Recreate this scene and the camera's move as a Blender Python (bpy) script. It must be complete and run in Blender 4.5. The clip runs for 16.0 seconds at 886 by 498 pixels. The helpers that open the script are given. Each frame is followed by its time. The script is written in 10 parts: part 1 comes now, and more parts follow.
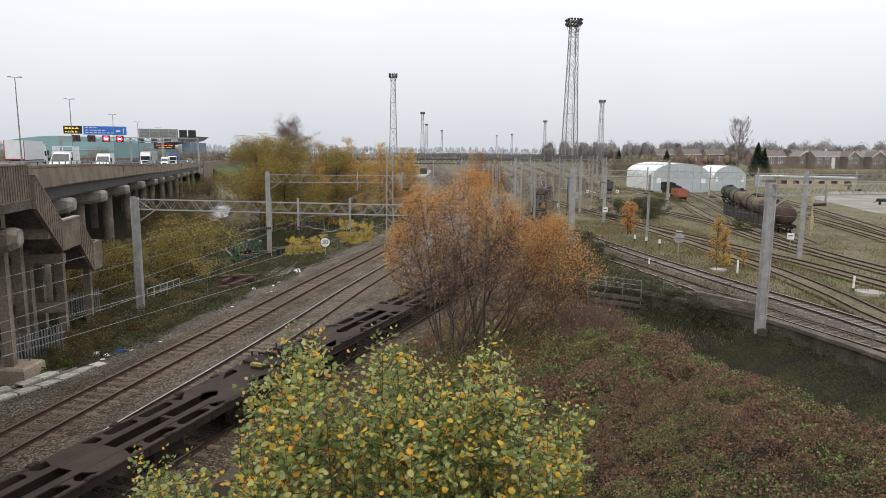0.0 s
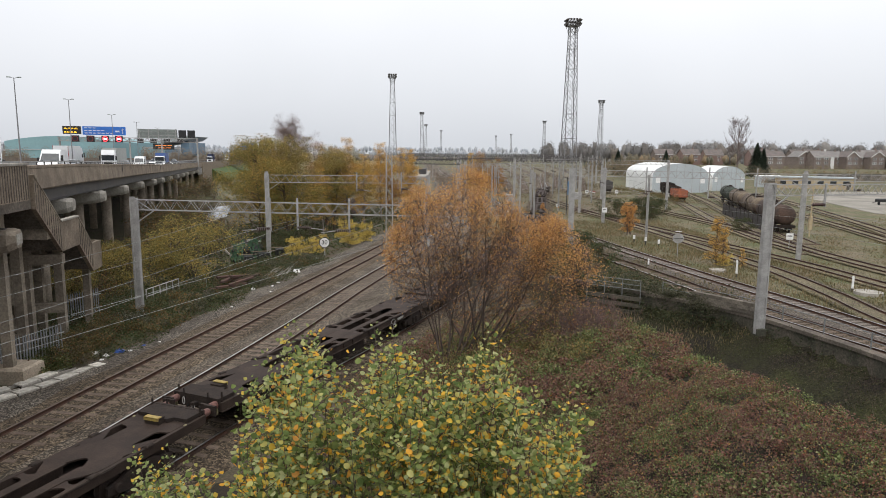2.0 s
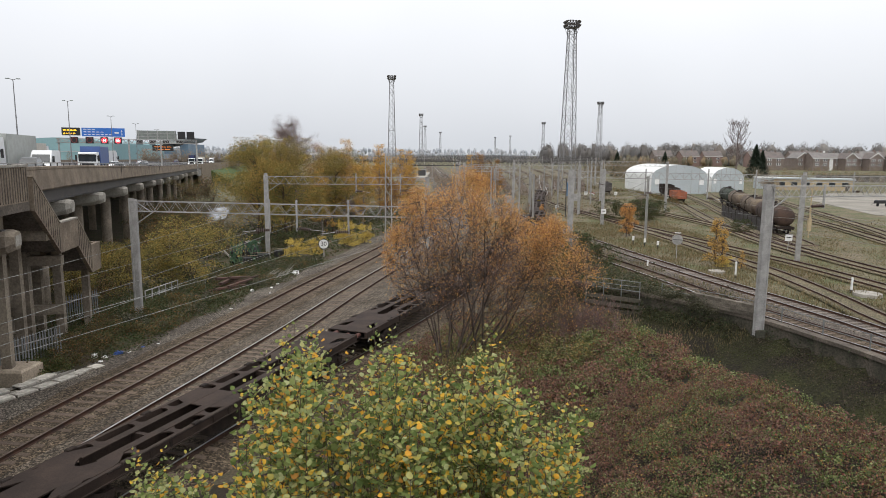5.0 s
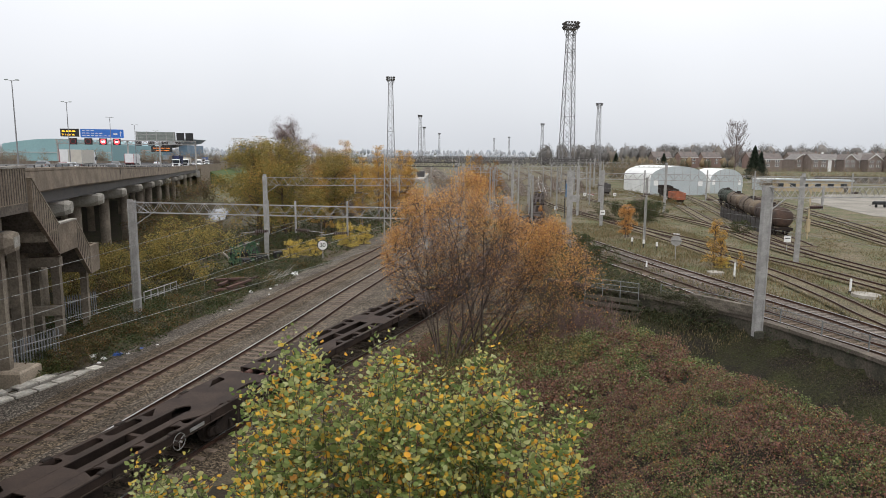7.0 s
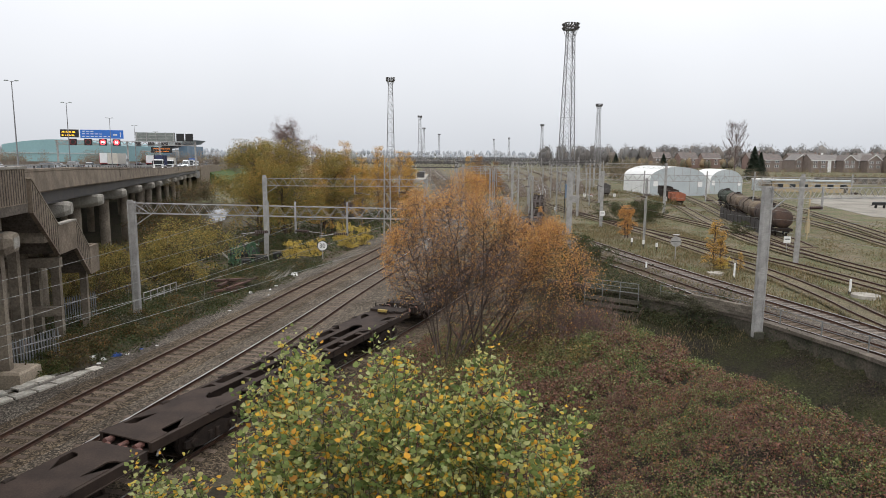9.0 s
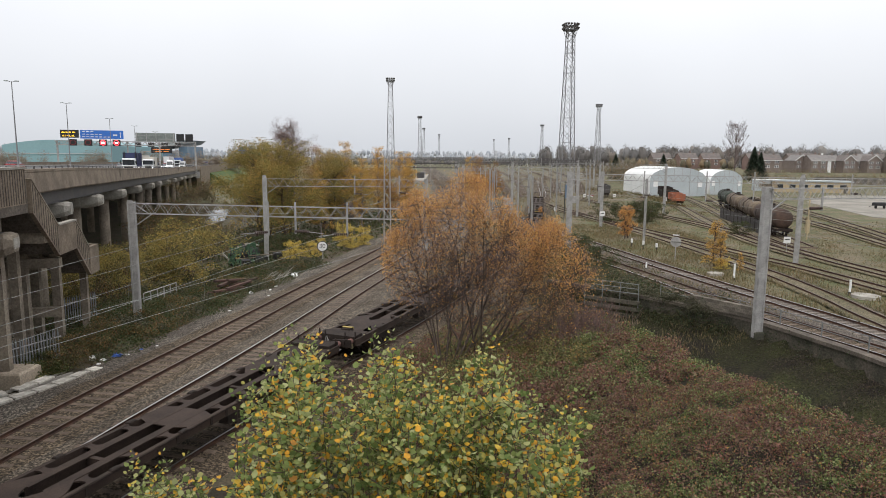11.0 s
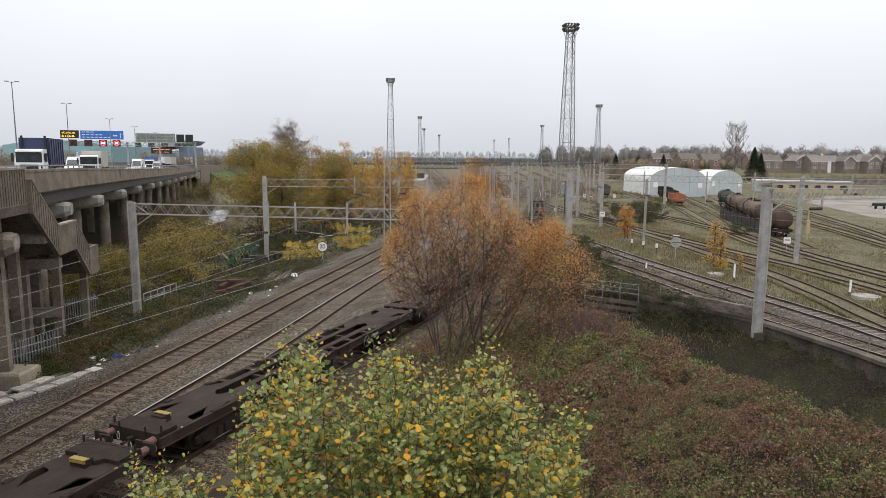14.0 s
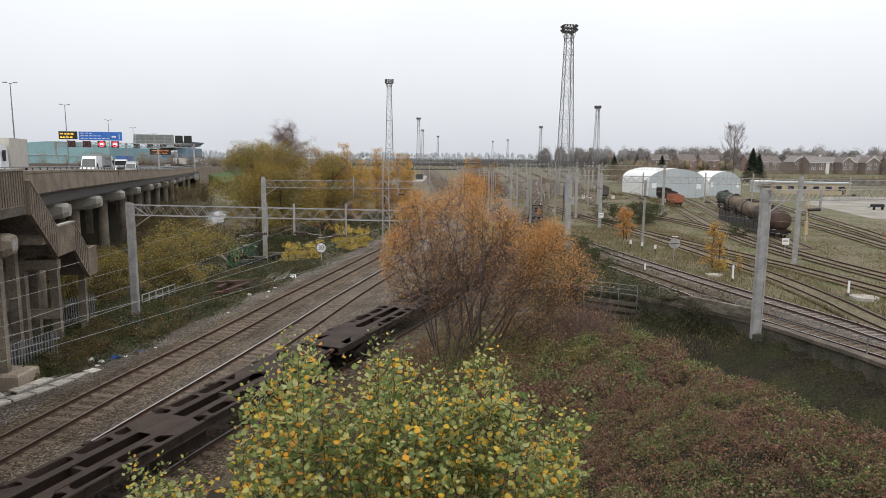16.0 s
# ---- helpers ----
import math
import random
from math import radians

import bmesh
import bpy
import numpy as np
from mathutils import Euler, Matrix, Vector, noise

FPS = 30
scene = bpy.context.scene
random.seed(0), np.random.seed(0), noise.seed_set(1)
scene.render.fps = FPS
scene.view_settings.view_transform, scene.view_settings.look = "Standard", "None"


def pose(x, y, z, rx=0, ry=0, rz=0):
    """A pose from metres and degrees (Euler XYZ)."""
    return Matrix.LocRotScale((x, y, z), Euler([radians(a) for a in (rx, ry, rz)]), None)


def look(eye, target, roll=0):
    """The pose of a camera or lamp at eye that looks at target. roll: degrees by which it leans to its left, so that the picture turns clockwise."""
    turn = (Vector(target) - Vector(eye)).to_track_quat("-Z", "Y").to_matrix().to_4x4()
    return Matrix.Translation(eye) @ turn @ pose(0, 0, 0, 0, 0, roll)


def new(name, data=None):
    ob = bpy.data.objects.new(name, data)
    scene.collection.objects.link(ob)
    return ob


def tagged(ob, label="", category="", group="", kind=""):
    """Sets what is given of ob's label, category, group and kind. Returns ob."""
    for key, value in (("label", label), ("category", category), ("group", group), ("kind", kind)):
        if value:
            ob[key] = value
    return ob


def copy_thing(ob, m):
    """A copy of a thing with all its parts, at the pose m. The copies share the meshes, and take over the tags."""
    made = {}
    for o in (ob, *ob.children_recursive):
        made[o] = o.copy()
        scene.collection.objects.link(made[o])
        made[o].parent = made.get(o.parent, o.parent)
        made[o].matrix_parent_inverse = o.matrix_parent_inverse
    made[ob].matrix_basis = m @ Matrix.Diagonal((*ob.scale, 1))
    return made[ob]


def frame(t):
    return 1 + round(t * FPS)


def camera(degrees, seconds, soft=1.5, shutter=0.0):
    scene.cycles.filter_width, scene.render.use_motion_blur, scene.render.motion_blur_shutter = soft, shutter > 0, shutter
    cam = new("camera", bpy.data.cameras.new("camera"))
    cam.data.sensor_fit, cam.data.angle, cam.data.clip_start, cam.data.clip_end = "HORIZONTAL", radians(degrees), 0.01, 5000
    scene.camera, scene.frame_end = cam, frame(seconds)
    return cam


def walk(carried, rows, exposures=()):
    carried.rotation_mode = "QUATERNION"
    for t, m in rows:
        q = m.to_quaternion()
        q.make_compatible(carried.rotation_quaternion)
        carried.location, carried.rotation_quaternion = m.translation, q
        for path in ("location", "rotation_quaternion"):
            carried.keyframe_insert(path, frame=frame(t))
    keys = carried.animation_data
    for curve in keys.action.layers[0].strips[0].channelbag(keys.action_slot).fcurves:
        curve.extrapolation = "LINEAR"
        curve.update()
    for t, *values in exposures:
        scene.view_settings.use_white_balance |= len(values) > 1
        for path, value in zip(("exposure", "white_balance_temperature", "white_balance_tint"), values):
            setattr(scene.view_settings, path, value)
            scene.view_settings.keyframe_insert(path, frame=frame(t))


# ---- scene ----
# ---------- camera ----------
cam = camera(68.56, 16.0, soft=0.55)


def aim(yaw, up, lean):
    """Camera on the bridge, 10 m over the rails: degrees turned right, tilted up and leaned."""
    return pose(0, 0, 10, 90 - 8.457 + up, 0, -yaw) @ pose(0, 0, 0, 0, 0, 0.5 + lean)


walk(cam, [
    (0.0, aim(0.0, 0.0, 0.0)), (1.0, aim(0.004, -0.005, 0.0)), (1.5, aim(0.02, 0.0, 0.0)), (2.0, aim(0.06, 0.025, 0.0)),
    (3.0, aim(0.075, 0.05, 0.0)), (4.0, aim(0.085, 0.09, 0.0)), (5.2, aim(0.14, 0.165, 0.0)), (6.5, aim(0.205, 0.238, 0.0)),
    (7.5, aim(0.225, 0.272, 0.0)), (9.0, aim(0.235, 0.318, 0.0)), (10.3, aim(0.236, 0.342, 0.0)), (11.5, aim(0.237, 0.36, 0.0)),
    (13.0, aim(0.237, 0.373, 0.0)), (14.0, aim(0.235, 0.387, 0.0)), (15.0, aim(0.262, 0.42, 0.0)), (15.5, aim(0.295, 0.445, 0.0)),
    (16.0, aim(0.34, 0.485, 0.0))], exposures=[(0.0, 0.35), (16.0, 0.35)])

# ---------- overcast daylight ----------
world = bpy.data.worlds.new("sky")
scene.world = world
world.use_nodes = True
wn, wl = world.node_tree.nodes, world.node_tree.links
wn.clear()
sky = wn.new("ShaderNodeTexSky")
sky.sky_type, sky.sun_disc = "NISHITA", False
sky.sun_elevation, sky.sun_rotation = radians(28), radians(200)
sky.air_density, sky.dust_density = 1.2, 4.0
sky_dim = wn.new("ShaderNodeVectorMath")
sky_dim.operation = "SCALE"
sky_dim.inputs["Scale"].default_value = 0.09
grey = wn.new("ShaderNodeHueSaturation")
grey.inputs["Saturation"].default_value = 0.25
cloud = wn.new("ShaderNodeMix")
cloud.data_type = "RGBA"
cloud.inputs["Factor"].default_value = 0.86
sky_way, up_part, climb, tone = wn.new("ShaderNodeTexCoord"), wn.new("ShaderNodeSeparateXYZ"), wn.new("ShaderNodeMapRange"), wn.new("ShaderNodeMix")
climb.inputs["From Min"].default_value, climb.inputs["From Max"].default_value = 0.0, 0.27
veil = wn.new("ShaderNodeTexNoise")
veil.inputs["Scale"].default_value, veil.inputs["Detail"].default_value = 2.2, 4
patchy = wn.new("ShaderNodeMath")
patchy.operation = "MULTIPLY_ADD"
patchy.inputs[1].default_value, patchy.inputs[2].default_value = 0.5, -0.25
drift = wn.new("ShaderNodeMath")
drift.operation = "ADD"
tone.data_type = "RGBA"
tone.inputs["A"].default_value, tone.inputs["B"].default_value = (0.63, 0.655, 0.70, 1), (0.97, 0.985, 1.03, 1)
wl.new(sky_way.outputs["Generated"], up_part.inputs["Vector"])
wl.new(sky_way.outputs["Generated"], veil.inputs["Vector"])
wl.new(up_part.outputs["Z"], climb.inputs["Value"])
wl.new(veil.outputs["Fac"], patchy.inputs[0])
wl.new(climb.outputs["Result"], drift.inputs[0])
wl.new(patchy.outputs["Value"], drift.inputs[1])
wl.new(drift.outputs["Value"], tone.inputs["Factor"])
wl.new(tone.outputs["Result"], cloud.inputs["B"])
back = wn.new("ShaderNodeBackground")
back.inputs["Strength"].default_value = 0.95
wout = wn.new("ShaderNodeOutputWorld")
wl.new(sky.outputs["Color"], sky_dim.inputs[0])
wl.new(sky_dim.outputs["Vector"], grey.inputs["Color"])
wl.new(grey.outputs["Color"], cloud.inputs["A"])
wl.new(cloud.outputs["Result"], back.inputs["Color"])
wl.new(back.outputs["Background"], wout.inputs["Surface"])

sun_data = bpy.data.lights.new("sun", "SUN")
sun_data.energy, sun_data.angle, sun_data.color = 1.5, radians(60), (1.0, 0.96, 0.9)
sun = new("sun", sun_data)
sun.matrix_world = look((0, 0, 60), (6, 22, 0))

# ---------- materials ----------
def mat(name, col, col2=None, rough=0.85, metal=0.0, scale=1.5, fine=25.0, var=0.35, bump=0.25, piece="", spread=0.3, bias=0.5, thin=0.0, coords="Object"):
    """Procedural surface: col and col2 in patches of 1/scale metres, finer grain over it, relief, and a shift of tone from piece to piece."""
    m = bpy.data.materials.new(name)
    m.use_nodes = True
    n, l = m.node_tree.nodes, m.node_tree.links
    b = n["Principled BSDF"]
    b.inputs["Roughness"].default_value, b.inputs["Metallic"].default_value = rough, metal
    if rough > 0.7:
        b.inputs["Specular IOR Level"].default_value = 0.2
    col2 = col2 or tuple(c * 0.6 for c in col)
    tc = n.new("ShaderNodeTexCoord")
    big, small = n.new("ShaderNodeTexNoise"), n.new("ShaderNodeTexNoise")
    for tex, s, d in ((big, scale, 5), (small, fine, 3)):
        tex.inputs["Scale"].default_value, tex.inputs["Detail"].default_value = s, d
        l.new(tc.outputs[coords], tex.inputs["Vector"])
    ramp = n.new("ShaderNodeMapRange")
    ramp.inputs["From Min"].default_value, ramp.inputs["From Max"].default_value = bias - 0.14, bias + 0.14
    l.new(big.outputs["Fac"], ramp.inputs["Value"])
    mix = n.new("ShaderNodeMix")
    mix.data_type = "RGBA"
    mix.inputs["A"].default_value, mix.inputs["B"].default_value = (*col, 1), (*col2, 1)
    l.new(ramp.outputs["Result"], mix.inputs["Factor"])
    tone = n.new("ShaderNodeMapRange")
    tone.inputs["From Min"].default_value, tone.inputs["From Max"].default_value = 0.3, 0.7
    tone.inputs["To Min"].default_value, tone.inputs["To Max"].default_value = 1 - var, 1 + var
    l.new(small.outputs["Fac"], tone.inputs["Value"])
    last = tone.outputs["Result"]
    if piece:
        src = n.new("ShaderNodeNewGeometry" if piece == "island" else "ShaderNodeObjectInfo")
        rnd = n.new("ShaderNodeMapRange")
        rnd.inputs["To Min"].default_value, rnd.inputs["To Max"].default_value = 1 - spread, 1 + spread
        l.new(src.outputs["Random Per Island" if piece == "island" else "Random"], rnd.inputs["Value"])
        mul = n.new("ShaderNodeMath")
        mul.operation = "MULTIPLY"
        l.new(rnd.outputs["Result"], mul.inputs[0])
        l.new(last, mul.inputs[1])
        last = mul.outputs["Value"]
    sc = n.new("ShaderNodeVectorMath")
    sc.operation = "SCALE"
    l.new(mix.outputs["Result"], sc.inputs[0])
    l.new(last, sc.inputs["Scale"])
    l.new(sc.outputs["Vector"], b.inputs["Base Color"])
    if bump:
        bp = n.new("ShaderNodeBump")
        bp.inputs["Strength"].default_value, bp.inputs["Distance"].default_value = bump, 0.6 / fine
        l.new(small.outputs["Fac"], bp.inputs["Height"])
        l.new(bp.outputs["Normal"], b.inputs["Normal"])
    return m


def leaf_mat(name, stops, rough=0.55, glow=0.25, patch=0.0, patch_scale=0.5):
    """Leaves: each takes its own colour from the stops (share, colour); patch lets the mix drift from place to place."""
    m = bpy.data.materials.new(name)
    m.use_nodes = True
    n, l = m.node_tree.nodes, m.node_tree.links
    b = n["Principled BSDF"]
    b.inputs["Roughness"].default_value, b.inputs["Specular IOR Level"].default_value = rough, 0.15
    geo = n.new("ShaderNodeNewGeometry")
    ramp = n.new("ShaderNodeValToRGB")
    ramp.color_ramp.interpolation = "LINEAR"
    e = ramp.color_ramp.elements
    while len(e) < len(stops):
        e.new(0.5)
    for k, (p, c) in enumerate(stops):
        e[k].position, e[k].color = p, (*c, 1)
    src = geo.outputs["Random Per Island"]
    if patch:
        tc, tex = n.new("ShaderNodeTexCoord"), n.new("ShaderNodeTexNoise")
        tex.inputs["Scale"].default_value, tex.inputs["Detail"].default_value = patch_scale, 3
        l.new(tc.outputs["Object"], tex.inputs["Vector"])
        off = n.new("ShaderNodeMath")
        off.operation = "MULTIPLY_ADD"
        l.new(tex.outputs["Fac"], off.inputs[0])
        off.inputs[1].default_value, off.inputs[2].default_value = patch * 2, -patch
        add = n.new("ShaderNodeMath")
        add.operation, add.use_clamp = "ADD", True
        l.new(src, add.inputs[0])
        l.new(off.outputs["Value"], add.inputs[1])
        src = add.outputs["Value"]
    l.new(src, ramp.inputs["Fac"])
    l.new(ramp.outputs["Color"], b.inputs["Base Color"])
    tr, sh = n.new("ShaderNodeBsdfTranslucent"), n.new("ShaderNodeMixShader")
    l.new(ramp.outputs["Color"], tr.inputs["Color"])
    sh.inputs["Fac"].default_value = glow
    out = n["Material Output"]
    l.new(b.outputs["BSDF"], sh.inputs[1])
    l.new(tr.outputs["BSDF"], sh.inputs[2])
    l.new(sh.outputs["Shader"], out.inputs["Surface"])
    return m


def lamp_mat(name, col, strength):
    m = bpy.data.materials.new(name)
    m.use_nodes = True
    b = m.node_tree.nodes["Principled BSDF"]
    b.inputs["Base Color"].default_value = (*[min(1, c) for c in col], 1)
    b.inputs["Emission Color"].default_value, b.inputs["Emission Strength"].default_value = (*col, 1), strength
    return m


def ballast_mat(name, lo, hi, stone=14.0, low=0.3, high=2.45):
    m = mat(name, hi, lo, scale=0.35, fine=stone * 2, var=0.3, bump=0.0)
    n, l = m.node_tree.nodes, m.node_tree.links
    b = n["Principled BSDF"]
    old = b.inputs["Base Color"].links[0].from_socket
    tc, vor = n.new("ShaderNodeTexCoord"), n.new("ShaderNodeTexVoronoi")
    vor.inputs["Scale"].default_value = stone
    l.new(tc.outputs["Object"], vor.inputs["Vector"])
    hue = n.new("ShaderNodeSeparateColor")
    l.new(vor.outputs["Color"], hue.inputs["Color"])
    rg = n.new("ShaderNodeMapRange")
    rg.inputs["To Min"].default_value, rg.inputs["To Max"].default_value = low, high
    sq = n.new("ShaderNodeMath")
    sq.operation = "POWER"
    sq.inputs[1].default_value = 2.2
    l.new(hue.outputs["Red"], sq.inputs[0])
    l.new(sq.outputs["Value"], rg.inputs["Value"])
    sc = n.new("ShaderNodeVectorMath")
    sc.operation = "SCALE"
    l.new(old, sc.inputs[0])
    l.new(rg.outputs["Result"], sc.inputs["Scale"])
    l.new(sc.outputs["Vector"], b.inputs["Base Color"])
    bp = n.new("ShaderNodeBump")
    bp.inputs["Strength"].default_value, bp.inputs["Distance"].default_value, bp.invert = 1.0, 0.05, True
    l.new(vor.outputs["Distance"], bp.inputs["Height"])
    l.new(bp.outputs["Normal"], b.inputs["Normal"])
    return m


M_GRASS = mat("rough_grass", (0.092, 0.098, 0.045), (0.150, 0.124, 0.083), scale=0.22, fine=7, var=0.7, bump=0.6)
M_YARD = mat("grey_brown_yard_ground", (0.142, 0.116, 0.084), (0.105, 0.095, 0.055), scale=0.12, fine=5, var=0.5, bump=0.4)
M_EARTH = mat("leafy_earth", (0.085, 0.065, 0.047), (0.06, 0.06, 0.03), scale=0.6, fine=12, var=0.5, bump=0.6)
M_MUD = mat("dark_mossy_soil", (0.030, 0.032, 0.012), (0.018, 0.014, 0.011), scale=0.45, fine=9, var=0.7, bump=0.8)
# bank soil near black: shade between the bramble leaves is put into its colour
M_BANK = mat("shade_dark_bank_soil", (0.034, 0.023, 0.018), (0.024, 0.022, 0.013), scale=0.8, fine=14, var=0.5, bump=0.6)
M_BALLAST = ballast_mat("ballast_stone", (0.074, 0.056, 0.038), (0.118, 0.091, 0.063), 18, 0.33, 2.4)
M_WEEDBED = ballast_mat("weedy_trackbed", (0.118, 0.105, 0.062), (0.175, 0.146, 0.098), 14, 0.55, 1.9)
M_CESS = ballast_mat("pale_chippings", (0.094, 0.078, 0.064), (0.135, 0.115, 0.098), 17, 0.5, 2.0)
M_CESS2 = ballast_mat("mixed_ballast", (0.082, 0.066, 0.049), (0.134, 0.111, 0.086), 18, 0.33, 2.45)
M_CESS3 = ballast_mat("grey_cess_stone", (0.090, 0.076, 0.062), (0.146, 0.127, 0.105), 18, 0.33, 2.4)
M_RUST = mat("rusty_rail_steel", (0.085, 0.045, 0.03), (0.05, 0.032, 0.026), rough=0.75, scale=3, fine=40)
M_SHINY = mat("polished_rail_head", (0.55, 0.55, 0.56), (0.42, 0.42, 0.43), rough=0.28, metal=1.0, scale=2, fine=30, var=0.12, bump=0.02)
M_DULLHEAD = mat("dull_rail_head", (0.2, 0.16, 0.14), (0.12, 0.085, 0.07), rough=0.5, metal=0.6, scale=2, fine=30, var=0.2, bump=0.05)
M_SLEEPER = mat("brown_sleeper", (0.165, 0.125, 0.096), (0.11, 0.083, 0.066), scale=3, fine=30, piece="object", spread=0.25)
M_SLEEPER_C = mat("concrete_sleeper", (0.24, 0.21, 0.19), (0.15, 0.125, 0.105), scale=3, fine=30, piece="object", spread=0.25)
M_GALV = mat("galvanised_steel", (0.40, 0.392, 0.38), (0.29, 0.284, 0.275), rough=0.6, metal=0.35, scale=2, fine=18, var=0.15, bump=0.08)
M_PALING = mat("weathered_zinc_paling", (0.21, 0.22, 0.22), (0.145, 0.15, 0.15), rough=0.65, metal=0.2, scale=2, fine=18, var=0.2, bump=0.08)
M_WIRE = mat("copper_wire", (0.3, 0.31, 0.3), (0.24, 0.25, 0.24), rough=0.5, metal=0.4, bump=0)
M_PORC = mat("brown_porcelain", (0.06, 0.03, 0.025), rough=0.3, bump=0)
M_CONC = mat("weathered_concrete", (0.262, 0.214, 0.163), (0.17, 0.136, 0.105), scale=0.8, fine=10, var=0.25, bump=0.25)
M_CONC_MID = mat("beige_stained_concrete", (0.27, 0.228, 0.178), (0.18, 0.15, 0.118), scale=0.8, fine=9, var=0.25, bump=0.2)
M_CONC_WET = mat("dark_mossy_concrete", (0.095, 0.083, 0.066), (0.045, 0.045, 0.033), scale=0.9, fine=9, var=0.35, bump=0.3)
M_BLOCK = mat("sooty_wall_block", (0.15, 0.13, 0.108), (0.085, 0.075, 0.06), scale=1.5, fine=14, var=0.3, piece="object", spread=0.3)
M_CONC_PALE = mat("pale_concrete", (0.36, 0.34, 0.30), (0.26, 0.24, 0.21), scale=1.2, fine=14, var=0.2)
M_CONC_BUFF = mat("buff_concrete", (0.40, 0.335, 0.26), (0.29, 0.24, 0.185), scale=1.2, fine=12, var=0.25, bump=0.25)
M_LID = mat("bleached_concrete_lid", (0.50, 0.47, 0.42), (0.34, 0.32, 0.28), scale=2.5, fine=14, var=0.25, piece="object", spread=0.25)
# darker concrete tone for stair slab, steps, board marks, coping and a slim mast
M_CONC_DARK = mat("dark_concrete", (0.15, 0.126, 0.104), (0.085, 0.072, 0.06), scale=0.9, fine=10, var=0.3)
M_GIRDER = mat("dark_steel_girder", (0.045, 0.043, 0.045), (0.07, 0.062, 0.058), rough=0.6, scale=0.6, fine=12, var=0.25, bump=0.1)
M_WAGON = mat("grimy_brown_steel", (0.050, 0.035, 0.028), (0.032, 0.023, 0.019), rough=0.75, scale=1.3, fine=30, var=0.25, bump=0.12)
M_WAGON_D = mat("black_oily_steel", (0.024, 0.019, 0.017), (0.037, 0.027, 0.022), rough=0.85, scale=3, fine=30)
M_BUFFER = mat("red_brown_buffer", (0.17, 0.075, 0.06), (0.10, 0.055, 0.048), rough=0.7, scale=4, fine=25)
M_LUG = mat("worn_buff_lug", (0.30, 0.27, 0.15), (0.18, 0.15, 0.09), rough=0.7, scale=9)
M_YELLOW = mat("faded_yellow_paint", (0.36, 0.27, 0.06), (0.26, 0.18, 0.06), rough=0.6, scale=9, var=0.2)
M_BARK = mat("brown_bark", (0.10, 0.07, 0.058), (0.06, 0.045, 0.038), scale=5, fine=40)
M_TWIGBARK = mat("grey_brown_twigs", (0.17, 0.127, 0.115), (0.115, 0.088, 0.08), scale=5, fine=40)
M_DARKBARK = mat("dark_birch_bark", (0.115, 0.088, 0.074), (0.065, 0.05, 0.043), scale=5, fine=40)
M_BIRCHBARK = mat("silver_bark", (0.28, 0.25, 0.22), (0.12, 0.095, 0.08), scale=5, fine=30)
M_TOWER = mat("grey_tower_steel", (0.25, 0.25, 0.255), (0.19, 0.19, 0.195), rough=0.7, metal=0.2, bump=0)
M_WHITE = mat("white_paint", (0.78, 0.78, 0.77), (0.66, 0.66, 0.65), rough=0.5, scale=3, var=0.06, bump=0.03)
M_BLACK = mat("black_paint", (0.015, 0.015, 0.016), rough=0.5, bump=0)
M_RUBBER = mat("tyre_rubber", (0.02, 0.02, 0.02), rough=0.9)
M_GLASS = mat("dark_window_glass", (0.025, 0.03, 0.035), (0.04, 0.045, 0.05), rough=0.12, bump=0, var=0.1)
M_ASPHALT = mat("asphalt", (0.06, 0.06, 0.062), (0.045, 0.045, 0.047), scale=0.3, fine=30, var=0.2)


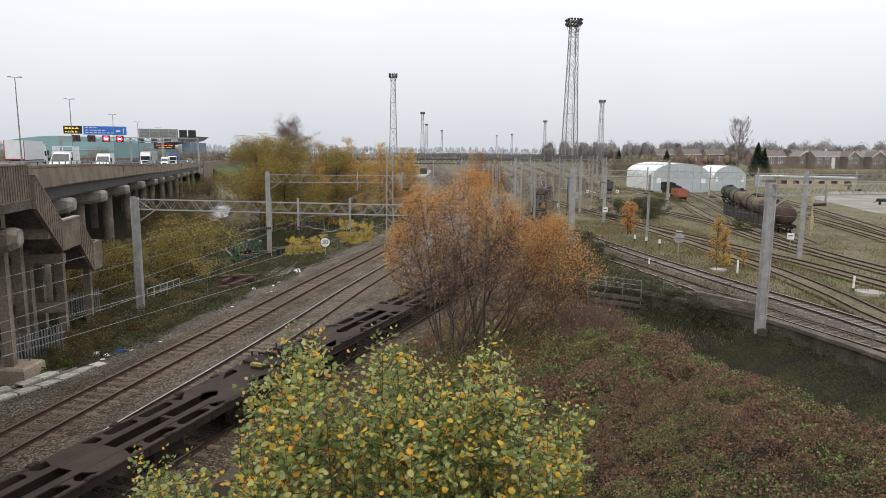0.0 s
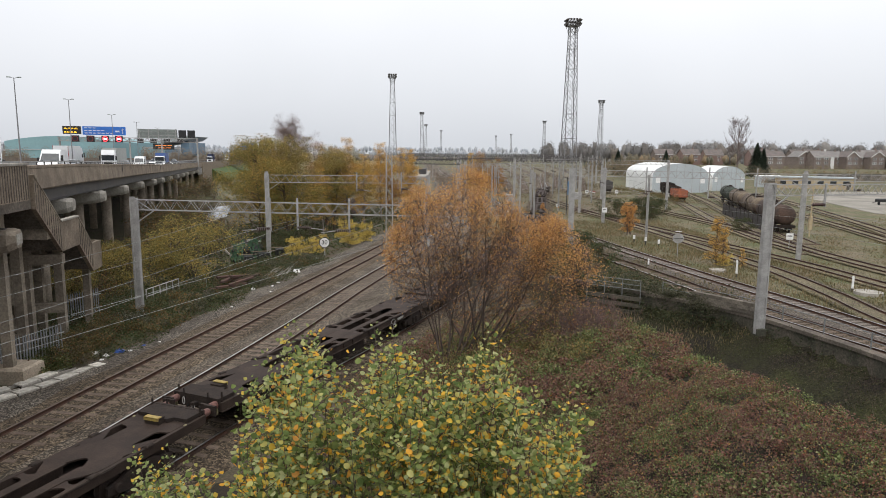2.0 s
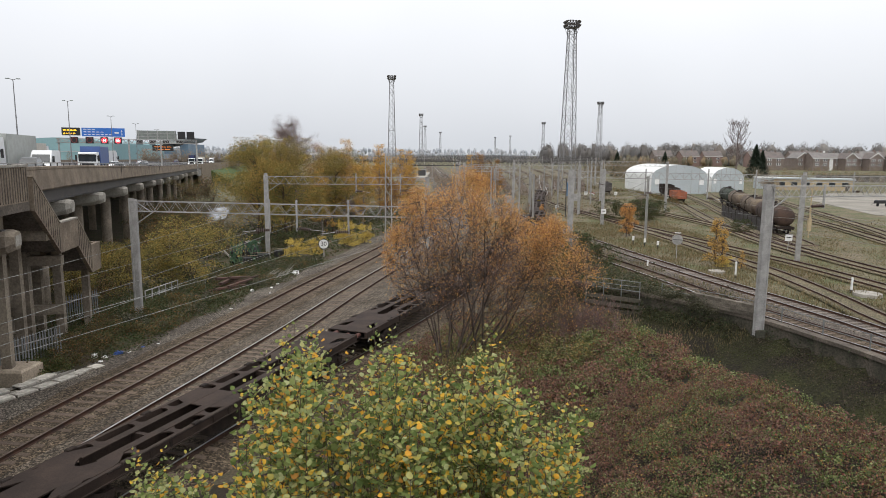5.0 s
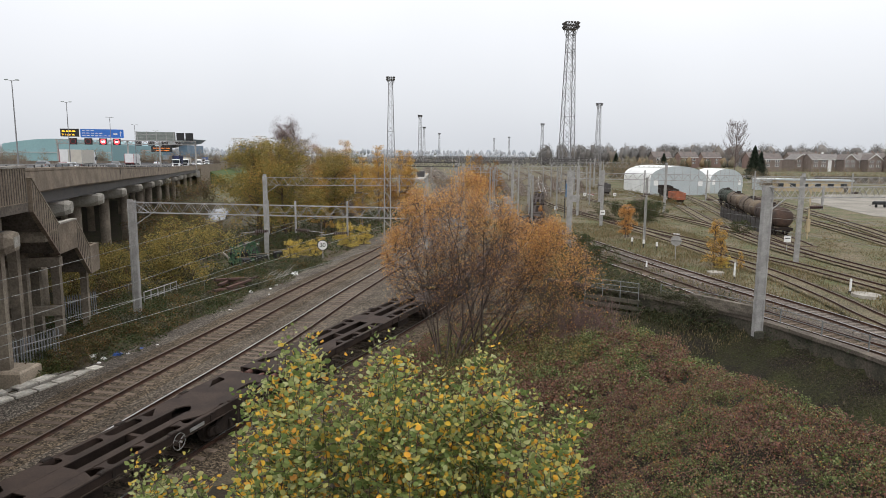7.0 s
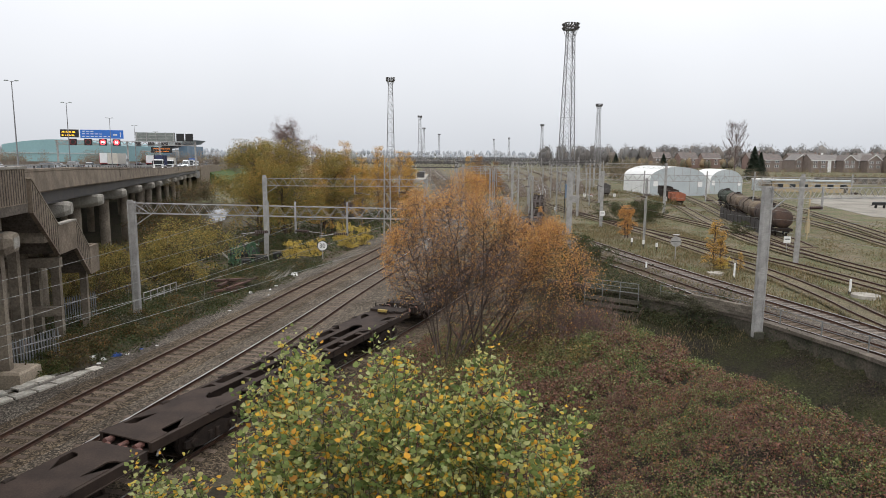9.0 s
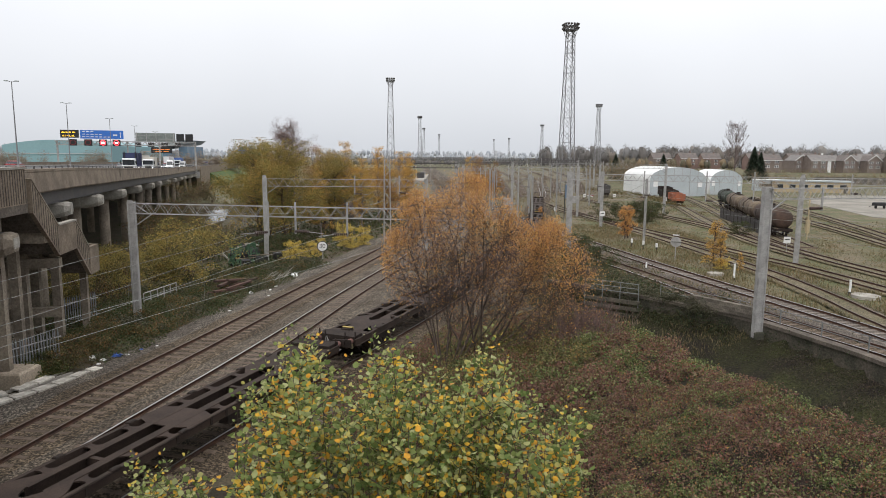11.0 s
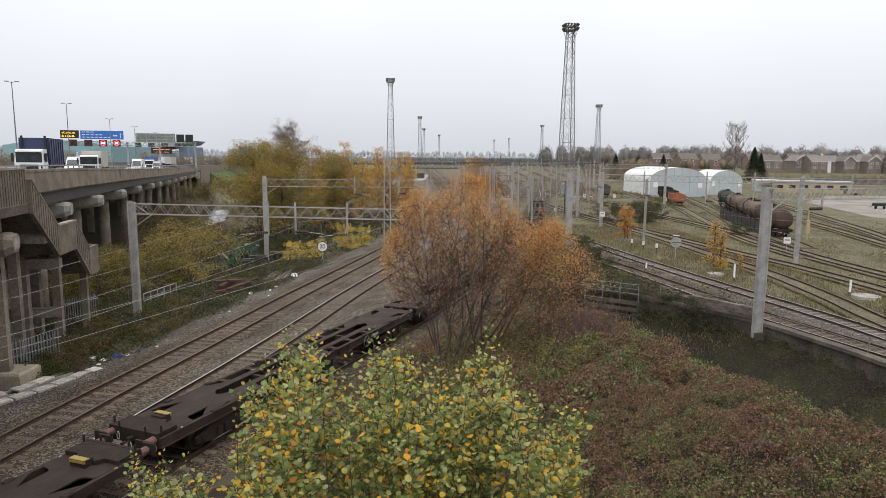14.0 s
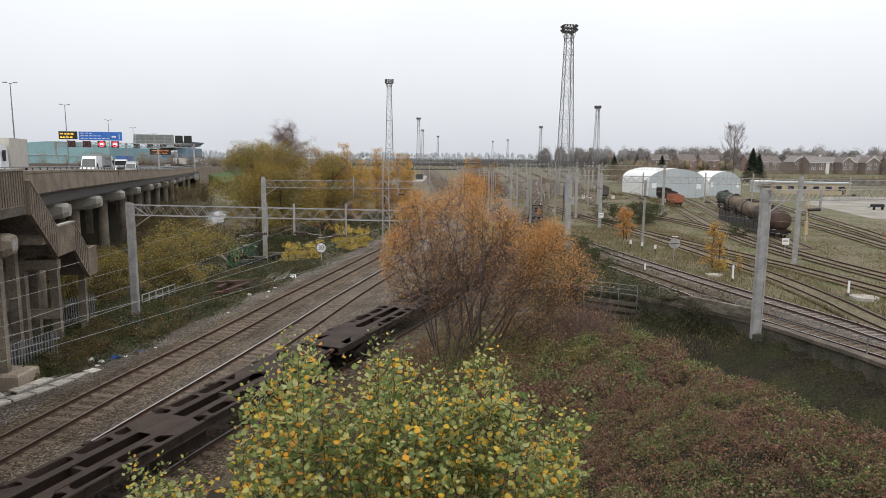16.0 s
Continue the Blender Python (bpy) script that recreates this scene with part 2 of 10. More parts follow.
# ---------- building blocks ----------
class Geo:
    """Collects vertices and faces of one mesh."""

    def __init__(self):
        self.v, self.f = [], []

    def add(self, verts, faces):
        k = len(self.v)
        self.v += [tuple(p) for p in verts]
        self.f += [tuple(i + k for i in f) for f in faces]
        return self

    def box(self, x0, x1, y0, y1, z0, z1, m=None):
        vs = [Vector(p) for p in ((x0, y0, z0), (x1, y0, z0), (x1, y1, z0), (x0, y1, z0), (x0, y0, z1), (x1, y0, z1), (x1, y1, z1), (x0, y1, z1))]
        if m:
            vs = [m @ p for p in vs]
        return self.add(vs, ((3, 2, 1, 0), (4, 5, 6, 7), (0, 1, 5, 4), (1, 2, 6, 5), (2, 3, 7, 6), (3, 0, 4, 7)))

    def slab(self, x0, x1, y0, y1, z0, z1, c=0.02):
        """A box with its upper edges chamfered by c."""
        vs = [(x0, y0, z0), (x1, y0, z0), (x1, y1, z0), (x0, y1, z0), (x0, y0, z1 - c), (x1, y0, z1 - c), (x1, y1, z1 - c), (x0, y1, z1 - c),
              (x0 + c, y0 + c, z1), (x1 - c, y0 + c, z1), (x1 - c, y1 - c, z1), (x0 + c, y1 - c, z1)]
        return self.add(vs, ((3, 2, 1, 0), (0, 1, 5, 4), (1, 2, 6, 5), (2, 3, 7, 6), (3, 0, 4, 7), (4, 5, 9, 8), (5, 6, 10, 9), (6, 7, 11, 10), (7, 4, 8, 11), (8, 9, 10, 11)))

    def bar(self, p, q, w, h=None, up=(0, 0, 1)):
        """A square bar from p to q."""
        p, q = Vector(p), Vector(q)
        d = (q - p).normalized()
        u = Vector(up)
        if abs(d.dot(u)) > 0.97:
            u = Vector((0, 1, 0))
        a = d.cross(u).normalized() * w / 2
        b = a.cross(d).normalized() * (h or w) / 2
        vs = [p - a - b, p + a - b, p + a + b, p - a + b, q - a - b, q + a - b, q + a + b, q - a + b]
        return self.add(vs, ((3, 2, 1, 0), (4, 5, 6, 7), (0, 1, 5, 4), (1, 2, 6, 5), (2, 3, 7, 6), (3, 0, 4, 7)))

    def tube(self, p, q, r0, r1=None, n=8, cap=True):
        p, q = Vector(p), Vector(q)
        d = (q - p).normalized()
        u = Vector((0, 0, 1)) if abs(d.z) < 0.97 else Vector((1, 0, 0))
        a = d.cross(u).normalized()
        b = d.cross(a)
        r1 = r0 if r1 is None else r1
        vs = [p + (a * math.cos(t) + b * math.sin(t)) * r0 for t in [2 * math.pi * i / n for i in range(n)]]
        vs += [q + (a * math.cos(t) + b * math.sin(t)) * r1 for t in [2 * math.pi * i / n for i in range(n)]]
        fs = [(i, (i + 1) % n, n + (i + 1) % n, n + i) for i in range(n)]
        if cap:
            fs += [tuple(range(n))[::-1], tuple(range(n, 2 * n))]
        return self.add(vs, fs)

    def prism(self, outline, z0, z1, m=None):
        """An outline in plan, raised from z0 to z1."""
        n = len(outline)
        vs = [Vector((x, y, z0)) for x, y in outline] + [Vector((x, y, z1)) for x, y in outline]
        if m:
            vs = [m @ p for p in vs]
        return self.add(vs, [tuple(range(n))[::-1], tuple(range(n, 2 * n))] + [(i, (i + 1) % n, n + (i + 1) % n, n + i) for i in range(n)])

    def sweep(self, path, profile, closed=True, cap=True):
        """A profile (across, up) carried along a path of (x, y, z)."""
        n, P = len(profile), [Vector(p) for p in path]
        vs = []
        for i, p in enumerate(P):
            d = P[min(i + 1, len(P) - 1)] - P[max(i - 1, 0)]
            d.z = 0
            side = Vector((d.y, -d.x, 0)).normalized()
            vs += [p + side * a + Vector((0, 0, b)) for a, b in profile]
        fs = []
        for i in range(len(P) - 1):
            for j in range(n if closed else n - 1):
                k = (j + 1) % n
                fs.append((i * n + j, i * n + k, (i + 1) * n + k, (i + 1) * n + j))
        if closed and cap:
            fs += [tuple(range(n)), tuple(range((len(P) - 1) * n, len(P) * n))[::-1]]
        return self.add(vs, fs)

    def mesh(self, name, material, smooth=False):
        me = bpy.data.meshes.new(name)
        me.from_pydata(self.v, [], self.f)
        me.materials.append(material)
        if smooth:
            me.polygons.foreach_set("use_smooth", [True] * len(me.polygons))
        me.update()
        return me


def part(name, geo, material, parent=None, label="", smooth=False, m=None):
    """Links a mesh as one object, under a thing or a part."""
    ob = new(name, geo if isinstance(geo, bpy.types.Mesh) else geo.mesh(name, material, smooth))
    if parent:
        ob.parent = parent
    if m is not None:
        ob.matrix_basis = m
    return tagged(ob, label)


def thing(name, label, category, group="", m=None, kind=""):
    """An Empty at a thing's base."""
    ob = tagged(new(name), label, category, group, kind)
    ob.empty_display_size = 0.2
    if m is not None:
        ob.matrix_basis = m
    return ob


def quads(name, centres, us, vs, material, parent=None, label="", shape="leaf"):
    """Many small leaves in one mesh: a centre and two half axes each. shape leaf: six-cornered and folded along its rib; quad: four corners."""
    c, u, v = np.asarray(centres, float), np.asarray(us, float), np.asarray(vs, float)
    w = np.cross(u, v)
    w /= np.linalg.norm(w, axis=1)[:, None] + 1e-9
    lift = w * np.linalg.norm(v, axis=1)[:, None] * 0.25
    if shape == "leaf":
        cs = [c - u, c - u * 0.35 + v * 0.95 + lift, c + u * 0.45 + v * 0.8 + lift, c + u, c + u * 0.45 - v * 0.8 + lift, c - u * 0.35 - v * 0.95 + lift]
        quads_at = ((0, 3, 2, 1), (0, 5, 4, 3))
    else:
        cs = [c - u, c - u * 0.1 + v, c + u, c - u * 0.1 - v]
        quads_at = ((0, 1, 2, 3),)
    k = len(cs)
    pts = np.stack(cs, 1).reshape(-1, 3)
    n = len(c)
    idx = (np.arange(n)[:, None, None] * k + np.array(quads_at)[None]).reshape(-1)
    me = bpy.data.meshes.new(name)
    me.vertices.add(len(pts))
    me.vertices.foreach_set("co", pts.ravel())
    nf = n * len(quads_at)
    me.loops.add(nf * 4)
    me.loops.foreach_set("vertex_index", idx.astype(np.int32))
    me.polygons.add(nf)
    me.polygons.foreach_set("loop_start", np.arange(nf, dtype=np.int32) * 4)
    me.materials.append(material)
    me.update(calc_edges=True)
    ob = new(name, me)
    if parent:
        ob.parent = parent
    return tagged(ob, label)


def leaf_axes(n, length, width, rng, flat=0.5):
    """Random half axes for n leaves; flat near 1 keeps them level."""
    a = rng.uniform(0, 2 * np.pi, n)
    el = rng.normal(0, 1 - flat, n)
    s = rng.uniform(0.65, 1.25, n)[:, None]
    u = np.stack([np.cos(a) * np.cos(el), np.sin(a) * np.cos(el), np.sin(el)], 1)
    r = rng.normal(0, 1, (n, 3)) * (1 - flat) + np.array([0, 0, 1.0]) * flat
    v = np.cross(u, r)
    v /= np.linalg.norm(v, axis=1)[:, None] + 1e-9
    return u * s * length / 2, v * s * width / 2


def smooth_path(pts, step):
    """A rounded line through plan points, cut into even steps."""
    P = [Vector((*p, 0)) if len(p) == 2 else Vector(p) for p in pts]
    P = [P[0] * 2 - P[1]] + P + [P[-1] * 2 - P[-2]]
    fine = []
    for i in range(1, len(P) - 2):
        a, b, c, d = P[i - 1:i + 3]
        for k in range(24):
            t = k / 24
            fine.append(0.5 * (2 * b + (c - a) * t + (2 * a - 5 * b + 4 * c - d) * t * t + (3 * b - a - 3 * c + d) * t ** 3))
    fine.append(P[-2])
    out, left = [fine[0]], step
    for p, q in zip(fine, fine[1:]):
        seg = (q - p).length
        at = 0.0
        while seg - at >= left and seg > 0:
            at += left
            out.append(p.lerp(q, at / seg))
            left = step
        left -= seg - at
    return out


def lattice(g, p, q, depth, wide, step, bar=0.05, chord=0.07):
    """A box truss from p to q (upper chord line), hanging depth below it."""
    p, q = Vector(p), Vector(q)
    d = (q - p)
    n = max(2, round(d.length / step))
    side = Vector((d.y, -d.x, 0)).normalized() * wide / 2
    down = Vector((0, 0, -depth))
    for s in (-1, 1):
        g.bar(p + side * s, q + side * s, chord)
        g.bar(p + side * s + down, q + side * s + down, chord)
        for k in range(n):
            a, b = p.lerp(q, k / n) + side * s, p.lerp(q, (k + 1) / n) + side * s
            m = (a + b) / 2 + down
            g.bar(a, m, bar)
            g.bar(m, b, bar)
    for k in range(n + 1):
        a = p.lerp(q, k / n)
        g.bar(a - side, a + side, bar)


# ---------- lines of the tracks in plan ----------
TA = [(-19.5, -6), (-17.4, 8), (-15.9, 16), (-14.95, 22), (-13.95, 28), (-12.15, 37.4), (-10.6, 46.2), (-9.3, 53), (-7.0, 65), (-5.0, 77), (-2.3, 95), (0.3, 120), (1.6, 160), (0.5, 220), (-4, 330), (-14, 600)]
TS = [(-16.8, -6), (-14.0, 8), (-12.6, 16), (-11.3, 22.7), (-10.6, 26), (-9.75, 30), (-8.4, 37), (-6.8, 46), (-5.6, 52), (-3.35, 63), (-1.2, 75), (2.0, 95), (4.6, 120), (6.0, 160), (5.0, 220), (0.5, 330), (-9, 600)]
T3 = [(-30, -50), (-20.5, -12), (-16.4, 0), (-13.36, 8.6), (-10.81, 15.7), (-9.98, 18.2), (-9.11, 20.9), (-8.11, 23.7), (-6.16, 28.5), (-4.19, 33.1), (-1.97, 38.5), (0.42, 45), (4.02, 56), (8, 70), (11, 82), (13.2, 92), (16.7, 112), (19.7, 132), (24, 158), (28, 178), (39, 257), (50, 330)]
R1 = [(29.2, -6), (28.4, 10), (27.2, 25), (25.75, 37.5), (24.7, 43), (22.5, 52.4), (19.95, 65), (17.5, 79), (15.2, 92), (13.0, 106), (11, 125), (9.5, 160), (8.5, 220), (4.5, 330)]
R0 = [(26.6, 10), (25.95, 18), (25.15, 26), (24.25, 31.5), (22.85, 36), (21.3, 41), (20.1, 45.75), (19.05, 51), (17.75, 57), (16.2, 63.5), (14.6, 70), (12.8, 78)]
R2 = [(36.5, 20), (36, 40), (34.7, 59), (33.2, 68), (31.5, 78), (29.3, 91), (26.5, 108), (23.5, 128), (22.5, 160)]
R3 = [(27.2, 22), (28.2, 40), (29.1, 47), (29.75, 57), (29.4, 65), (28.7, 79), (27.3, 98), (25.5, 118), (24, 140)]
R4 = [(41.5, 30), (40.2, 57), (40.0, 66), (40.3, 75), (41.3, 88), (40.9, 100), (39.5, 118), (36, 150), (33, 200)]
R5 = [(40.2, 72), (42.8, 87), (50.8, 115), (60.5, 153), (72, 205)]
R6 = [(38.8, 68), (39.6, 82), (43.4, 104.5), (51, 138), (62, 190)]
R7 = [(46, 40), (51, 62), (55.3, 80.6), (58.2, 93.5), (60.8, 106), (64.4, 122), (69.5, 145), (79, 180)]
R8 = [(49, 50), (55.5, 72), (62.3, 93.8), (66.5, 108), (70.5, 122), (76, 142), (86, 178)]
RT = [(43.2, 76), (47.0, 92), (53.8, 115), (62.8, 145), (74, 182)]
FAR = [[(30, 190), (45, 330), (60, 620)], [(34, 190), (54, 330), (76, 620)], [(22, 170), (36, 330), (46, 620)], [(18, 170), (28, 330), (34, 620)], [(14, 170), (20, 330), (22, 620)], [(40, 185), (66, 330), (96, 620)]]

WALL_LINE = [(24.3, 6), (24.1, 15), (23.4, 25), (22.5, 31.8), (21.45, 35.9), (19.9, 40.4), (17.2, 44.4), (14.6, 47.6), (12.3, 50.2), (8.5, 53.5)]


CREST_Y = [-20, 0, 10.6, 12, 14.2, 18, 22, 26, 30, 36, 42]
CREST_X = [9.5, 8.4, 7.75, 7.75, 7.7, 7.7, 7.5, 7.0, 6.3, 5.8, 5.6]
CREST_Z = [7.7, 6.9, 5.0, 4.88, 4.5, 3.88, 3.45, 3.1, 2.45, 0.7, -0.4]


def crest_x(y):
    return np.interp(y, CREST_Y, CREST_X)


def t3_x(y):
    return np.interp(y, [p[1] for p in T3], [p[0] for p in T3])


def height(x, y):
    """Height of the ground, with the rails at zero: the bramble bank, the ditch behind it, and the lower land by the viaduct."""
    x, y = np.asarray(x, float), np.asarray(y, float)
    z = np.full(np.broadcast(x, y).shape, -0.36)
    # lower land towards the viaduct and the river
    tax = np.interp(y, [p[1] for p in TA], [p[0] for p in TA])
    left = np.clip((tax - 5.5 - x) / 12, 0, 1)
    z = z - 1.3 * left * left * (3 - 2 * left) * np.clip((y - 30) / 30, 0, 1)
    river = np.exp(-(((x + 46) / 5.0) ** 2 + ((y - 128) / 16.0) ** 2))
    z = z - 2.2 * river
    # land rising to the houses
    up_y, up_x = np.clip((y - 240) / 70, 0, 1), np.clip((x - 95) / 28, 0, 1)
    z = z + 3.4 * up_y * up_y * (3 - 2 * up_y) * up_x * up_x * (3 - 2 * up_x)
    # the bank: toe along the wagons' track, crest, and the fall to the ditch
    zc = np.interp(y, CREST_Y, CREST_Z)
    xc = crest_x(y)
    xt = t3_x(y) + 2.3
    wx = np.interp(y, [p[1] for p in WALL_LINE], [p[0] for p in WALL_LINE])
    s = np.clip((x - xt) / np.maximum(xc - xt, 0.5), 0, 1)
    bank = -0.36 + (zc + 0.36) * (s * 0.8 + 0.2 * s * s * (3 - 2 * s))
    floor_z = np.interp(y, [-20, 30, 44, 50, 54], [-4.6, -4.2, -3.2, -1.9, -0.36])
    base = np.interp(y, [-20, 30, 44, 50, 54], [-1.6, -1.2, -1.1, -1.1, -0.36])
    run = np.maximum(wx - xc, 1.0)
    g = np.clip((x - xc) / (run * 0.5), 0, 1)
    fall = zc + (floor_z - zc) * g ** 0.85
    k = np.clip((x - xc - run * 0.66) / (run * 0.34), 0, 1)
    fall = np.where(k > 0, floor_z + (base - floor_z) * k, fall)
    hill = np.where(x < xc, bank, fall)
    inside = (x > xt) & (x < wx + 0.2) & (y < 54)
    return np.where(inside, hill, z)


def roughness(x, y):
    """Small unevenness of the ground."""
    return noise.noise((x * 0.5, y * 0.5, 0)) * 0.5 + noise.noise((x * 1.7, y * 1.7, 3)) * 0.25


def ground_z(x, y):
    return float(height(x, y))


def build_ground():
    def cuts(spec):
        out = [spec[0][0]]
        for end, step in spec[1:]:
            while out[-1] < end - 1e-6:
                out.append(min(end, out[-1] + step))
        return out
    xs = np.array(cuts([(-3000,), (-1000, 500), (-300, 100), (-120, 20), (-40, 4), (-22, 1.5), (26, 0.5), (44, 2), (120, 6), (300, 20), (1000, 100), (3000, 500)]))
    ys = np.array(cuts([(-400,), (-40, 60), (-4, 6), (56, 0.5), (110, 2.5), (200, 6), (400, 20), (1000, 100), (4000, 500)]))
    X, Y = np.meshgrid(xs, ys)
    Z = height(X, Y)
    rough = np.array([[roughness(x, y) for x in xs] for y in ys])
    on_bank = (Z > -0.2) | (Z < -0.9)
    Z = Z + rough * np.where(on_bank, 0.28, 0.06)
    nx, ny = len(xs), len(ys)
    verts = np.stack([X, Y, Z], -1).reshape(-1, 3)
    faces = [(j * nx + i, j * nx + i + 1, (j + 1) * nx + i + 1, (j + 1) * nx + i) for j in range(ny - 1) for i in range(nx - 1)]
    me = bpy.data.meshes.new("ground")
    me.from_pydata(verts.tolist(), [], faces)
    me.materials.append(M_GRASS)
    me.materials.append(M_EARTH)
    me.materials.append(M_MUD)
    me.materials.append(M_BANK)
    me.materials.append(M_YARD)
    idx = []
    for j in range(ny - 1):
        for i in range(nx - 1):
            x, y = (xs[i] + xs[i + 1]) / 2, (ys[j] + ys[j + 1]) / 2
            edge = np.interp(y, [0, 40, 54, 60, 100, 200], [24, 21, 16, 10, 6, 10]) + noise.noise((x * 0.3, y * 0.3, 9)) * 3
            wall_at = np.interp(y, [p[1] for p in WALL_LINE], [p[0] for p in WALL_LINE])
            crest_at = crest_x(y)
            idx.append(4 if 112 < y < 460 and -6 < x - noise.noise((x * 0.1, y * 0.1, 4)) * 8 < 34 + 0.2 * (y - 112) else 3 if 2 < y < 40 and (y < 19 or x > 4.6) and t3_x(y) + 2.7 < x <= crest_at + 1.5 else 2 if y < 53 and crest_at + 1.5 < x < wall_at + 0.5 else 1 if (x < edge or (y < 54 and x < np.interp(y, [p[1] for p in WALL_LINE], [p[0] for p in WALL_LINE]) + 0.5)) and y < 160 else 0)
    me.polygons.foreach_set("material_index", idx)
    me.polygons.foreach_set("use_smooth", [True] * len(faces))
    me.update()
    tagged(new("ground", me), "rough grass, brambles and leafy earth round the tracks", "ground", kind="structure")


build_ground()

# ---------- tracks ----------
RAIL_FOOT = [(-0.07, -0.15), (0.07, -0.15), (0.07, -0.135), (0.012, -0.12), (0.012, -0.045), (0.036, -0.035), (0.036, -0.008), (-0.036, -0.008), (-0.036, -0.035), (-0.012, -0.045), (-0.012, -0.12), (-0.07, -0.135)]
RAIL_HEAD = [(-0.034, -0.008), (0.034, -0.008), (0.034, -0.002), (0.026, 0.0), (-0.026, 0.0), (-0.034, -0.002)]
SLEEPER = Geo().slab(-1.25, 1.25, -0.125, 0.125, -0.30, -0.155, 0.02).mesh("sleeper", M_SLEEPER)
SLEEPER_C = Geo().slab(-1.25, 1.25, -0.13, 0.13, -0.30, -0.155, 0.03).mesh("sleeper", M_SLEEPER_C)


def offset(path, a, dz=0.0):
    out = []
    for i, p in enumerate(path):
        d = path[min(i + 1, len(path) - 1)] - path[max(i - 1, 0)]
        side = Vector((d.y, -d.x, 0)).normalized()
        out.append(p + side * a + Vector((0, 0, dz)))
    return out


def track(line, label, shiny=(False, False), loose=0, start=0.0, stop=1e9, wide=1.9, bed=True, sleeper=None, ballast=None, dz=0.0, left=None, cover=0.0, cess=None):
    """One railway track: ballast bed, sleepers (the first ones as single pieces) and two rails."""
    path = smooth_path(line, 0.65)
    left = left or wide
    top = tagged(new("track"), label, "railway track", "railway tracks", "structure")
    coarse = path[::4] + [path[-1]]
    if bed:
        g = Geo()
        sect = [(-left, -0.46), (-left + 0.5, -0.30), (-1.5, -0.19 + cover), (-1.0, -0.168 + cover), (-0.4, -0.172 + cover), (0.4, -0.172 + cover), (1.0, -0.168 + cover), (1.5, -0.19 + cover), (wide - 0.5, -0.30), (wide, -0.46)]
        P, n = coarse, len(sect)
        vs = []
        for i, p in enumerate(P):
            d = P[min(i + 1, len(P) - 1)] - P[max(i - 1, 0)]
            side = Vector((d.y, -d.x, 0)).normalized()
            for a, b in sect:
                q = p + side * (a * (1 + 0.05 * noise.noise((p.x, p.y, a)))) + Vector((0, 0, b + dz + 0.02 * noise.noise((p.x * 2, p.y * 2, a))))
                vs.append(q)
        g.add(vs, [(i * n + j, i * n + j + 1, (i + 1) * n + j + 1, (i + 1) * n + j) for i in range(len(P) - 1) for j in range(n - 1)])
        part("ballast_bed", g, ballast or M_BALLAST, top, smooth=True)
        if cess:
            strip = Geo()
            edge = [(-left + 0.1, -0.45), (-left + 0.6, -0.285), (-2.5, -0.232), (-1.75, -0.225)]
            for i, p in enumerate(P):
                d = P[min(i + 1, len(P) - 1)] - P[max(i - 1, 0)]
                side = Vector((d.y, -d.x, 0)).normalized()
                strip.v += [tuple(p + side * (a * (1 + 0.04 * noise.noise((p.x * 0.7, p.y * 0.7, a)))) + Vector((0, 0, b + dz + 0.012))) for a, b in edge]
            strip.f = [(i * 4 + j, i * 4 + j + 1, (i + 1) * 4 + j + 1, (i + 1) * 4 + j) for i in range(len(P) - 1) for j in range(3)]
            part("cess_path", strip, cess, top, "grey stone path beside the ballast", smooth=True)
    for side, bright in ((-0.752, shiny[0]), (0.752, shiny[1])):
        line_at = offset(path[::2] if loose else path[::8], side, dz)
        rail = part("rail", Geo().sweep(line_at, RAIL_FOOT), M_RUST, top, "rusty steel rail")
        part("running_surface", Geo().sweep(line_at, RAIL_HEAD), M_SHINY if bright else M_DULLHEAD, rail, "polished rail head" if bright else "dull rail head")
    rest = Geo()
    count = 0
    for i, p in enumerate(path):
        if not start <= p.y <= stop:
            continue
        d = path[min(i + 1, len(path) - 1)] - path[max(i - 1, 0)]
        m = Matrix.Translation(p + Vector((0, 0, dz + random.uniform(-0.012, 0.006)))) @ pose(0, 0, 0, 0, 0, math.degrees(math.atan2(d.y, d.x)) - 90 + random.uniform(-1.2, 1.2))
        if count < loose:
            part("sleeper", sleeper or SLEEPER, None, top, m=m)
            count += 1
        else:
            rest.box(-1.25, 1.25, -0.12, 0.12, -0.3, -0.16, m)
    if rest.v:
        tagged(part("sleepers_beyond", rest, M_SLEEPER, top), "brown sleepers further along", kind="stuff")
    return top


track(TA, "curving main line with rusty rails on brown ballast", (False, False), 110, 10, 330, wide=2.4, left=4.1, cess=M_CESS3)
track(TS, "curving main line with one polished rail", (True, False), 110, 10, 330, wide=3.6, ballast=M_CESS2)
track(T3, "track under the empty container wagons", (True, True), 100, 12, 260, wide=2.9)
track(R1, "electrified line along the retaining wall", (True, True), 110, 18, 260, sleeper=SLEEPER_C, ballast=M_CESS, left=4.0, wide=2.3)
track(R0, "second line close beside the retaining wall", (True, False), 60, 12, 80, wide=1.6, left=1.35, ballast=M_BALLAST, dz=-0.03)
for line, lab in ((R2, "weedy siding"), (R3, "weedy siding with rusty rails"), (R4, "overgrown siding"), (R5, "rusty yard track"), (R6, "rusty yard track"), (R7, "yard track"), (R8, "yard track"), (RT, "siding under the tank wagons")):
    track(line, lab + " in rough grass", (False, False), 40, 25, 260, wide=1.45 if line in (R5, R6, R7, R8) else 1.75, ballast=M_WEEDBED, dz=-0.08, cover=0.026)
for line in FAR:
    track(line, "distant yard track", (False, False), 0, 0, 420, wide=1.6, dz=-0.1)

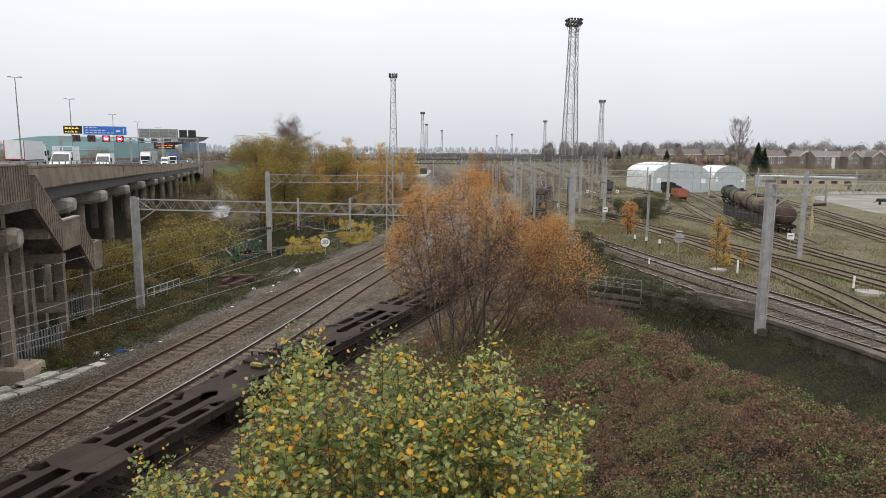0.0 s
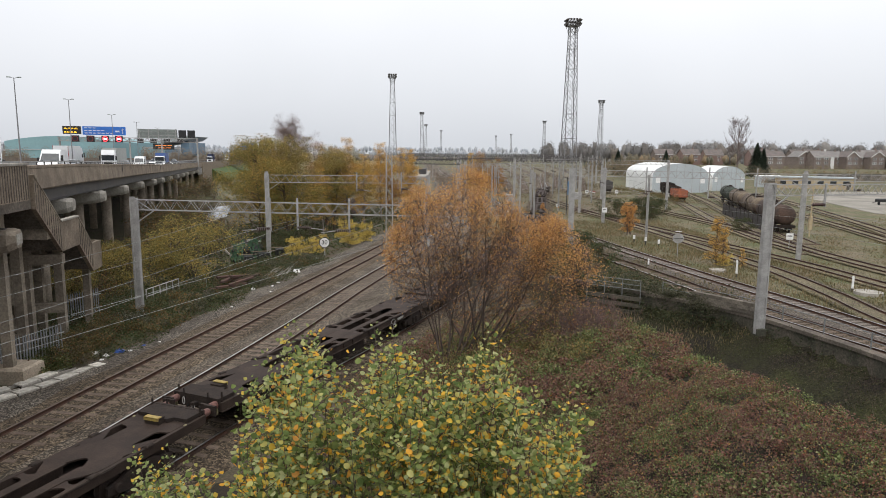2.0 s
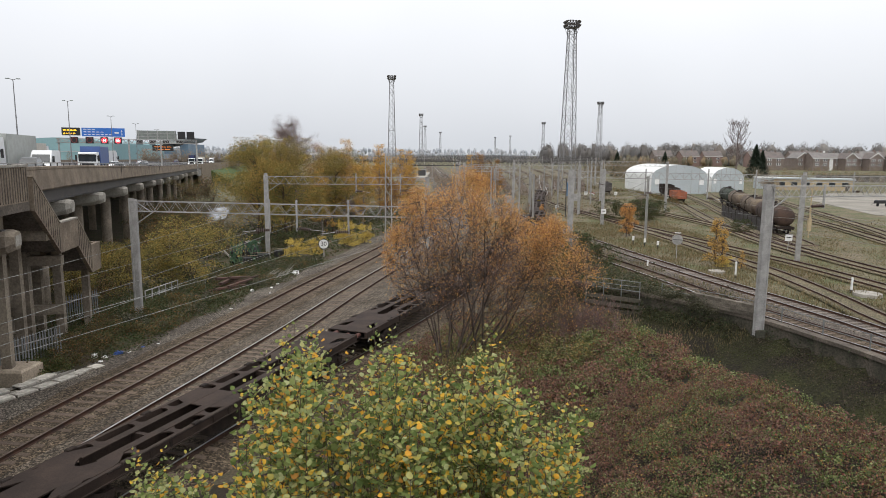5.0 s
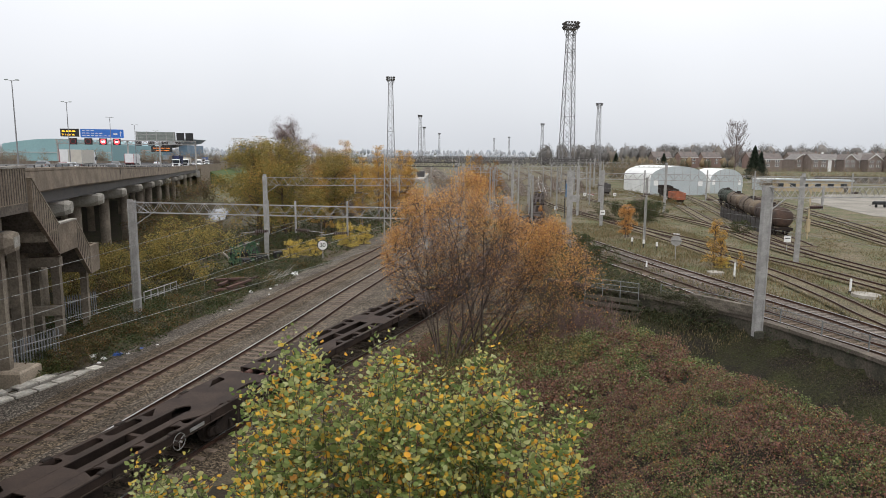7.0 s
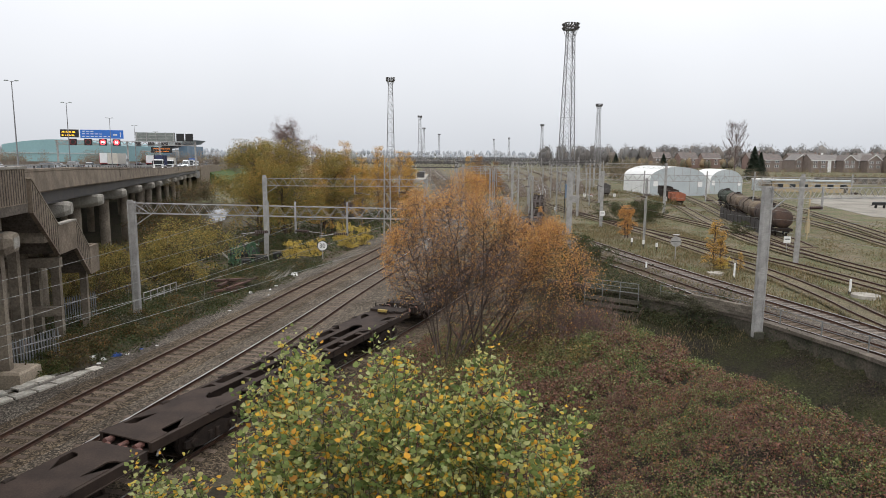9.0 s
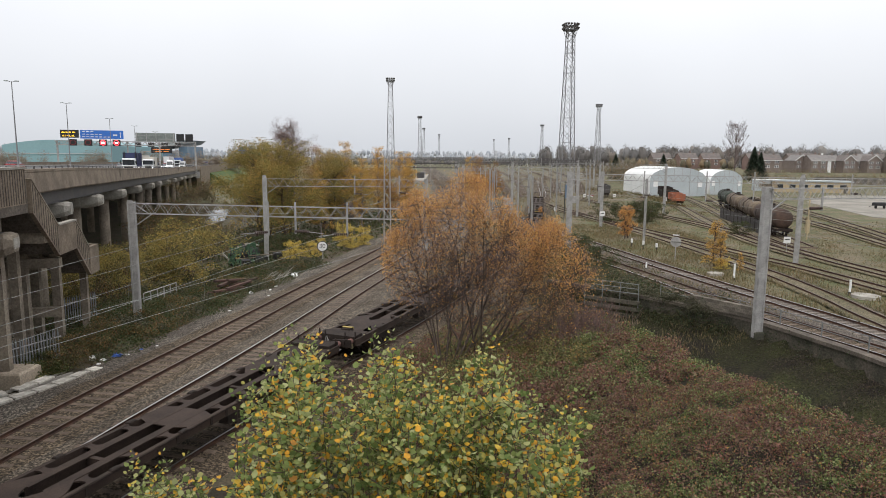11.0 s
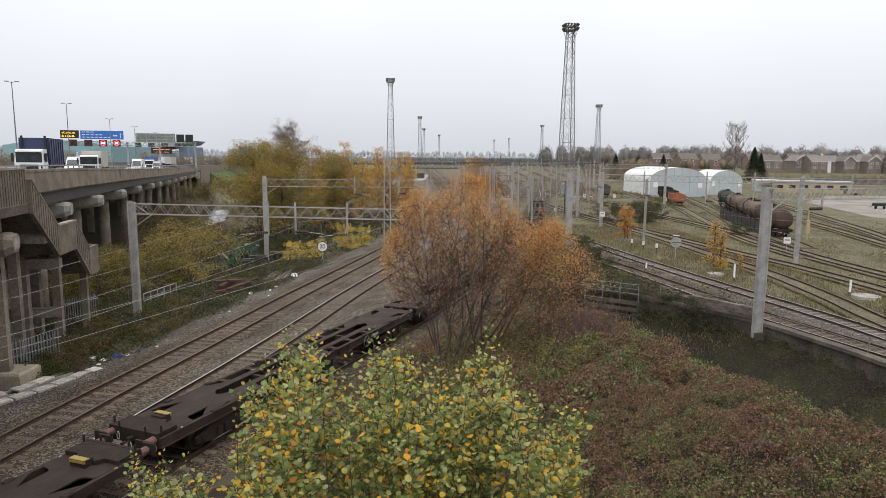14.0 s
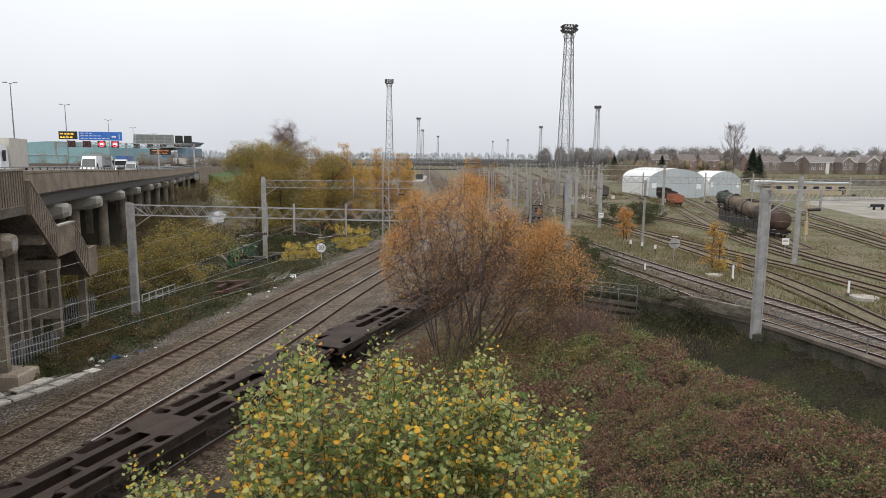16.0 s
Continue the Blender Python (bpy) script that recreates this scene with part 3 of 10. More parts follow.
# ---------- elevated motorway ----------
EDGE = [(-60, -240), (-30, -150), (-14, -80), (-9.5, -30), (-11, -5), (-13.3, 8), (-19.4, 27), (-24.6, 42), (-29.6, 57), (-33.9, 69), (-38.4, 82), (-43.7, 98), (-54, 130), (-69.5, 180), (-89, 250), (-113, 350), (-143, 500), (-190, 760)]


def deck_top(y):
    """Height of the parapet's coping."""
    return float(np.interp(y, [0, 30, 48, 69, 98, 130, 200, 300, 500], [9.6, 9.2, 8.97, 8.5, 7.9, 7.25, 6.3, 5.3, 4.7]))


ROAD = [Vector((p.x, p.y, deck_top(p.y))) for p in smooth_path(EDGE, 4.0)]
ROAD_START = min(range(len(ROAD)), key=lambda j: abs(ROAD[j].y - 8) + (0 if ROAD[j].y < 200 else 99)) * 4.0


def road_at(s, across, up=0.0):
    """A place s metres along the motorway beyond the bridge, across metres behind the near edge, up over the road."""
    s = s + ROAD_START
    i = max(0, min(len(ROAD) - 2, int(s / 4)))
    p, q = ROAD[i], ROAD[i + 1]
    d = q - p
    side = Vector((-d.y, d.x, 0)).normalized()
    return p.lerp(q, s / 4 - i) + side * across + Vector((0, 0, up - 1.3 + 0.045 * max(0.0, across - 0.3))), math.degrees(math.atan2(d.y, d.x))


def build_viaduct():
    top = thing("viaduct", "elevated concrete motorway on crosshead piers", "viaduct", kind="structure")
    long = [(p.x, p.y, p.z) for p in ROAD]
    part("parapet", Geo().sweep(long, [(0.1, -1.38), (0.16, -1.3), (0.04, -0.2), (0.07, -0.16), (0.07, -0.02), (0.0, 0.0), (-0.28, 0.0), (-0.28, -1.29), (-0.6, -1.3), (-0.6, -1.38)]), M_CONC, top, "stained brown concrete parapet")
    part("road_surface", Geo().sweep(long, [(-0.3, -1.5), (-0.3, -1.3), (-36, 0.3), (-36, 0.1)]), M_ASPHALT, top, "grey asphalt road")
    part("far_parapet", Geo().sweep(long, [(-36.0, -1.7), (-36.0, 1.15), (-36.3, 1.15), (-36.3, -1.7)]), M_CONC, top)
    part("girder", Geo().sweep(long, [(-0.45, -2.2), (-0.15, -2.2), (-0.15, -2.16), (-0.28, -2.14), (-0.28, -1.42), (-0.15, -1.40), (-0.15, -1.385), (-0.45, -1.385)]), M_GIRDER, top, "dark steel edge girder")
    for a in (4, 9, 14, 20, 26, 32):
        part("girder", Geo().sweep(long[::2], [(-a, -2.2), (-a + 0.3, -2.2), (-a + 0.3, -1.51), (-a, -1.51)]), M_GIRDER, top)
    part("barrier_rail", Geo().sweep(long, [(-0.12, 0.16), (-0.2, 0.16), (-0.2, 0.22), (-0.12, 0.22)]), M_GALV, top, "steel rail along the parapet")
    post = Geo().box(-0.035, 0.035, -0.03, 0.03, -0.02, 0.17).mesh("rail_post", M_GIRDER)
    for k in range(120):
        p, turn = road_at(14 + k * 1.8, 0.16, 1.3)
        part("rail_post", post, None, top, m=Matrix.Translation(p) @ pose(0, 0, 0, 0, 0, turn))
    joint = Geo().box(-0.055, 0.0, -0.012, 0.012, -1.3, -0.05).mesh("parapet_joint", M_GIRDER)
    for k in range(5):
        p, turn = road_at(20.0 + k * 43.6, -0.075, 1.3)
        part("parapet_joint", joint, None, top, m=Matrix.Translation(p) @ pose(0, 0, 0, 0, 0, turn + 90) @ pose(0.0, 0, 0))
    median = thing("central_barrier", "grey steel barrier between the carriageways", "crash barrier")
    line = [tuple(road_at(s, 15.4, 0)[0]) for s in range(-60, 420, 6)]
    part("rail", Geo().sweep(line, [(-0.15, 0.45), (0.15, 0.45), (0.15, 0.78), (-0.15, 0.78)]), M_GALV, median)
    for s in range(-20, 260, 6):
        p, turn = road_at(s, 15.4)
        part("post", Geo().box(p.x - 0.06, p.x + 0.06, p.y - 0.06, p.y + 0.06, p.z, p.z + 0.5), M_GALV, median)
    # lane lines
    for a, dash in ((1.6, False), (5.3, True), (9.0, True), (12.6, True), (14.6, False), (16.4, False), (20.1, True), (23.7, True)):
        g = Geo()
        for s in range(-40, 330, 9):
            p, turn = road_at(s, a, 0.006)
            q, _ = road_at(s + (2.5 if dash else 9), a, 0.006)
            g.bar(p, q, 0.12, 0.006)
        tagged(part("lane_marking", g, M_WHITE, top, "worn white lane line"), kind="stuff")
    return top


def build_piers():
    """Crosshead piers every fourteen metres or so."""
    for k, d in enumerate((13, 29.5, 41.5, 56, 70, 84, 98, 112, 126, 140, 155, 170, 186, 202)):
        i = min(range(len(ROAD)), key=lambda j: abs(ROAD[j].y - d))
        p, q = ROAD[i], ROAD[i + 1]
        turn = math.degrees(math.atan2((q - p).y, (q - p).x)) - 90
        # the pier by the stairs reaches out lower to carry the walkway
        zt = p.z - (2.65 if k == 1 else 2.22)
        m = Matrix.Translation((p.x + (0.85 if k == 1 else 0), p.y, 0)) @ pose(0, 0, 0, 0, 0, turn)
        pier = thing("viaduct_pier", "concrete crosshead on round columns under the motorway", "bridge pier", "viaduct piers", m)
        g = Geo()
        rings = []
        for x, wide, low, cut in ((0.5, 0.52, -0.80, 0.30), (0.2, 0.75, -0.92, 0.30), (-0.4, 0.75, -1.02, 0.24), (-2.8, 0.75, -1.2, 0.1), (-32.5, 0.75, -1.2, 0.1), (-36, 0.75, -0.9, 0.1)):
            hi = -0.06 if x > 0.4 else 0.0
            rings.append([(x, -wide, zt + hi - cut * 0.6), (x, -wide + cut * 0.7, zt + hi), (x, wide - cut * 0.7, zt + hi), (x, wide, zt + hi - cut * 0.6), (x, wide, zt + low + cut), (x, wide - cut * 0.7, zt + low), (x, -wide + cut * 0.7, zt + low), (x, -wide, zt + low + cut)])
        faces = [tuple(range(8)), tuple(range(40, 48))[::-1]]
        for r in range(5):
            faces += [(r * 8 + j, r * 8 + 8 + j, r * 8 + 8 + (j + 1) % 8, r * 8 + (j + 1) % 8) for j in range(8)]
        g.add([v for r in rings for v in r], faces)
        part("crosshead", g, M_CONC_MID if k < 2 else M_CONC_PALE, pier, "stained concrete crosshead with blunt end")
        # thin plate of pale concrete laid over the crosshead's end
        part("end_face", Geo().prism([(0.495, -0.4), (0.525, -0.4), (0.525, 0.4), (0.495, 0.4)], zt - 0.66, zt - 0.2), M_CONC_PALE, pier, "pale plate over the blunt end")
        for a in (-1.7, -8.5, -17, -26, -34):
            part("column", Geo().tube((a, 0, ground_z(p.x + a, p.y) - 1.5), (a, 0, zt - 1.0), 0.5, n=16), M_CONC_MID, pier, smooth=True)
        for a in (-0.3, -4, -9, -14):
            part("bearing", Geo().box(a - 0.3, a + 0.3, -0.3, 0.3, zt, zt + 0.03), M_GIRDER, pier)


def build_abutment():
    ob = thing("abutment", "concrete abutment where the viaduct meets its embankment", "abutment", kind="structure")
    line = [tuple(road_at(s, 0.0, 0)[0]) for s in range(222, 480, 6)]
    part("abutment_wall", Geo().sweep(line, [(0.3, 0.95), (0.3, -6.5), (-1.0, -6.5), (-1.0, 0.95)]), M_CONC, ob, "long concrete side wall")
    part("grass_bank", Geo().sweep(line[6:], [(0.32, -1.5), (9, -7.0), (0.32, -7.0)]), M_LAWN, ob, "bright green grass bank")


M_LAWN = mat("green_lawn", (0.065, 0.105, 0.035), (0.09, 0.12, 0.045), scale=0.3, fine=6, var=0.3)
build_viaduct()
build_piers()
build_abutment()


# ---------- stairs down from the motorway ----------
def build_stairs():
    ob = thing("concrete_stairs", "board-marked concrete stairs with solid parapets beside the viaduct", "staircase", m=Matrix.Translation((-18.97, 30.4, 0)) @ pose(0, 0, 0, 0, 0, 12) @ Matrix.Translation((19.35, -30.4, 0)))
    X0, X1 = -19.35, -21.3
    # walkway block at the top
    g = Geo().box(X0 - 0.22, X0, 24.0, 29.6, 7.7, 9.28).box(X0 - 8.0, X0, 29.4, 29.62, 7.7, 9.27)
    part("walkway_parapet", g, M_CONC, ob, "vertically board-marked parapet")
    part("coping", Geo().box(X0 - 0.28, X0 + 0.06, 23.9, 29.65, 9.28, 9.38), M_CONC_PALE, ob)
    for k in range(22):
        y = 24.2 + k * 0.25
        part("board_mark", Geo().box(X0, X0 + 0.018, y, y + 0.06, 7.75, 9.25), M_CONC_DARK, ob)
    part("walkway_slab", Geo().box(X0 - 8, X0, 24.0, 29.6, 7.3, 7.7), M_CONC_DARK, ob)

    def flight(y0, z0, y1, z1, x_out, h=1.05, deep=0.75):
        for x in (x_out - 0.2, x_out - 2.1):
            f = Geo()
            vs = [(x, y0, z0 + h), (x, y1, z1 + h), (x, y1, z1 - deep), (x, y0, z0 - deep)]
            f.add(vs + [(a + 0.2, b, c) for a, b, c in vs], ((0, 1, 2, 3), (7, 6, 5, 4), (0, 4, 5, 1), (1, 5, 6, 2), (2, 6, 7, 3), (3, 7, 4, 0)))
            part("stair_parapet", f, M_CONC, ob, "sloping board-marked parapet")
        n = max(3, int((y1 - y0) / 0.26))
        for k in range(n):
            y = y0 + (y1 - y0) * (k + 0.4) / n
            z = z0 + (z1 - z0) * (k + 0.4) / n
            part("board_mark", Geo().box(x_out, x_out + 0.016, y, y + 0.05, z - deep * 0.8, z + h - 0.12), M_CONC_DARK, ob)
        c = Geo()
        c.bar((x_out - 0.1, y0, z0 + h + 0.04), (x_out - 0.1, y1, z1 + h + 0.04), 0.26, 0.08)
        part("sloping_coping", c, M_CONC_MID, ob)
        n = max(3, round((z0 - z1) / 0.175))
        for k in range(n):
            a, b = y0 + (y1 - y0) * k / n, y0 + (y1 - y0) * (k + 1) / n
            zz = z0 - (z0 - z1) * (k + 1) / n
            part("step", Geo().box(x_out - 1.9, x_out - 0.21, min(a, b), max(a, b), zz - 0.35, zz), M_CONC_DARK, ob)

    flight(29.9, 7.75, 32.88, 5.3, X0 + 0.1, deep=0.5)
    part("landing", Geo().box(X0 - 2.0, X0 - 0.12, 32.88, 35.45, 4.95, 5.3).box(X0 - 0.1, X0 + 0.1, 32.88, 35.45, 4.85, 6.35).box(X0 - 2.0, X0 - 1.8, 32.88, 35.45, 4.95, 6.35), M_CONC, ob, "concrete half landing")
    part("landing_coping", Geo().box(X0 - 0.16, X0 + 0.16, 32.9, 35.45, 6.36, 6.44), M_CONC_PALE, ob)
    flight(35.45, 5.3, 37.5, 3.5, X0 + 0.1, deep=0.5)
    part("landing", Geo().box(X0 - 2.0, X0 - 0.1, 37.5, 39.1, 3.15, 3.5).box(X0 - 0.08, X0 + 0.12, 37.5, 39.1, 3.0, 4.62).box(X0 - 2.0, X0 + 0.12, 38.95, 39.15, 3.1, 4.62), M_CONC, ob)
    for x, y, w, zt in ((-20.9, 31.6, 0.5, 6.2), (-22.6, 34.4, 0.55, 6.5), (-21.2, 33.3, 0.55, 4.9), (-21.9, 36.8, 0.5, 6.6), (-20.2, 34.9, 0.5, 4.9), (-19.9, 38.3, 0.45, 3.1), (-20.2, 28.2, 0.5, 7.2)):
        part("column", Geo().box(x - w * 0.4, x + w * 0.4, y - w * 0.4, y + w * 0.4, ground_z(x, y) - 0.5, zt), M_CONC_MID, ob, "square concrete column")
    for p, q in (((-22.9, 33.3, 4.4), (-19.4, 33.3, 4.4)), ((-22.9, 34.4, 1.55), (-19.9, 34.6, 1.55)), ((-22.6, 31.6, 5.9), (-19.4, 31.6, 5.9))):
        part("cross_beam", Geo().bar(p, q, 0.45, 0.5), M_CONC_MID, ob)


build_stairs()


# ---------- gantry, signs and lamp posts ----------
M_SIGNBLUE = mat("blue_sign_sheet", (0.03, 0.16, 0.55), (0.028, 0.14, 0.5), rough=0.4, var=0.05, bump=0)
M_SIGNBACK = mat("grey_sign_back", (0.22, 0.25, 0.23), (0.17, 0.19, 0.18), rough=0.6, var=0.1, bump=0.03)
G_AMBER = lamp_mat("amber_lamps", (1.0, 0.55, 0.03), 1.1)
G_ORANGE = lamp_mat("orange_red_lamps", (1.0, 0.3, 0.05), 0.5)
G_RED = lamp_mat("red_lamps", (1.0, 0.06, 0.08), 1.8)
G_WHITE = lamp_mat("white_lamps", (1.0, 0.98, 0.95), 1.6)
M_SIGNRED = mat("dull_red_lamps", (0.22, 0.03, 0.035), rough=0.5, bump=0)


def ring(g, cx, y, cz, r, w, n=20):
    vs, fs = [], []
    for k in range(n):
        a = 2 * math.pi * k / n
        for q in (r, r - w):
            for d in (0, 0.05):
                vs.append((cx + q * math.cos(a), y - d, cz + q * math.sin(a)))
    for k in range(n):
        a, b = 4 * k, 4 * ((k + 1) % n)
        fs += [(a + 1, b + 1, b + 3, a + 3), (a, a + 1, b + 1, b), (a + 2, b + 2, b + 3, a + 3)]
    g.add(vs, fs)


def lettering(name, text, size, m, material, parent, align="LEFT"):
    cu = bpy.data.curves.new(name, "FONT")
    cu.body, cu.size, cu.extrude, cu.align_x, cu.align_y = text, size, 0.006, align, "CENTER"
    tmp = bpy.data.objects.new(name, cu)
    dg = bpy.context.evaluated_depsgraph_get()
    me = bpy.data.meshes.new_from_object(tmp.evaluated_get(dg))
    bpy.data.objects.remove(tmp)
    me.materials.clear()
    me.materials.append(material)
    ob = new(name, me)
    ob.parent, ob.matrix_basis = parent, m
    return ob


def build_gantry():
    p, turn = road_at(207, 0.2)
    # local x runs from the near edge across the road, local -y faces the camera
    m = Matrix.Translation(p) @ pose(0, 0, 0, 0, 0, turn - 90)
    ob = thing("sign_gantry", "grey steel motorway gantry with lit lane signals", "sign gantry", m=m)
    g = Geo()
    lattice(g, (-38.5, 0, 8.7), (0.6, 0, 8.7), 1.1, 1.0, 1.6, 0.1, 0.16)
    part("gantry_truss", g, M_GALV, ob)
    part("walkway", Geo().box(-38.5, 0.6, -0.5, 0.5, 7.45, 7.55), M_GALV, ob)
    for x in (0.3, -10.0, -19.0, -38):
        z0 = -0.9 if x > 0 else 0
        part("gantry_leg", Geo().box(x - 0.22, x + 0.22, -0.25, 0.25, z0, 8.7), M_GALV, ob)
    part("cabinet", Geo().box(0.1, 1.3, -0.5, 0.5, -2.4, -0.4), M_GALV, ob)
    # message sign, direction sign and four lane signals facing the traffic that goes away
    s = part("message_sign", Geo().box(-36.8, -31.9, -0.95, -0.6, 9.6, 11.9), M_BLACK, ob, "black message sign with amber words")
    bars = Geo()
    for row, z in enumerate((11.2, 10.2)):
        x = -36.4
        for w in ((0.9, 0.55, 0.7, 0.9) if row == 0 else (0.6, 0.4, 1.0, 0.8)):
            bars.box(x, x + w, -0.99, -0.95, z - 0.2, z - 0.07).box(x + 0.05, x + w * 0.8, -0.99, -0.95, z + 0.04, z + 0.17)
            x += w + 0.2
    tagged(part("amber_writing", bars, G_AMBER, s), kind="stuff")
    s = part("direction_sign", Geo().box(-31.5, -19.8, -0.9, -0.75, 9.4, 11.9), M_SIGNBLUE, ob, "large blue direction sign")
    bars = Geo()
    for x0, x1, z in ((-31.0, -27.8, 11.45), (-31.0, -25.4, 10.7), (-31.0, -23.4, 9.95)):
        x = x0
        while x < x1:
            bars.box(x, min(x1, x + 0.8), -0.93, -0.9, z - 0.1, z + 0.1)
            x += 1.15
    bars.box(-22.6, -21.5, -0.93, -0.9, 10.3, 10.75).bar((-20.6, -0.92, 9.8), (-20.6, -0.92, 11.3), 0.16, 0.03).bar((-20.95, -0.92, 10.8), (-20.6, -0.92, 11.4), 0.16, 0.03).bar((-20.25, -0.92, 10.8), (-20.6, -0.92, 11.4), 0.16, 0.03)
    tagged(part("legend_panel", bars, M_WHITE, s), kind="stuff")
    for k, x in enumerate((-33.6, -29.5, -25.5, -21.8)):
        box = part("lane_signal", Geo().box(x - 1.05, x + 1.05, -1.0, -0.6, 7.3, 9.2), M_BLACK, ob, "lane signal with red ring")
        rr = Geo()
        ring(rr, x, -1.0, 8.25, 0.8, 0.2)
        part("red_ring", rr, G_RED if k > 1 else M_SIGNRED, box)
        if k > 1:
            part("digits", Geo().box(x - 0.42, x - 0.06, -1.04, -1.0, 8.0, 8.5).box(x + 0.06, x + 0.42, -1.04, -1.0, 8.0, 8.5), G_WHITE, box)
    # backs of the signs for the other carriageway
    s = part("sign_back", Geo().box(-16.6, -5.4, -0.2, 0.0, 8.8, 11.4), M_SIGNBACK, ob, "grey ribbed backs of signs")
    for x in (-16.2, -13.5, -10.8, -8.0, -5.8):
        part("rib", Geo().box(x - 0.1, x + 0.1, -0.4, -0.2, 8.5, 11.5), M_GALV, s)
    for z in (9.5, 10.5):
        part("rib", Geo().box(-16.6, -5.4, -0.3, -0.2, z, z + 0.12), M_GALV, s)
    for x in (-5.0, -2.4):
        part("signal_back", Geo().box(x, x + 2.2, -0.5, 0.1, 8.9, 11.2), M_BLACK, ob, "black back of a lit sign")
    for x in (-16, -12.3, -8.5, -4.6):
        part("signal_back", Geo().box(x - 0.9, x + 0.9, -0.2, 0.3, 7.2, 8.5), M_GIRDER, ob)


def build_far_gantry():
    p, turn = road_at(330, 0.2)
    ob = thing("sign_gantry", "distant gantry with message sign", "sign gantry", m=Matrix.Translation(p) @ pose(0, 0, 0, 0, 0, turn - 90))
    part("gantry_truss", Geo().box(-37, -20.5, -0.4, 0.4, 6.8, 7.4), M_GALV, ob)
    for x in (-20.7, -37):
        part("gantry_leg", Geo().box(x - 0.25, x + 0.25, -0.25, 0.25, -1, 7), M_GALV, ob)
    s = part("message_sign", Geo().box(-33, -23.5, -0.8, -0.4, 6.4, 9.3), M_BLACK, ob)
    part("red_bars", Geo().box(-32, -29.5, -0.85, -0.8, 8.2, 8.45).box(-29, -27, -0.85, -0.8, 8.2, 8.45).box(-26.5, -24.5, -0.85, -0.8, 8.2, 8.45).box(-31, -28, -0.85, -0.8, 7.1, 7.3).box(-27.4, -25, -0.85, -0.8, 7.1, 7.3), G_ORANGE, s)
    p, turn = road_at(430, -4)
    ob = thing("road_sign", "distant blue motorway direction sign on posts", "road sign", m=Matrix.Translation(p) @ pose(0, 0, 0, 0, 0, turn - 90))
    part("panel", Geo().box(-6, 3, -0.2, 0, 4.5, 11.0), M_SIGNBLUE, ob)
    for x in (-5, 2):
        part("post", Geo().box(x - 0.2, x + 0.2, 0, 0.3, -5, 11), M_GALV, ob)


def build_lamp_posts():
    for k, (s, h) in enumerate(((88.7, 12.5), (119.1, 12.5), (161.0, 12.6), (196.7, 12.8), (237.0, 12.9), (285.0, 13.0))):
        p, turn = road_at(s, 15.4)
        ob = thing("street_lamp", "tall grey twin-arm motorway lamp post", "street lamp", "motorway lamps", Matrix.Translation(p) @ pose(0, 0, 0, 0, 0, turn + 90))
        part("pole", Geo().tube((0, 0, 0), (0, 0, h - 0.6), 0.11, 0.05, 10), M_TOWER, ob)
        for q in (-1, 1):
            part("arm", Geo().tube((0, 0, h - 0.7), (q * 0.42, 0, h - 0.56), 0.035, n=6), M_TOWER, ob)
            part("lantern", Geo().slab(min(q * 0.38, q * 0.85), max(q * 0.38, q * 0.85), -0.12, 0.12, h - 0.6, h - 0.47, 0.05), M_SIGNBACK, ob)


build_gantry()
build_far_gantry()
build_lamp_posts()


# ---------- vehicles ----------
M_PAINTWHITE = mat("white_vehicle_paint", (0.72, 0.73, 0.74), (0.66, 0.67, 0.68), rough=0.3, var=0.04, bump=0)
M_PAINTBLUE = mat("dark_blue_vehicle_paint", (0.024, 0.032, 0.09), (0.028, 0.036, 0.10), rough=0.35, var=0.08, bump=0)
M_PAINTSILVER = mat("silver_vehicle_paint", (0.35, 0.36, 0.37), (0.3, 0.31, 0.32), rough=0.3, metal=0.3, var=0.05, bump=0)
M_PAINTBLACK = mat("black_vehicle_paint", (0.02, 0.021, 0.023), rough=0.25, var=0.05, bump=0)
M_PAINTRED = mat("red_vehicle_paint", (0.35, 0.03, 0.03), rough=0.3, var=0.05, bump=0)
M_PAINTGREY = mat("dark_grey_vehicle_paint", (0.09, 0.10, 0.105), rough=0.3, var=0.05, bump=0)
M_BOXCREAM = mat("cream_box_panel", (0.52, 0.49, 0.43), (0.46, 0.43, 0.38), rough=0.5, var=0.06, bump=0.03)
M_BOXGREY = mat("grey_container_panel", (0.38, 0.40, 0.38), (0.33, 0.34, 0.32), rough=0.6, var=0.08, bump=0.03)
M_CURTAINBLUE = mat("blue_curtain_side", (0.06, 0.11, 0.30), (0.05, 0.1, 0.26), rough=0.5, var=0.06, bump=0)


def hull(profile, half, top_half=None, z_turn=None):
    """A vehicle body: a side profile of (y, z) given width, drawn in above z_turn."""
    n = len(profile)
    w = lambda z: half if z_turn is None or z <= z_turn else half + (top_half - half) * min(1, (z - z_turn) / (max(q for _, q in profile) - z_turn))
    g = Geo()
    g.add([(-w(z), y, z) for y, z in profile] + [(w(z), y, z) for y, z in profile], [tuple(range(n)), tuple(range(n, 2 * n))[::-1]] + [(j, n + j, n + (j + 1) % n, (j + 1) % n) for j in range(n)])
    return g


def add_wheels(ob, ys, half, r=0.34, wide=0.24):
    for y in ys:
        for q in (-1, 1):
            x0, x1 = q * (half - wide), q * (half + 0.01)
            w = part("wheel", Geo().tube((x0, y, r), (x1, y, r), r, n=16), M_RUBBER, ob)
            part("rim", Geo().tube((x1, y, r), (x1 + q * 0.015, y, r), r * 0.58, n=12), M_PAINTSILVER, w)


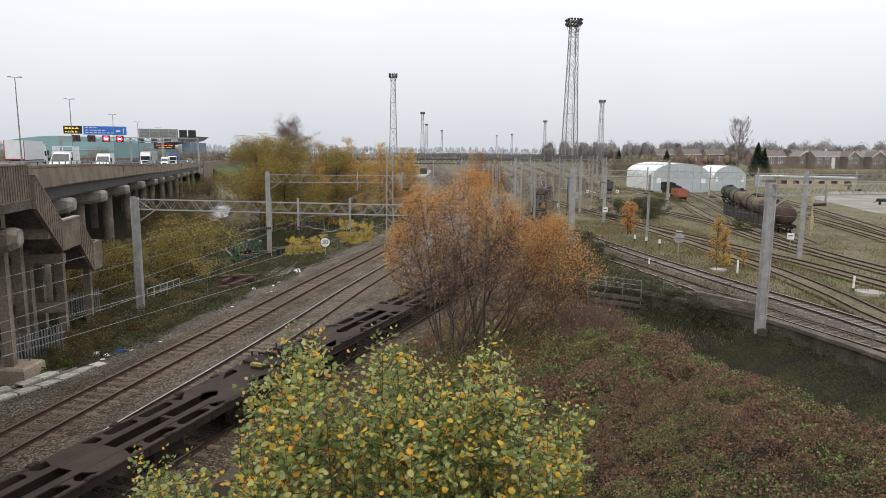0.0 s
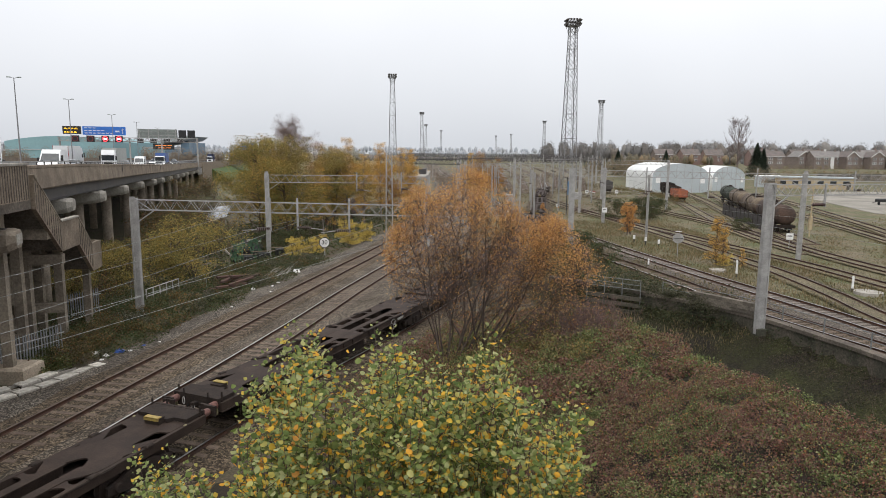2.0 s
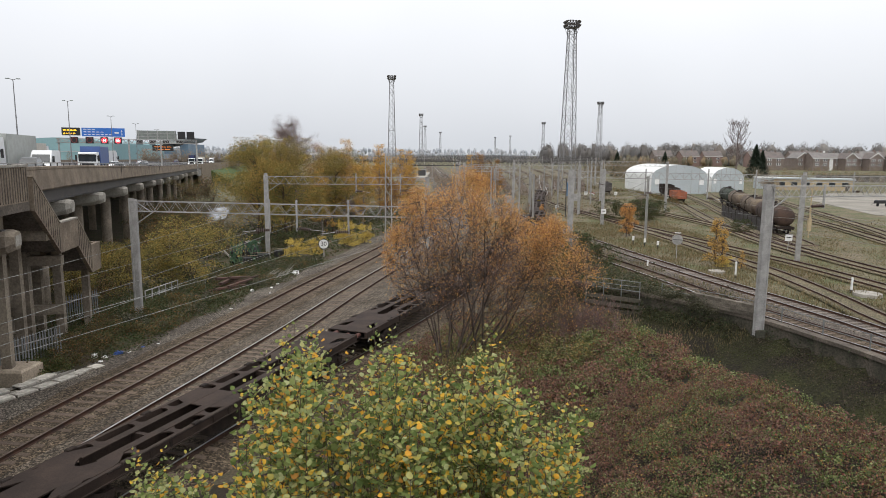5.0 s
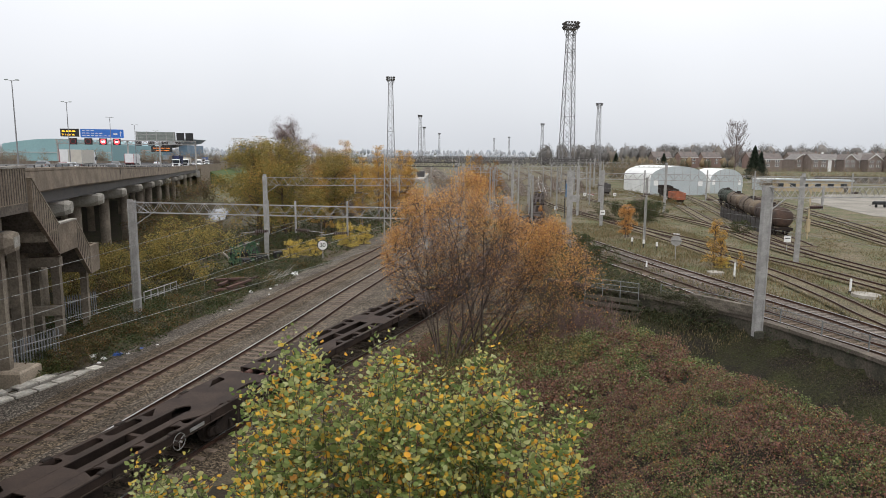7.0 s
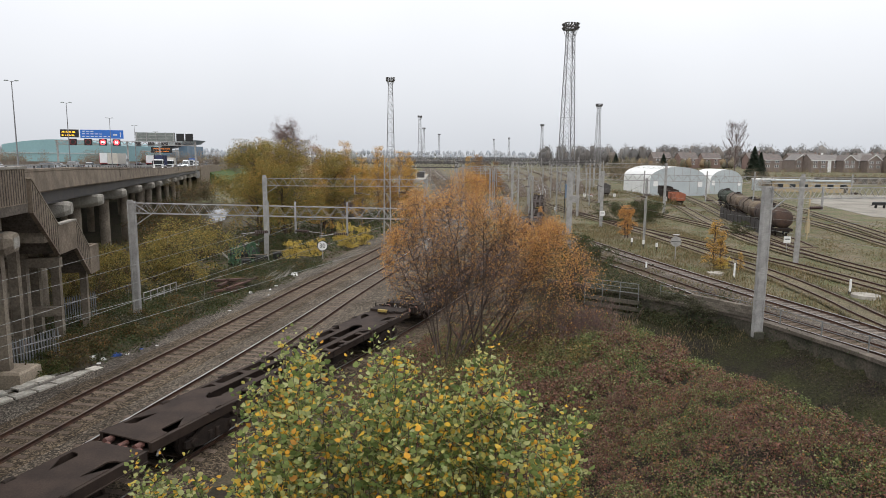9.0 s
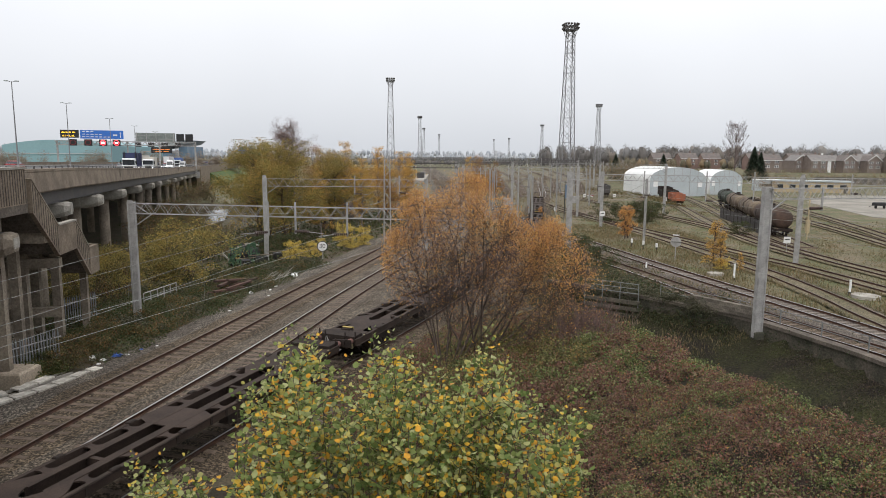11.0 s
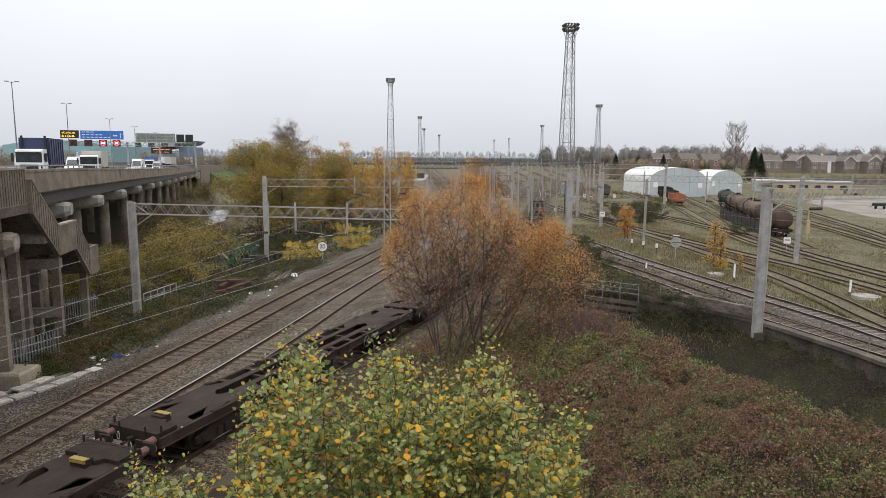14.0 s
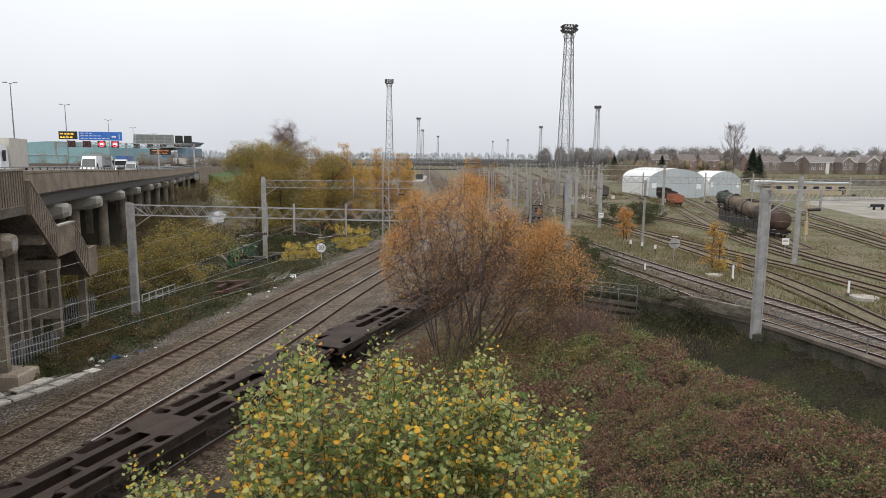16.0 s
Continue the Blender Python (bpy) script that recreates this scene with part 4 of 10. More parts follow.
def add_lights(ob, half, y_front, z, y_back, zb, lit=True, size=0.13):
    for q in (-1, 1):
        part("headlight", Geo().box(q * (half - 0.2) - 0.13, q * (half - 0.2) + 0.13, y_front - 0.03, y_front + 0.05, z - size * 0.65, z + size * 0.65), G_WHITE if lit else M_PAINTSILVER, ob, "bright headlight")
        part("tail_light", Geo().box(q * (half - 0.12) - 0.09, q * (half - 0.12) + 0.09, y_back - 0.05, y_back + 0.03, zb - 0.2, zb + 0.2), M_SIGNRED, ob)


def build_van(paint, label, high=2.55, long=5.6):
    """A panel van; its front faces -y."""
    ob = thing("van", label, "van", "motorway traffic")
    f = -long / 2
    b = -f
    part("body", hull([(f, 0.35), (f, 0.95), (f + 0.25, 1.15), (f + 0.95, 1.35), (f + 1.75, high - 0.25), (f + 2.2, high), (b - 0.1, high), (b, high - 0.15), (b, 0.35)], 0.98, 0.88, 1.35), paint, ob)
    part("windscreen", hull([(f + 0.93, 1.42), (f + 1.58, high - 0.42), (f + 1.66, high - 0.42), (f + 1.0, 1.36)], 0.86, 0.78, 1.4), M_GLASS, ob, "dark windscreen")
    for q in (-1, 1):
        part("side_window", Geo().box(q * 0.95 - 0.03, q * 0.95 + 0.03, f + 1.7, f + 2.6, 1.4, 1.95), M_GLASS, ob)
        part("mirror", Geo().box(q * 1.12 - 0.1, q * 1.12 + 0.1, f + 1.2, f + 1.35, 1.35, 1.7), M_BLACK, ob)
    part("grille", Geo().box(-0.5, 0.5, f - 0.02, f + 0.04, 0.68, 0.92), M_BLACK, ob)
    part("bumper", Geo().slab(-0.99, 0.99, f - 0.08, f + 0.2, 0.32, 0.62, 0.04), M_BLACK, ob)
    add_wheels(ob, (f + 1.0, b - 1.2), 0.97)
    add_lights(ob, 0.98, f, 0.86, b, 1.1)
    return ob


def build_car(paint, label, suv=False, lit=True):
    ob = thing("car", label, "car", "motorway traffic")
    h = 1.72 if suv else 1.45
    part("body", hull([(-2.15, 0.28), (-2.2, 0.62), (-2.0, 0.82), (-1.05, 0.98), (1.75, 1.0), (2.1, 0.92), (2.18, 0.6), (2.1, 0.28)], 0.88), paint, ob)
    part("cabin", hull([(-1.05, 0.97), (-0.35, h - 0.05), (0.0, h), (1.1, h), (1.75, 0.98)], 0.84, 0.62, 0.98), M_GLASS, ob, "dark glazed cabin")
    part("roof", hull([(-0.34, h - 0.04), (0.0, h + 0.02), (1.1, h + 0.02), (1.22, h - 0.08)], 0.64), paint, ob)
    part("bumper", Geo().slab(-0.86, 0.86, -2.24, -2.05, 0.3, 0.52, 0.03), M_BLACK, ob)
    add_wheels(ob, (-1.35, 1.35), 0.87, 0.31, 0.2)
    add_lights(ob, 0.88, -2.2, 0.68, 2.17, 0.8, lit, 0.09)
    return ob


def build_lorry(cab, body, label, long=9.5, kind="box", roof=True, high=3.95, bars=False):
    """A lorry; its front faces -y. kind: box, container, skip or cage."""
    ob = thing("lorry", label, "lorry", "motorway traffic")
    f = -long / 2
    ch = 3.6 if roof else 2.9
    part("cab", hull([(f, 0.45), (f - 0.02, 1.5), (f + 0.12, 2.75), (f + 0.55, ch), (f + 2.0, ch), (f + 2.0, 0.9), (f + 1.7, 0.45)], 1.22, 1.12, 1.6), cab, ob)
    part("windscreen", Geo().box(-1.08, 1.08, f - 0.01, f + 0.2, 1.62, 2.52), M_GLASS, ob, "wide dark windscreen")
    part("grille", Geo().box(-0.75, 0.75, f - 0.06, f + 0.02, 0.75, 1.42), M_BLACK, ob)
    part("bumper", Geo().slab(-1.22, 1.22, f - 0.12, f + 0.3, 0.35, 0.72, 0.05), cab, ob)
    part("visor", Geo().box(-1.05, 1.05, f - 0.18, f + 0.1, 2.5, 2.62), M_BLACK, ob)
    for q in (-1, 1):
        part("mirror", Geo().box(q * 1.4 - 0.1, q * 1.4 + 0.1, f + 0.1, f + 0.25, 1.7, 2.5), M_BLACK, ob)
        part("side_window", Geo().box(q * 1.2 - 0.03, q * 1.2 + 0.03, f + 0.45, f + 1.25, 1.65, 2.4), M_GLASS, ob)
    part("chassis", Geo().box(-0.5, 0.5, f + 1.5, -f, 0.7, 1.1), M_BLACK, ob)
    y0, y1 = f + 2.3, -f
    if kind == "box":
        part("cargo_box", hull([(y0, 1.15), (y0, high), (y1, high), (y1, 1.15)], 1.26), body, ob, "tall plain cargo box")
        part("rear_frame", Geo().box(-1.28, 1.28, y1, y1 + 0.05, 1.1, 1.3).box(-1.28, -1.2, y1, y1 + 0.05, 1.3, high).box(1.2, 1.28, y1, y1 + 0.05, 1.3, high), M_PAINTRED if bars else M_BOXGREY, ob)
        part("skirt", Geo().box(-1.22, 1.22, y0 + 1.5, y1 - 1.8, 0.6, 1.1), M_PAINTGREY, ob)
    elif kind == "container":
        g = hull([(y0, 1.3), (y0, high), (y1, high), (y1, 1.3)], 1.2)
        y = y0 + 0.2
        while y < y1 - 0.2:
            for q in (-1, 1):
                g.box(q * 1.22 - 0.02, q * 1.22 + 0.02, y, y + 0.16, 1.45, high - 0.12)
            y += 0.36
        part("container", g, body, ob, "grey corrugated container")
        bars_g = Geo()
        for k in range(6):
            bars_g.box(1.245, 1.26, y0 + 2.0 + k * 1.05, y0 + 2.8 + k * 1.05, 2.5, 3.2)
            bars_g.box(-1.26, -1.245, y0 + 2.0 + k * 1.05, y0 + 2.8 + k * 1.05, 2.5, 3.2)
        tagged(part("dark_bar", bars_g, M_PAINTGREY, ob, "row of dark lettering bars"), kind="stuff")
    elif kind == "skip":
        g = Geo().box(-1.25, 1.25, y0, y1, 1.2, 1.4)
        for q in (-1, 1):
            g.box(q * 1.22 - 0.04, q * 1.22 + 0.04, y0, y1, 1.4, high)
        g.box(-1.25, 1.25, y0, y0 + 0.1, 1.4, high).box(-1.25, 1.25, y1 - 0.1, y1, 1.4, high)
        part("tipper_body", g, body, ob, "dark blue high-sided body")
        for k in range(7):
            for q in (-1, 1):
                part("side_rib", Geo().box(q * 1.29 - 0.04, q * 1.29 + 0.04, y0 + 0.2 + k * (y1 - y0 - 0.5) / 6, y0 + 0.32 + k * (y1 - y0 - 0.5) / 6, 1.4, high), body, ob)
        part("hoist_arm", Geo().bar((-1.0, y0 - 0.1, 1.2), (-1.0, y0 - 0.1, high + 0.2), 0.18).bar((1.0, y0 - 0.1, 1.2), (1.0, y0 - 0.1, high + 0.2), 0.18), M_BLACK, ob)
    add_wheels(ob, (f + 1.35, -f - 3.4, -f - 1.9) if long > 8 else (f + 1.35, -f - 1.6), 1.22, 0.5, 0.32)
    add_lights(ob, 1.2, f - 0.08, 0.85, -f, 0.95)
    return ob


def build_cage_truck():
    ob = thing("cage_truck", "white flatbed truck with mesh cage sides", "truck", "motorway traffic")
    f = -3.0
    part("cab", hull([(f, 0.4), (f, 1.0), (f + 0.3, 1.2), (f + 0.9, 1.35), (f + 1.6, 2.2), (f + 2.3, 2.3), (f + 2.5, 2.2), (f + 2.5, 0.4)], 0.98, 0.85, 1.35), M_PAINTWHITE, ob)
    part("windscreen", hull([(f + 0.88, 1.42), (f + 1.45, 2.12), (f + 1.55, 2.12), (f + 0.98, 1.36)], 0.88, 0.8, 1.4), M_GLASS, ob)
    part("flatbed", Geo().box(-1.05, 1.05, f + 2.6, 3.0, 0.85, 1.2), M_PAINTWHITE, ob)
    for q in (-1, 1):
        g = Geo()
        for z in (1.4, 2.0, 2.6, 2.95):
            g.bar((q * 1.03, f + 2.6, z), (q * 1.03, 3.0, z), 0.06)
        for k in range(7):
            y = f + 2.6 + k * 0.566
            g.bar((q * 1.03, y, 1.2), (q * 1.03, y, 2.98), 0.07)
        part("cage_side", g, M_PAINTWHITE, ob, "white open mesh side")
    part("cage_front", Geo().bar((-1.03, f + 2.6, 2.95), (1.03, f + 2.6, 2.95), 0.07).bar((-1.03, f + 2.6, 2.4), (1.03, f + 2.6, 2.4), 0.07).bar((0, f + 2.6, 1.2), (0, f + 2.6, 2.95), 0.07), M_PAINTWHITE, ob)
    for q in (-1, 1):
        part("mirror", Geo().box(q * 1.12 - 0.1, q * 1.12 + 0.1, f + 1.1, f + 1.25, 1.35, 1.7), M_BLACK, ob)
    part("bumper", Geo().slab(-0.98, 0.98, f - 0.08, f + 0.2, 0.35, 0.65, 0.04), M_BLACK, ob)
    add_wheels(ob, (f + 1.0, 1.9), 0.98, 0.36)
    add_lights(ob, 0.98, f, 0.86, 3.0, 1.0)
    return ob


def build_traffic():
    """Each vehicle with its lane and (seconds, metres along the road) of its run."""
    V = []
    line = lambda s0, v: [(0, s0), (16, s0 + 16 * v)]
    V.append((build_cage_truck(), 7.2, -1, [(0, 73.4), (1.2, 54.5), (16, -160.4)]))
    van = build_van(M_PAINTWHITE, "white high-roofed panel van with headlights on")
    V.append((van, 7.2, -1, [(0, 99.9), (1.2, 80.4), (2.4, 62.7), (3.2, 49.9), (16, -135.4)]))
    art = build_lorry(M_PAINTWHITE, M_BOXGREY, "white articulated lorry with tall cab", 13.5)
    V.append((art, 10.6, -1, [(0, 181.2), (2, 131.0), (3.6, 97.6), (4.2, 82.6), (16, -176.8)]))
    V.append((copy_thing(van, pose(0, 0, 0)), 7.2, -1, [(0, 186.6), (2, 140.8), (2.8, 118.6), (3.6, 98.8), (4.2, 83.2), (16, -185.4)]))
    blue = build_lorry(M_PAINTWHITE, M_CURTAINBLUE, "lorry with blue curtain-sided body", 9.0, roof=False, high=3.7)
    V.append((blue, 7.2, -1, [(0, 207.6), (2, 180.8), (4, 128.4), (6.2, 49.9), (16, -215.4)]))
    suv = build_car(M_PAINTGREY, "dark grey off-road car with headlights on", True)
    V.append((suv, 7.2, -1, [(0, 158.5), (4, 79.9), (4.2, 76.1), (16, -175.4)]))
    car = build_car(M_PAINTSILVER, "silver car with headlights on")
    V.append((car, 7.2, -1, [(0, 214.9), (6.3, 89.6), (7.8, 58.2), (16, -105.4)]))
    V.append((copy_thing(car, pose(0, 0, 0)), 10.6, -1, line(122, -14)))
    V.append((build_car(M_PAINTWHITE, "white car with headlights on"), 13.4, -1, line(250, -20)))
    blk = build_car(M_PAINTBLACK, "black car with headlights on")
    V.append((blk, 7.2, -1, [(0, 254.6), (8.2, 84.2), (9.2, 62.4), (16, -75.4)]))
    V.append((copy_thing(blk, pose(0, 0, 0)), 10.6, -1, line(280, -21.5)))
    V.append((copy_thing(suv, pose(0, 0, 0)), 13.4, -1, line(300, -21)))
    V.append((build_lorry(M_PAINTWHITE, M_PAINTBLUE, "white-cabbed lorry with high dark blue tipper body", 9.0, "skip", False, 4.0), 7.2, -1, [(0, 371.6), (9, 182.4), (11.3, 125.0), (12.1, 104.8), (13.3, 78.9), (14.1, 61.9), (14.5, 52.3), (16, 18.6)]))
    V.append((build_lorry(M_PAINTWHITE, M_BOXCREAM, "cream box lorry with white cab", 7.5, "box", False, 3.5), 7.2, -1, [(0, 403.6), (12.1, 137.8), (13.3, 109.1), (14.1, 91.7), (14.5, 81.5), (15, 71.0), (15.5, 60.5), (16, 50.0)]))
    V.append((copy_thing(van, pose(0, 0, 0)), 10.6, -1, [(0, 406.6), (13.7, 106.1), (16, 52.0)]))
    V.append((build_van(M_PAINTWHITE, "white van with square body", 2.9, 6.2), 7.2, -1, [(0, 444.6), (14.1, 138.8), (16, 92.9)]))
    V.append((copy_thing(car, pose(0, 0, 0)), 10.6, -1, line(450, -21)))
    V.append((copy_thing(blue, pose(0, 0, 0)), 10.6, -1, line(492, -21.5)))
    V.append((build_van(M_PAINTSILVER, "silver panel van with headlights on"), 7.2, -1, line(470, -21)))
    # going away on the far carriageway
    tr = build_lorry(M_PAINTWHITE, M_PAINTWHITE, "white box lorry with red rear frame", 12.5, "box", True, 3.95, True)
    V.append((tr, 18.4, 1, [(0, 103.2), (0.8, 118.8), (2.4, 134.6), (5, 171.2), (16, 381.5)]))
    V.append((build_lorry(M_PAINTWHITE, M_BOXCREAM, "long lorry with dirty cream trailer", 14.5, "box", True, 3.95), 18.4, 1, [(0, 8.7), (6.3, 130.6), (7.4, 153.1), (9.2, 190.5), (16, 333.5)]))
    V.append((build_lorry(M_PAINTWHITE, M_BOXGREY, "lorry with grey container and dark lettering bars", 14.0, "container", True, 3.9), 18.4, 1, [(0, -144.3), (12.1, 93.5), (13.3, 115.0), (15, 147.7), (16, 168.1)]))
    V.append((copy_thing(tr, pose(0, 0, 0)), 21.8, 1, [(0, 16.0), (4, 91.1), (4.2, 94.7), (16, 336.4)]))
    red = build_car(M_PAINTRED, "small red car going away", lit=False)
    V.append((red, 21.8, 1, line(-120, 21)))
    V.append((build_car(M_PAINTSILVER, "silver estate car going away", lit=False), 18.2, 1, line(-20, 19)))
    V.append((build_car(M_PAINTBLACK, "black saloon car going away", lit=False), 21.8, 1, line(60, 20)))
    V.append((build_car(M_PAINTWHITE, "white hatchback car going away", lit=False), 21.8, 1, line(150, 18)))
    V.append((build_car(M_PAINTBLUE, "dark blue car going away", True, False), 18.2, 1, line(210, 18)))
    return V


TRAFFIC = build_traffic()


def vehicle_pose(rows, across, way, t):
    s = float(np.interp(t, [r[0] for r in rows], [r[1] for r in rows]))
    p, turn = road_at(s, across, 0.005)
    # fronts face -y: heading along the road for way 1, back towards the bridge for -1
    return Matrix.Translation(p) @ pose(0, 0, 0, 0, 0, turn + 90 if way > 0 else turn - 90)
# ---------- plants ----------
L_SALLOW = leaf_mat("sallow_leaves", [(0.0, (0.085, 0.125, 0.036)), (0.24, (0.16, 0.21, 0.062)), (0.50, (0.265, 0.305, 0.11)), (0.66, (0.40, 0.42, 0.21)), (0.79, (0.47, 0.41, 0.105)), (0.90, (0.68, 0.43, 0.055)), (0.97, (0.72, 0.37, 0.05)), (1.0, (0.5, 0.25, 0.06))], glow=0.42, patch=0.22, patch_scale=1.6)
L_WILLOW = leaf_mat("willow_leaves", [(0.0, (0.115, 0.12, 0.042)), (0.4, (0.21, 0.185, 0.055)), (0.75, (0.35, 0.245, 0.065)), (1.0, (0.47, 0.28, 0.08))], glow=0.3, patch=0.5, patch_scale=0.22)
L_ORANGE = leaf_mat("orange_birch_leaves", [(0.0, (0.42, 0.19, 0.08)), (0.5, (0.62, 0.32, 0.10)), (0.8, (0.72, 0.43, 0.14)), (1.0, (0.42, 0.29, 0.14))], glow=0.35)
L_AMBER = leaf_mat("amber_birch_leaves", [(0.0, (0.25, 0.18, 0.055)), (0.35, (0.48, 0.29, 0.075)), (0.7, (0.66, 0.41, 0.10)), (1.0, (0.58, 0.31, 0.10))], glow=0.3, patch=0.4, patch_scale=0.3)
L_GOLD = leaf_mat("golden_leaves", [(0.0, (0.50, 0.33, 0.07)), (0.6, (0.70, 0.54, 0.13)), (1.0, (0.46, 0.40, 0.13))], glow=0.35)
L_OLIVE = leaf_mat("olive_leaves", [(0.0, (0.14, 0.14, 0.055)), (0.4, (0.26, 0.225, 0.075)), (0.8, (0.41, 0.32, 0.095)), (1.0, (0.46, 0.29, 0.07))], glow=0.3, patch=0.4, patch_scale=0.45)
L_RUSSET = leaf_mat("russet_leaves", [(0.0, (0.24, 0.11, 0.05)), (0.6, (0.34, 0.17, 0.055)), (1.0, (0.32, 0.22, 0.07))], glow=0.3)
L_BRAMBLE = leaf_mat("bramble_leaves", [(0.0, (0.06, 0.032, 0.026)), (0.3, (0.15, 0.078, 0.06)), (0.6, (0.235, 0.125, 0.095)), (0.78, (0.17, 0.125, 0.065)), (0.9, (0.14, 0.145, 0.06)), (1.0, (0.30, 0.13, 0.085))], glow=0.2, patch=0.3, patch_scale=0.8)
L_WEED = leaf_mat("weed_leaves", [(0.0, (0.035, 0.045, 0.018)), (0.4, (0.055, 0.075, 0.028)), (0.7, (0.075, 0.085, 0.035)), (0.9, (0.11, 0.09, 0.04)), (1.0, (0.13, 0.07, 0.035))], glow=0.2, patch=0.3, patch_scale=0.5)
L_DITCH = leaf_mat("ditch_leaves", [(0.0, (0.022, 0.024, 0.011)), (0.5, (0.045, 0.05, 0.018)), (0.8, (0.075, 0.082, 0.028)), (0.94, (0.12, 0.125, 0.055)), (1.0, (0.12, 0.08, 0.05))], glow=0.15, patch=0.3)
L_GRASS = leaf_mat("grass_blades", [(0.0, (0.10, 0.09, 0.044)), (0.35, (0.15, 0.125, 0.06)), (0.7, (0.23, 0.18, 0.10)), (1.0, (0.29, 0.22, 0.135))], glow=0.25, patch=0.35, patch_scale=0.15)
L_TWIG = leaf_mat("bare_twigs", [(0.0, (0.16, 0.118, 0.115)), (0.5, (0.22, 0.16, 0.15)), (1.0, (0.29, 0.21, 0.19))], glow=0.0)
L_DARKTWIG = leaf_mat("dark_birch_twigs", [(0.0, (0.095, 0.066, 0.06)), (0.5, (0.16, 0.112, 0.098)), (1.0, (0.235, 0.165, 0.14))], glow=0.0)
L_PURPLE = leaf_mat("purple_brown_stems", [(0.0, (0.10, 0.062, 0.055)), (0.5, (0.16, 0.10, 0.088)), (1.0, (0.22, 0.145, 0.125))], glow=0.0)
L_YELLOWING = leaf_mat("yellowing_undergrowth", [(0.0, (0.065, 0.075, 0.03)), (0.4, (0.13, 0.13, 0.05)), (0.75, (0.21, 0.18, 0.075)), (1.0, (0.38, 0.24, 0.09))], glow=0.25, patch=0.3, patch_scale=0.7)
L_ACCENT = leaf_mat("red_and_orange_bramble_leaves", [(0.0, (0.16, 0.05, 0.04)), (0.4, (0.24, 0.085, 0.055)), (0.75, (0.34, 0.18, 0.065)), (1.0, (0.36, 0.28, 0.09))], glow=0.25)
L_MOUND = leaf_mat("green_bramble_leaves", [(0.0, (0.052, 0.074, 0.026)), (0.4, (0.105, 0.135, 0.045)), (0.75, (0.185, 0.21, 0.085)), (0.93, (0.28, 0.285, 0.14)), (1.0, (0.30, 0.19, 0.065))], glow=0.2, patch=0.3, patch_scale=0.9)
L_WALLBUSH = leaf_mat("grey_green_bush_leaves", [(0.0, (0.038, 0.04, 0.024)), (0.45, (0.075, 0.078, 0.045)), (0.8, (0.12, 0.105, 0.07)), (1.0, (0.19, 0.18, 0.13))], glow=0.15, patch=0.3, patch_scale=0.9)
L_STRAW = leaf_mat("straw_stalks", [(0.0, (0.05, 0.04, 0.03)), (0.5, (0.10, 0.076, 0.056)), (1.0, (0.165, 0.122, 0.088))], glow=0.1)
L_UNDER = leaf_mat("undergrowth_leaves", [(0.0, (0.06, 0.068, 0.03)), (0.4, (0.105, 0.11, 0.045)), (0.65, (0.14, 0.10, 0.045)), (0.85, (0.26, 0.14, 0.05)), (1.0, (0.12, 0.07, 0.05))], glow=0.2, patch=0.3, patch_scale=0.6)
L_IVY = leaf_mat("dark_ivy_leaves", [(0.0, (0.025, 0.035, 0.016)), (0.6, (0.045, 0.055, 0.025)), (1.0, (0.08, 0.07, 0.035))], glow=0.1)
L_FAR = leaf_mat("far_autumn_leaves", [(0.0, (0.19, 0.165, 0.135)), (0.5, (0.235, 0.195, 0.15)), (1.0, (0.29, 0.22, 0.15))], glow=0.1, patch=0.3, patch_scale=0.03)
L_FIR = leaf_mat("conifer_needles", [(0.0, (0.02, 0.03, 0.02)), (1.0, (0.035, 0.05, 0.03))], glow=0.0)


def sticks(geo, pts, r0, r1, n=5):
    """A tapering, bending stem through points."""
    k = len(pts) - 1
    for i in range(k):
        geo.tube(pts[i], pts[i + 1], r0 + (r1 - r0) * i / k, r0 + (r1 - r0) * (i + 1) / k, n, cap=False)


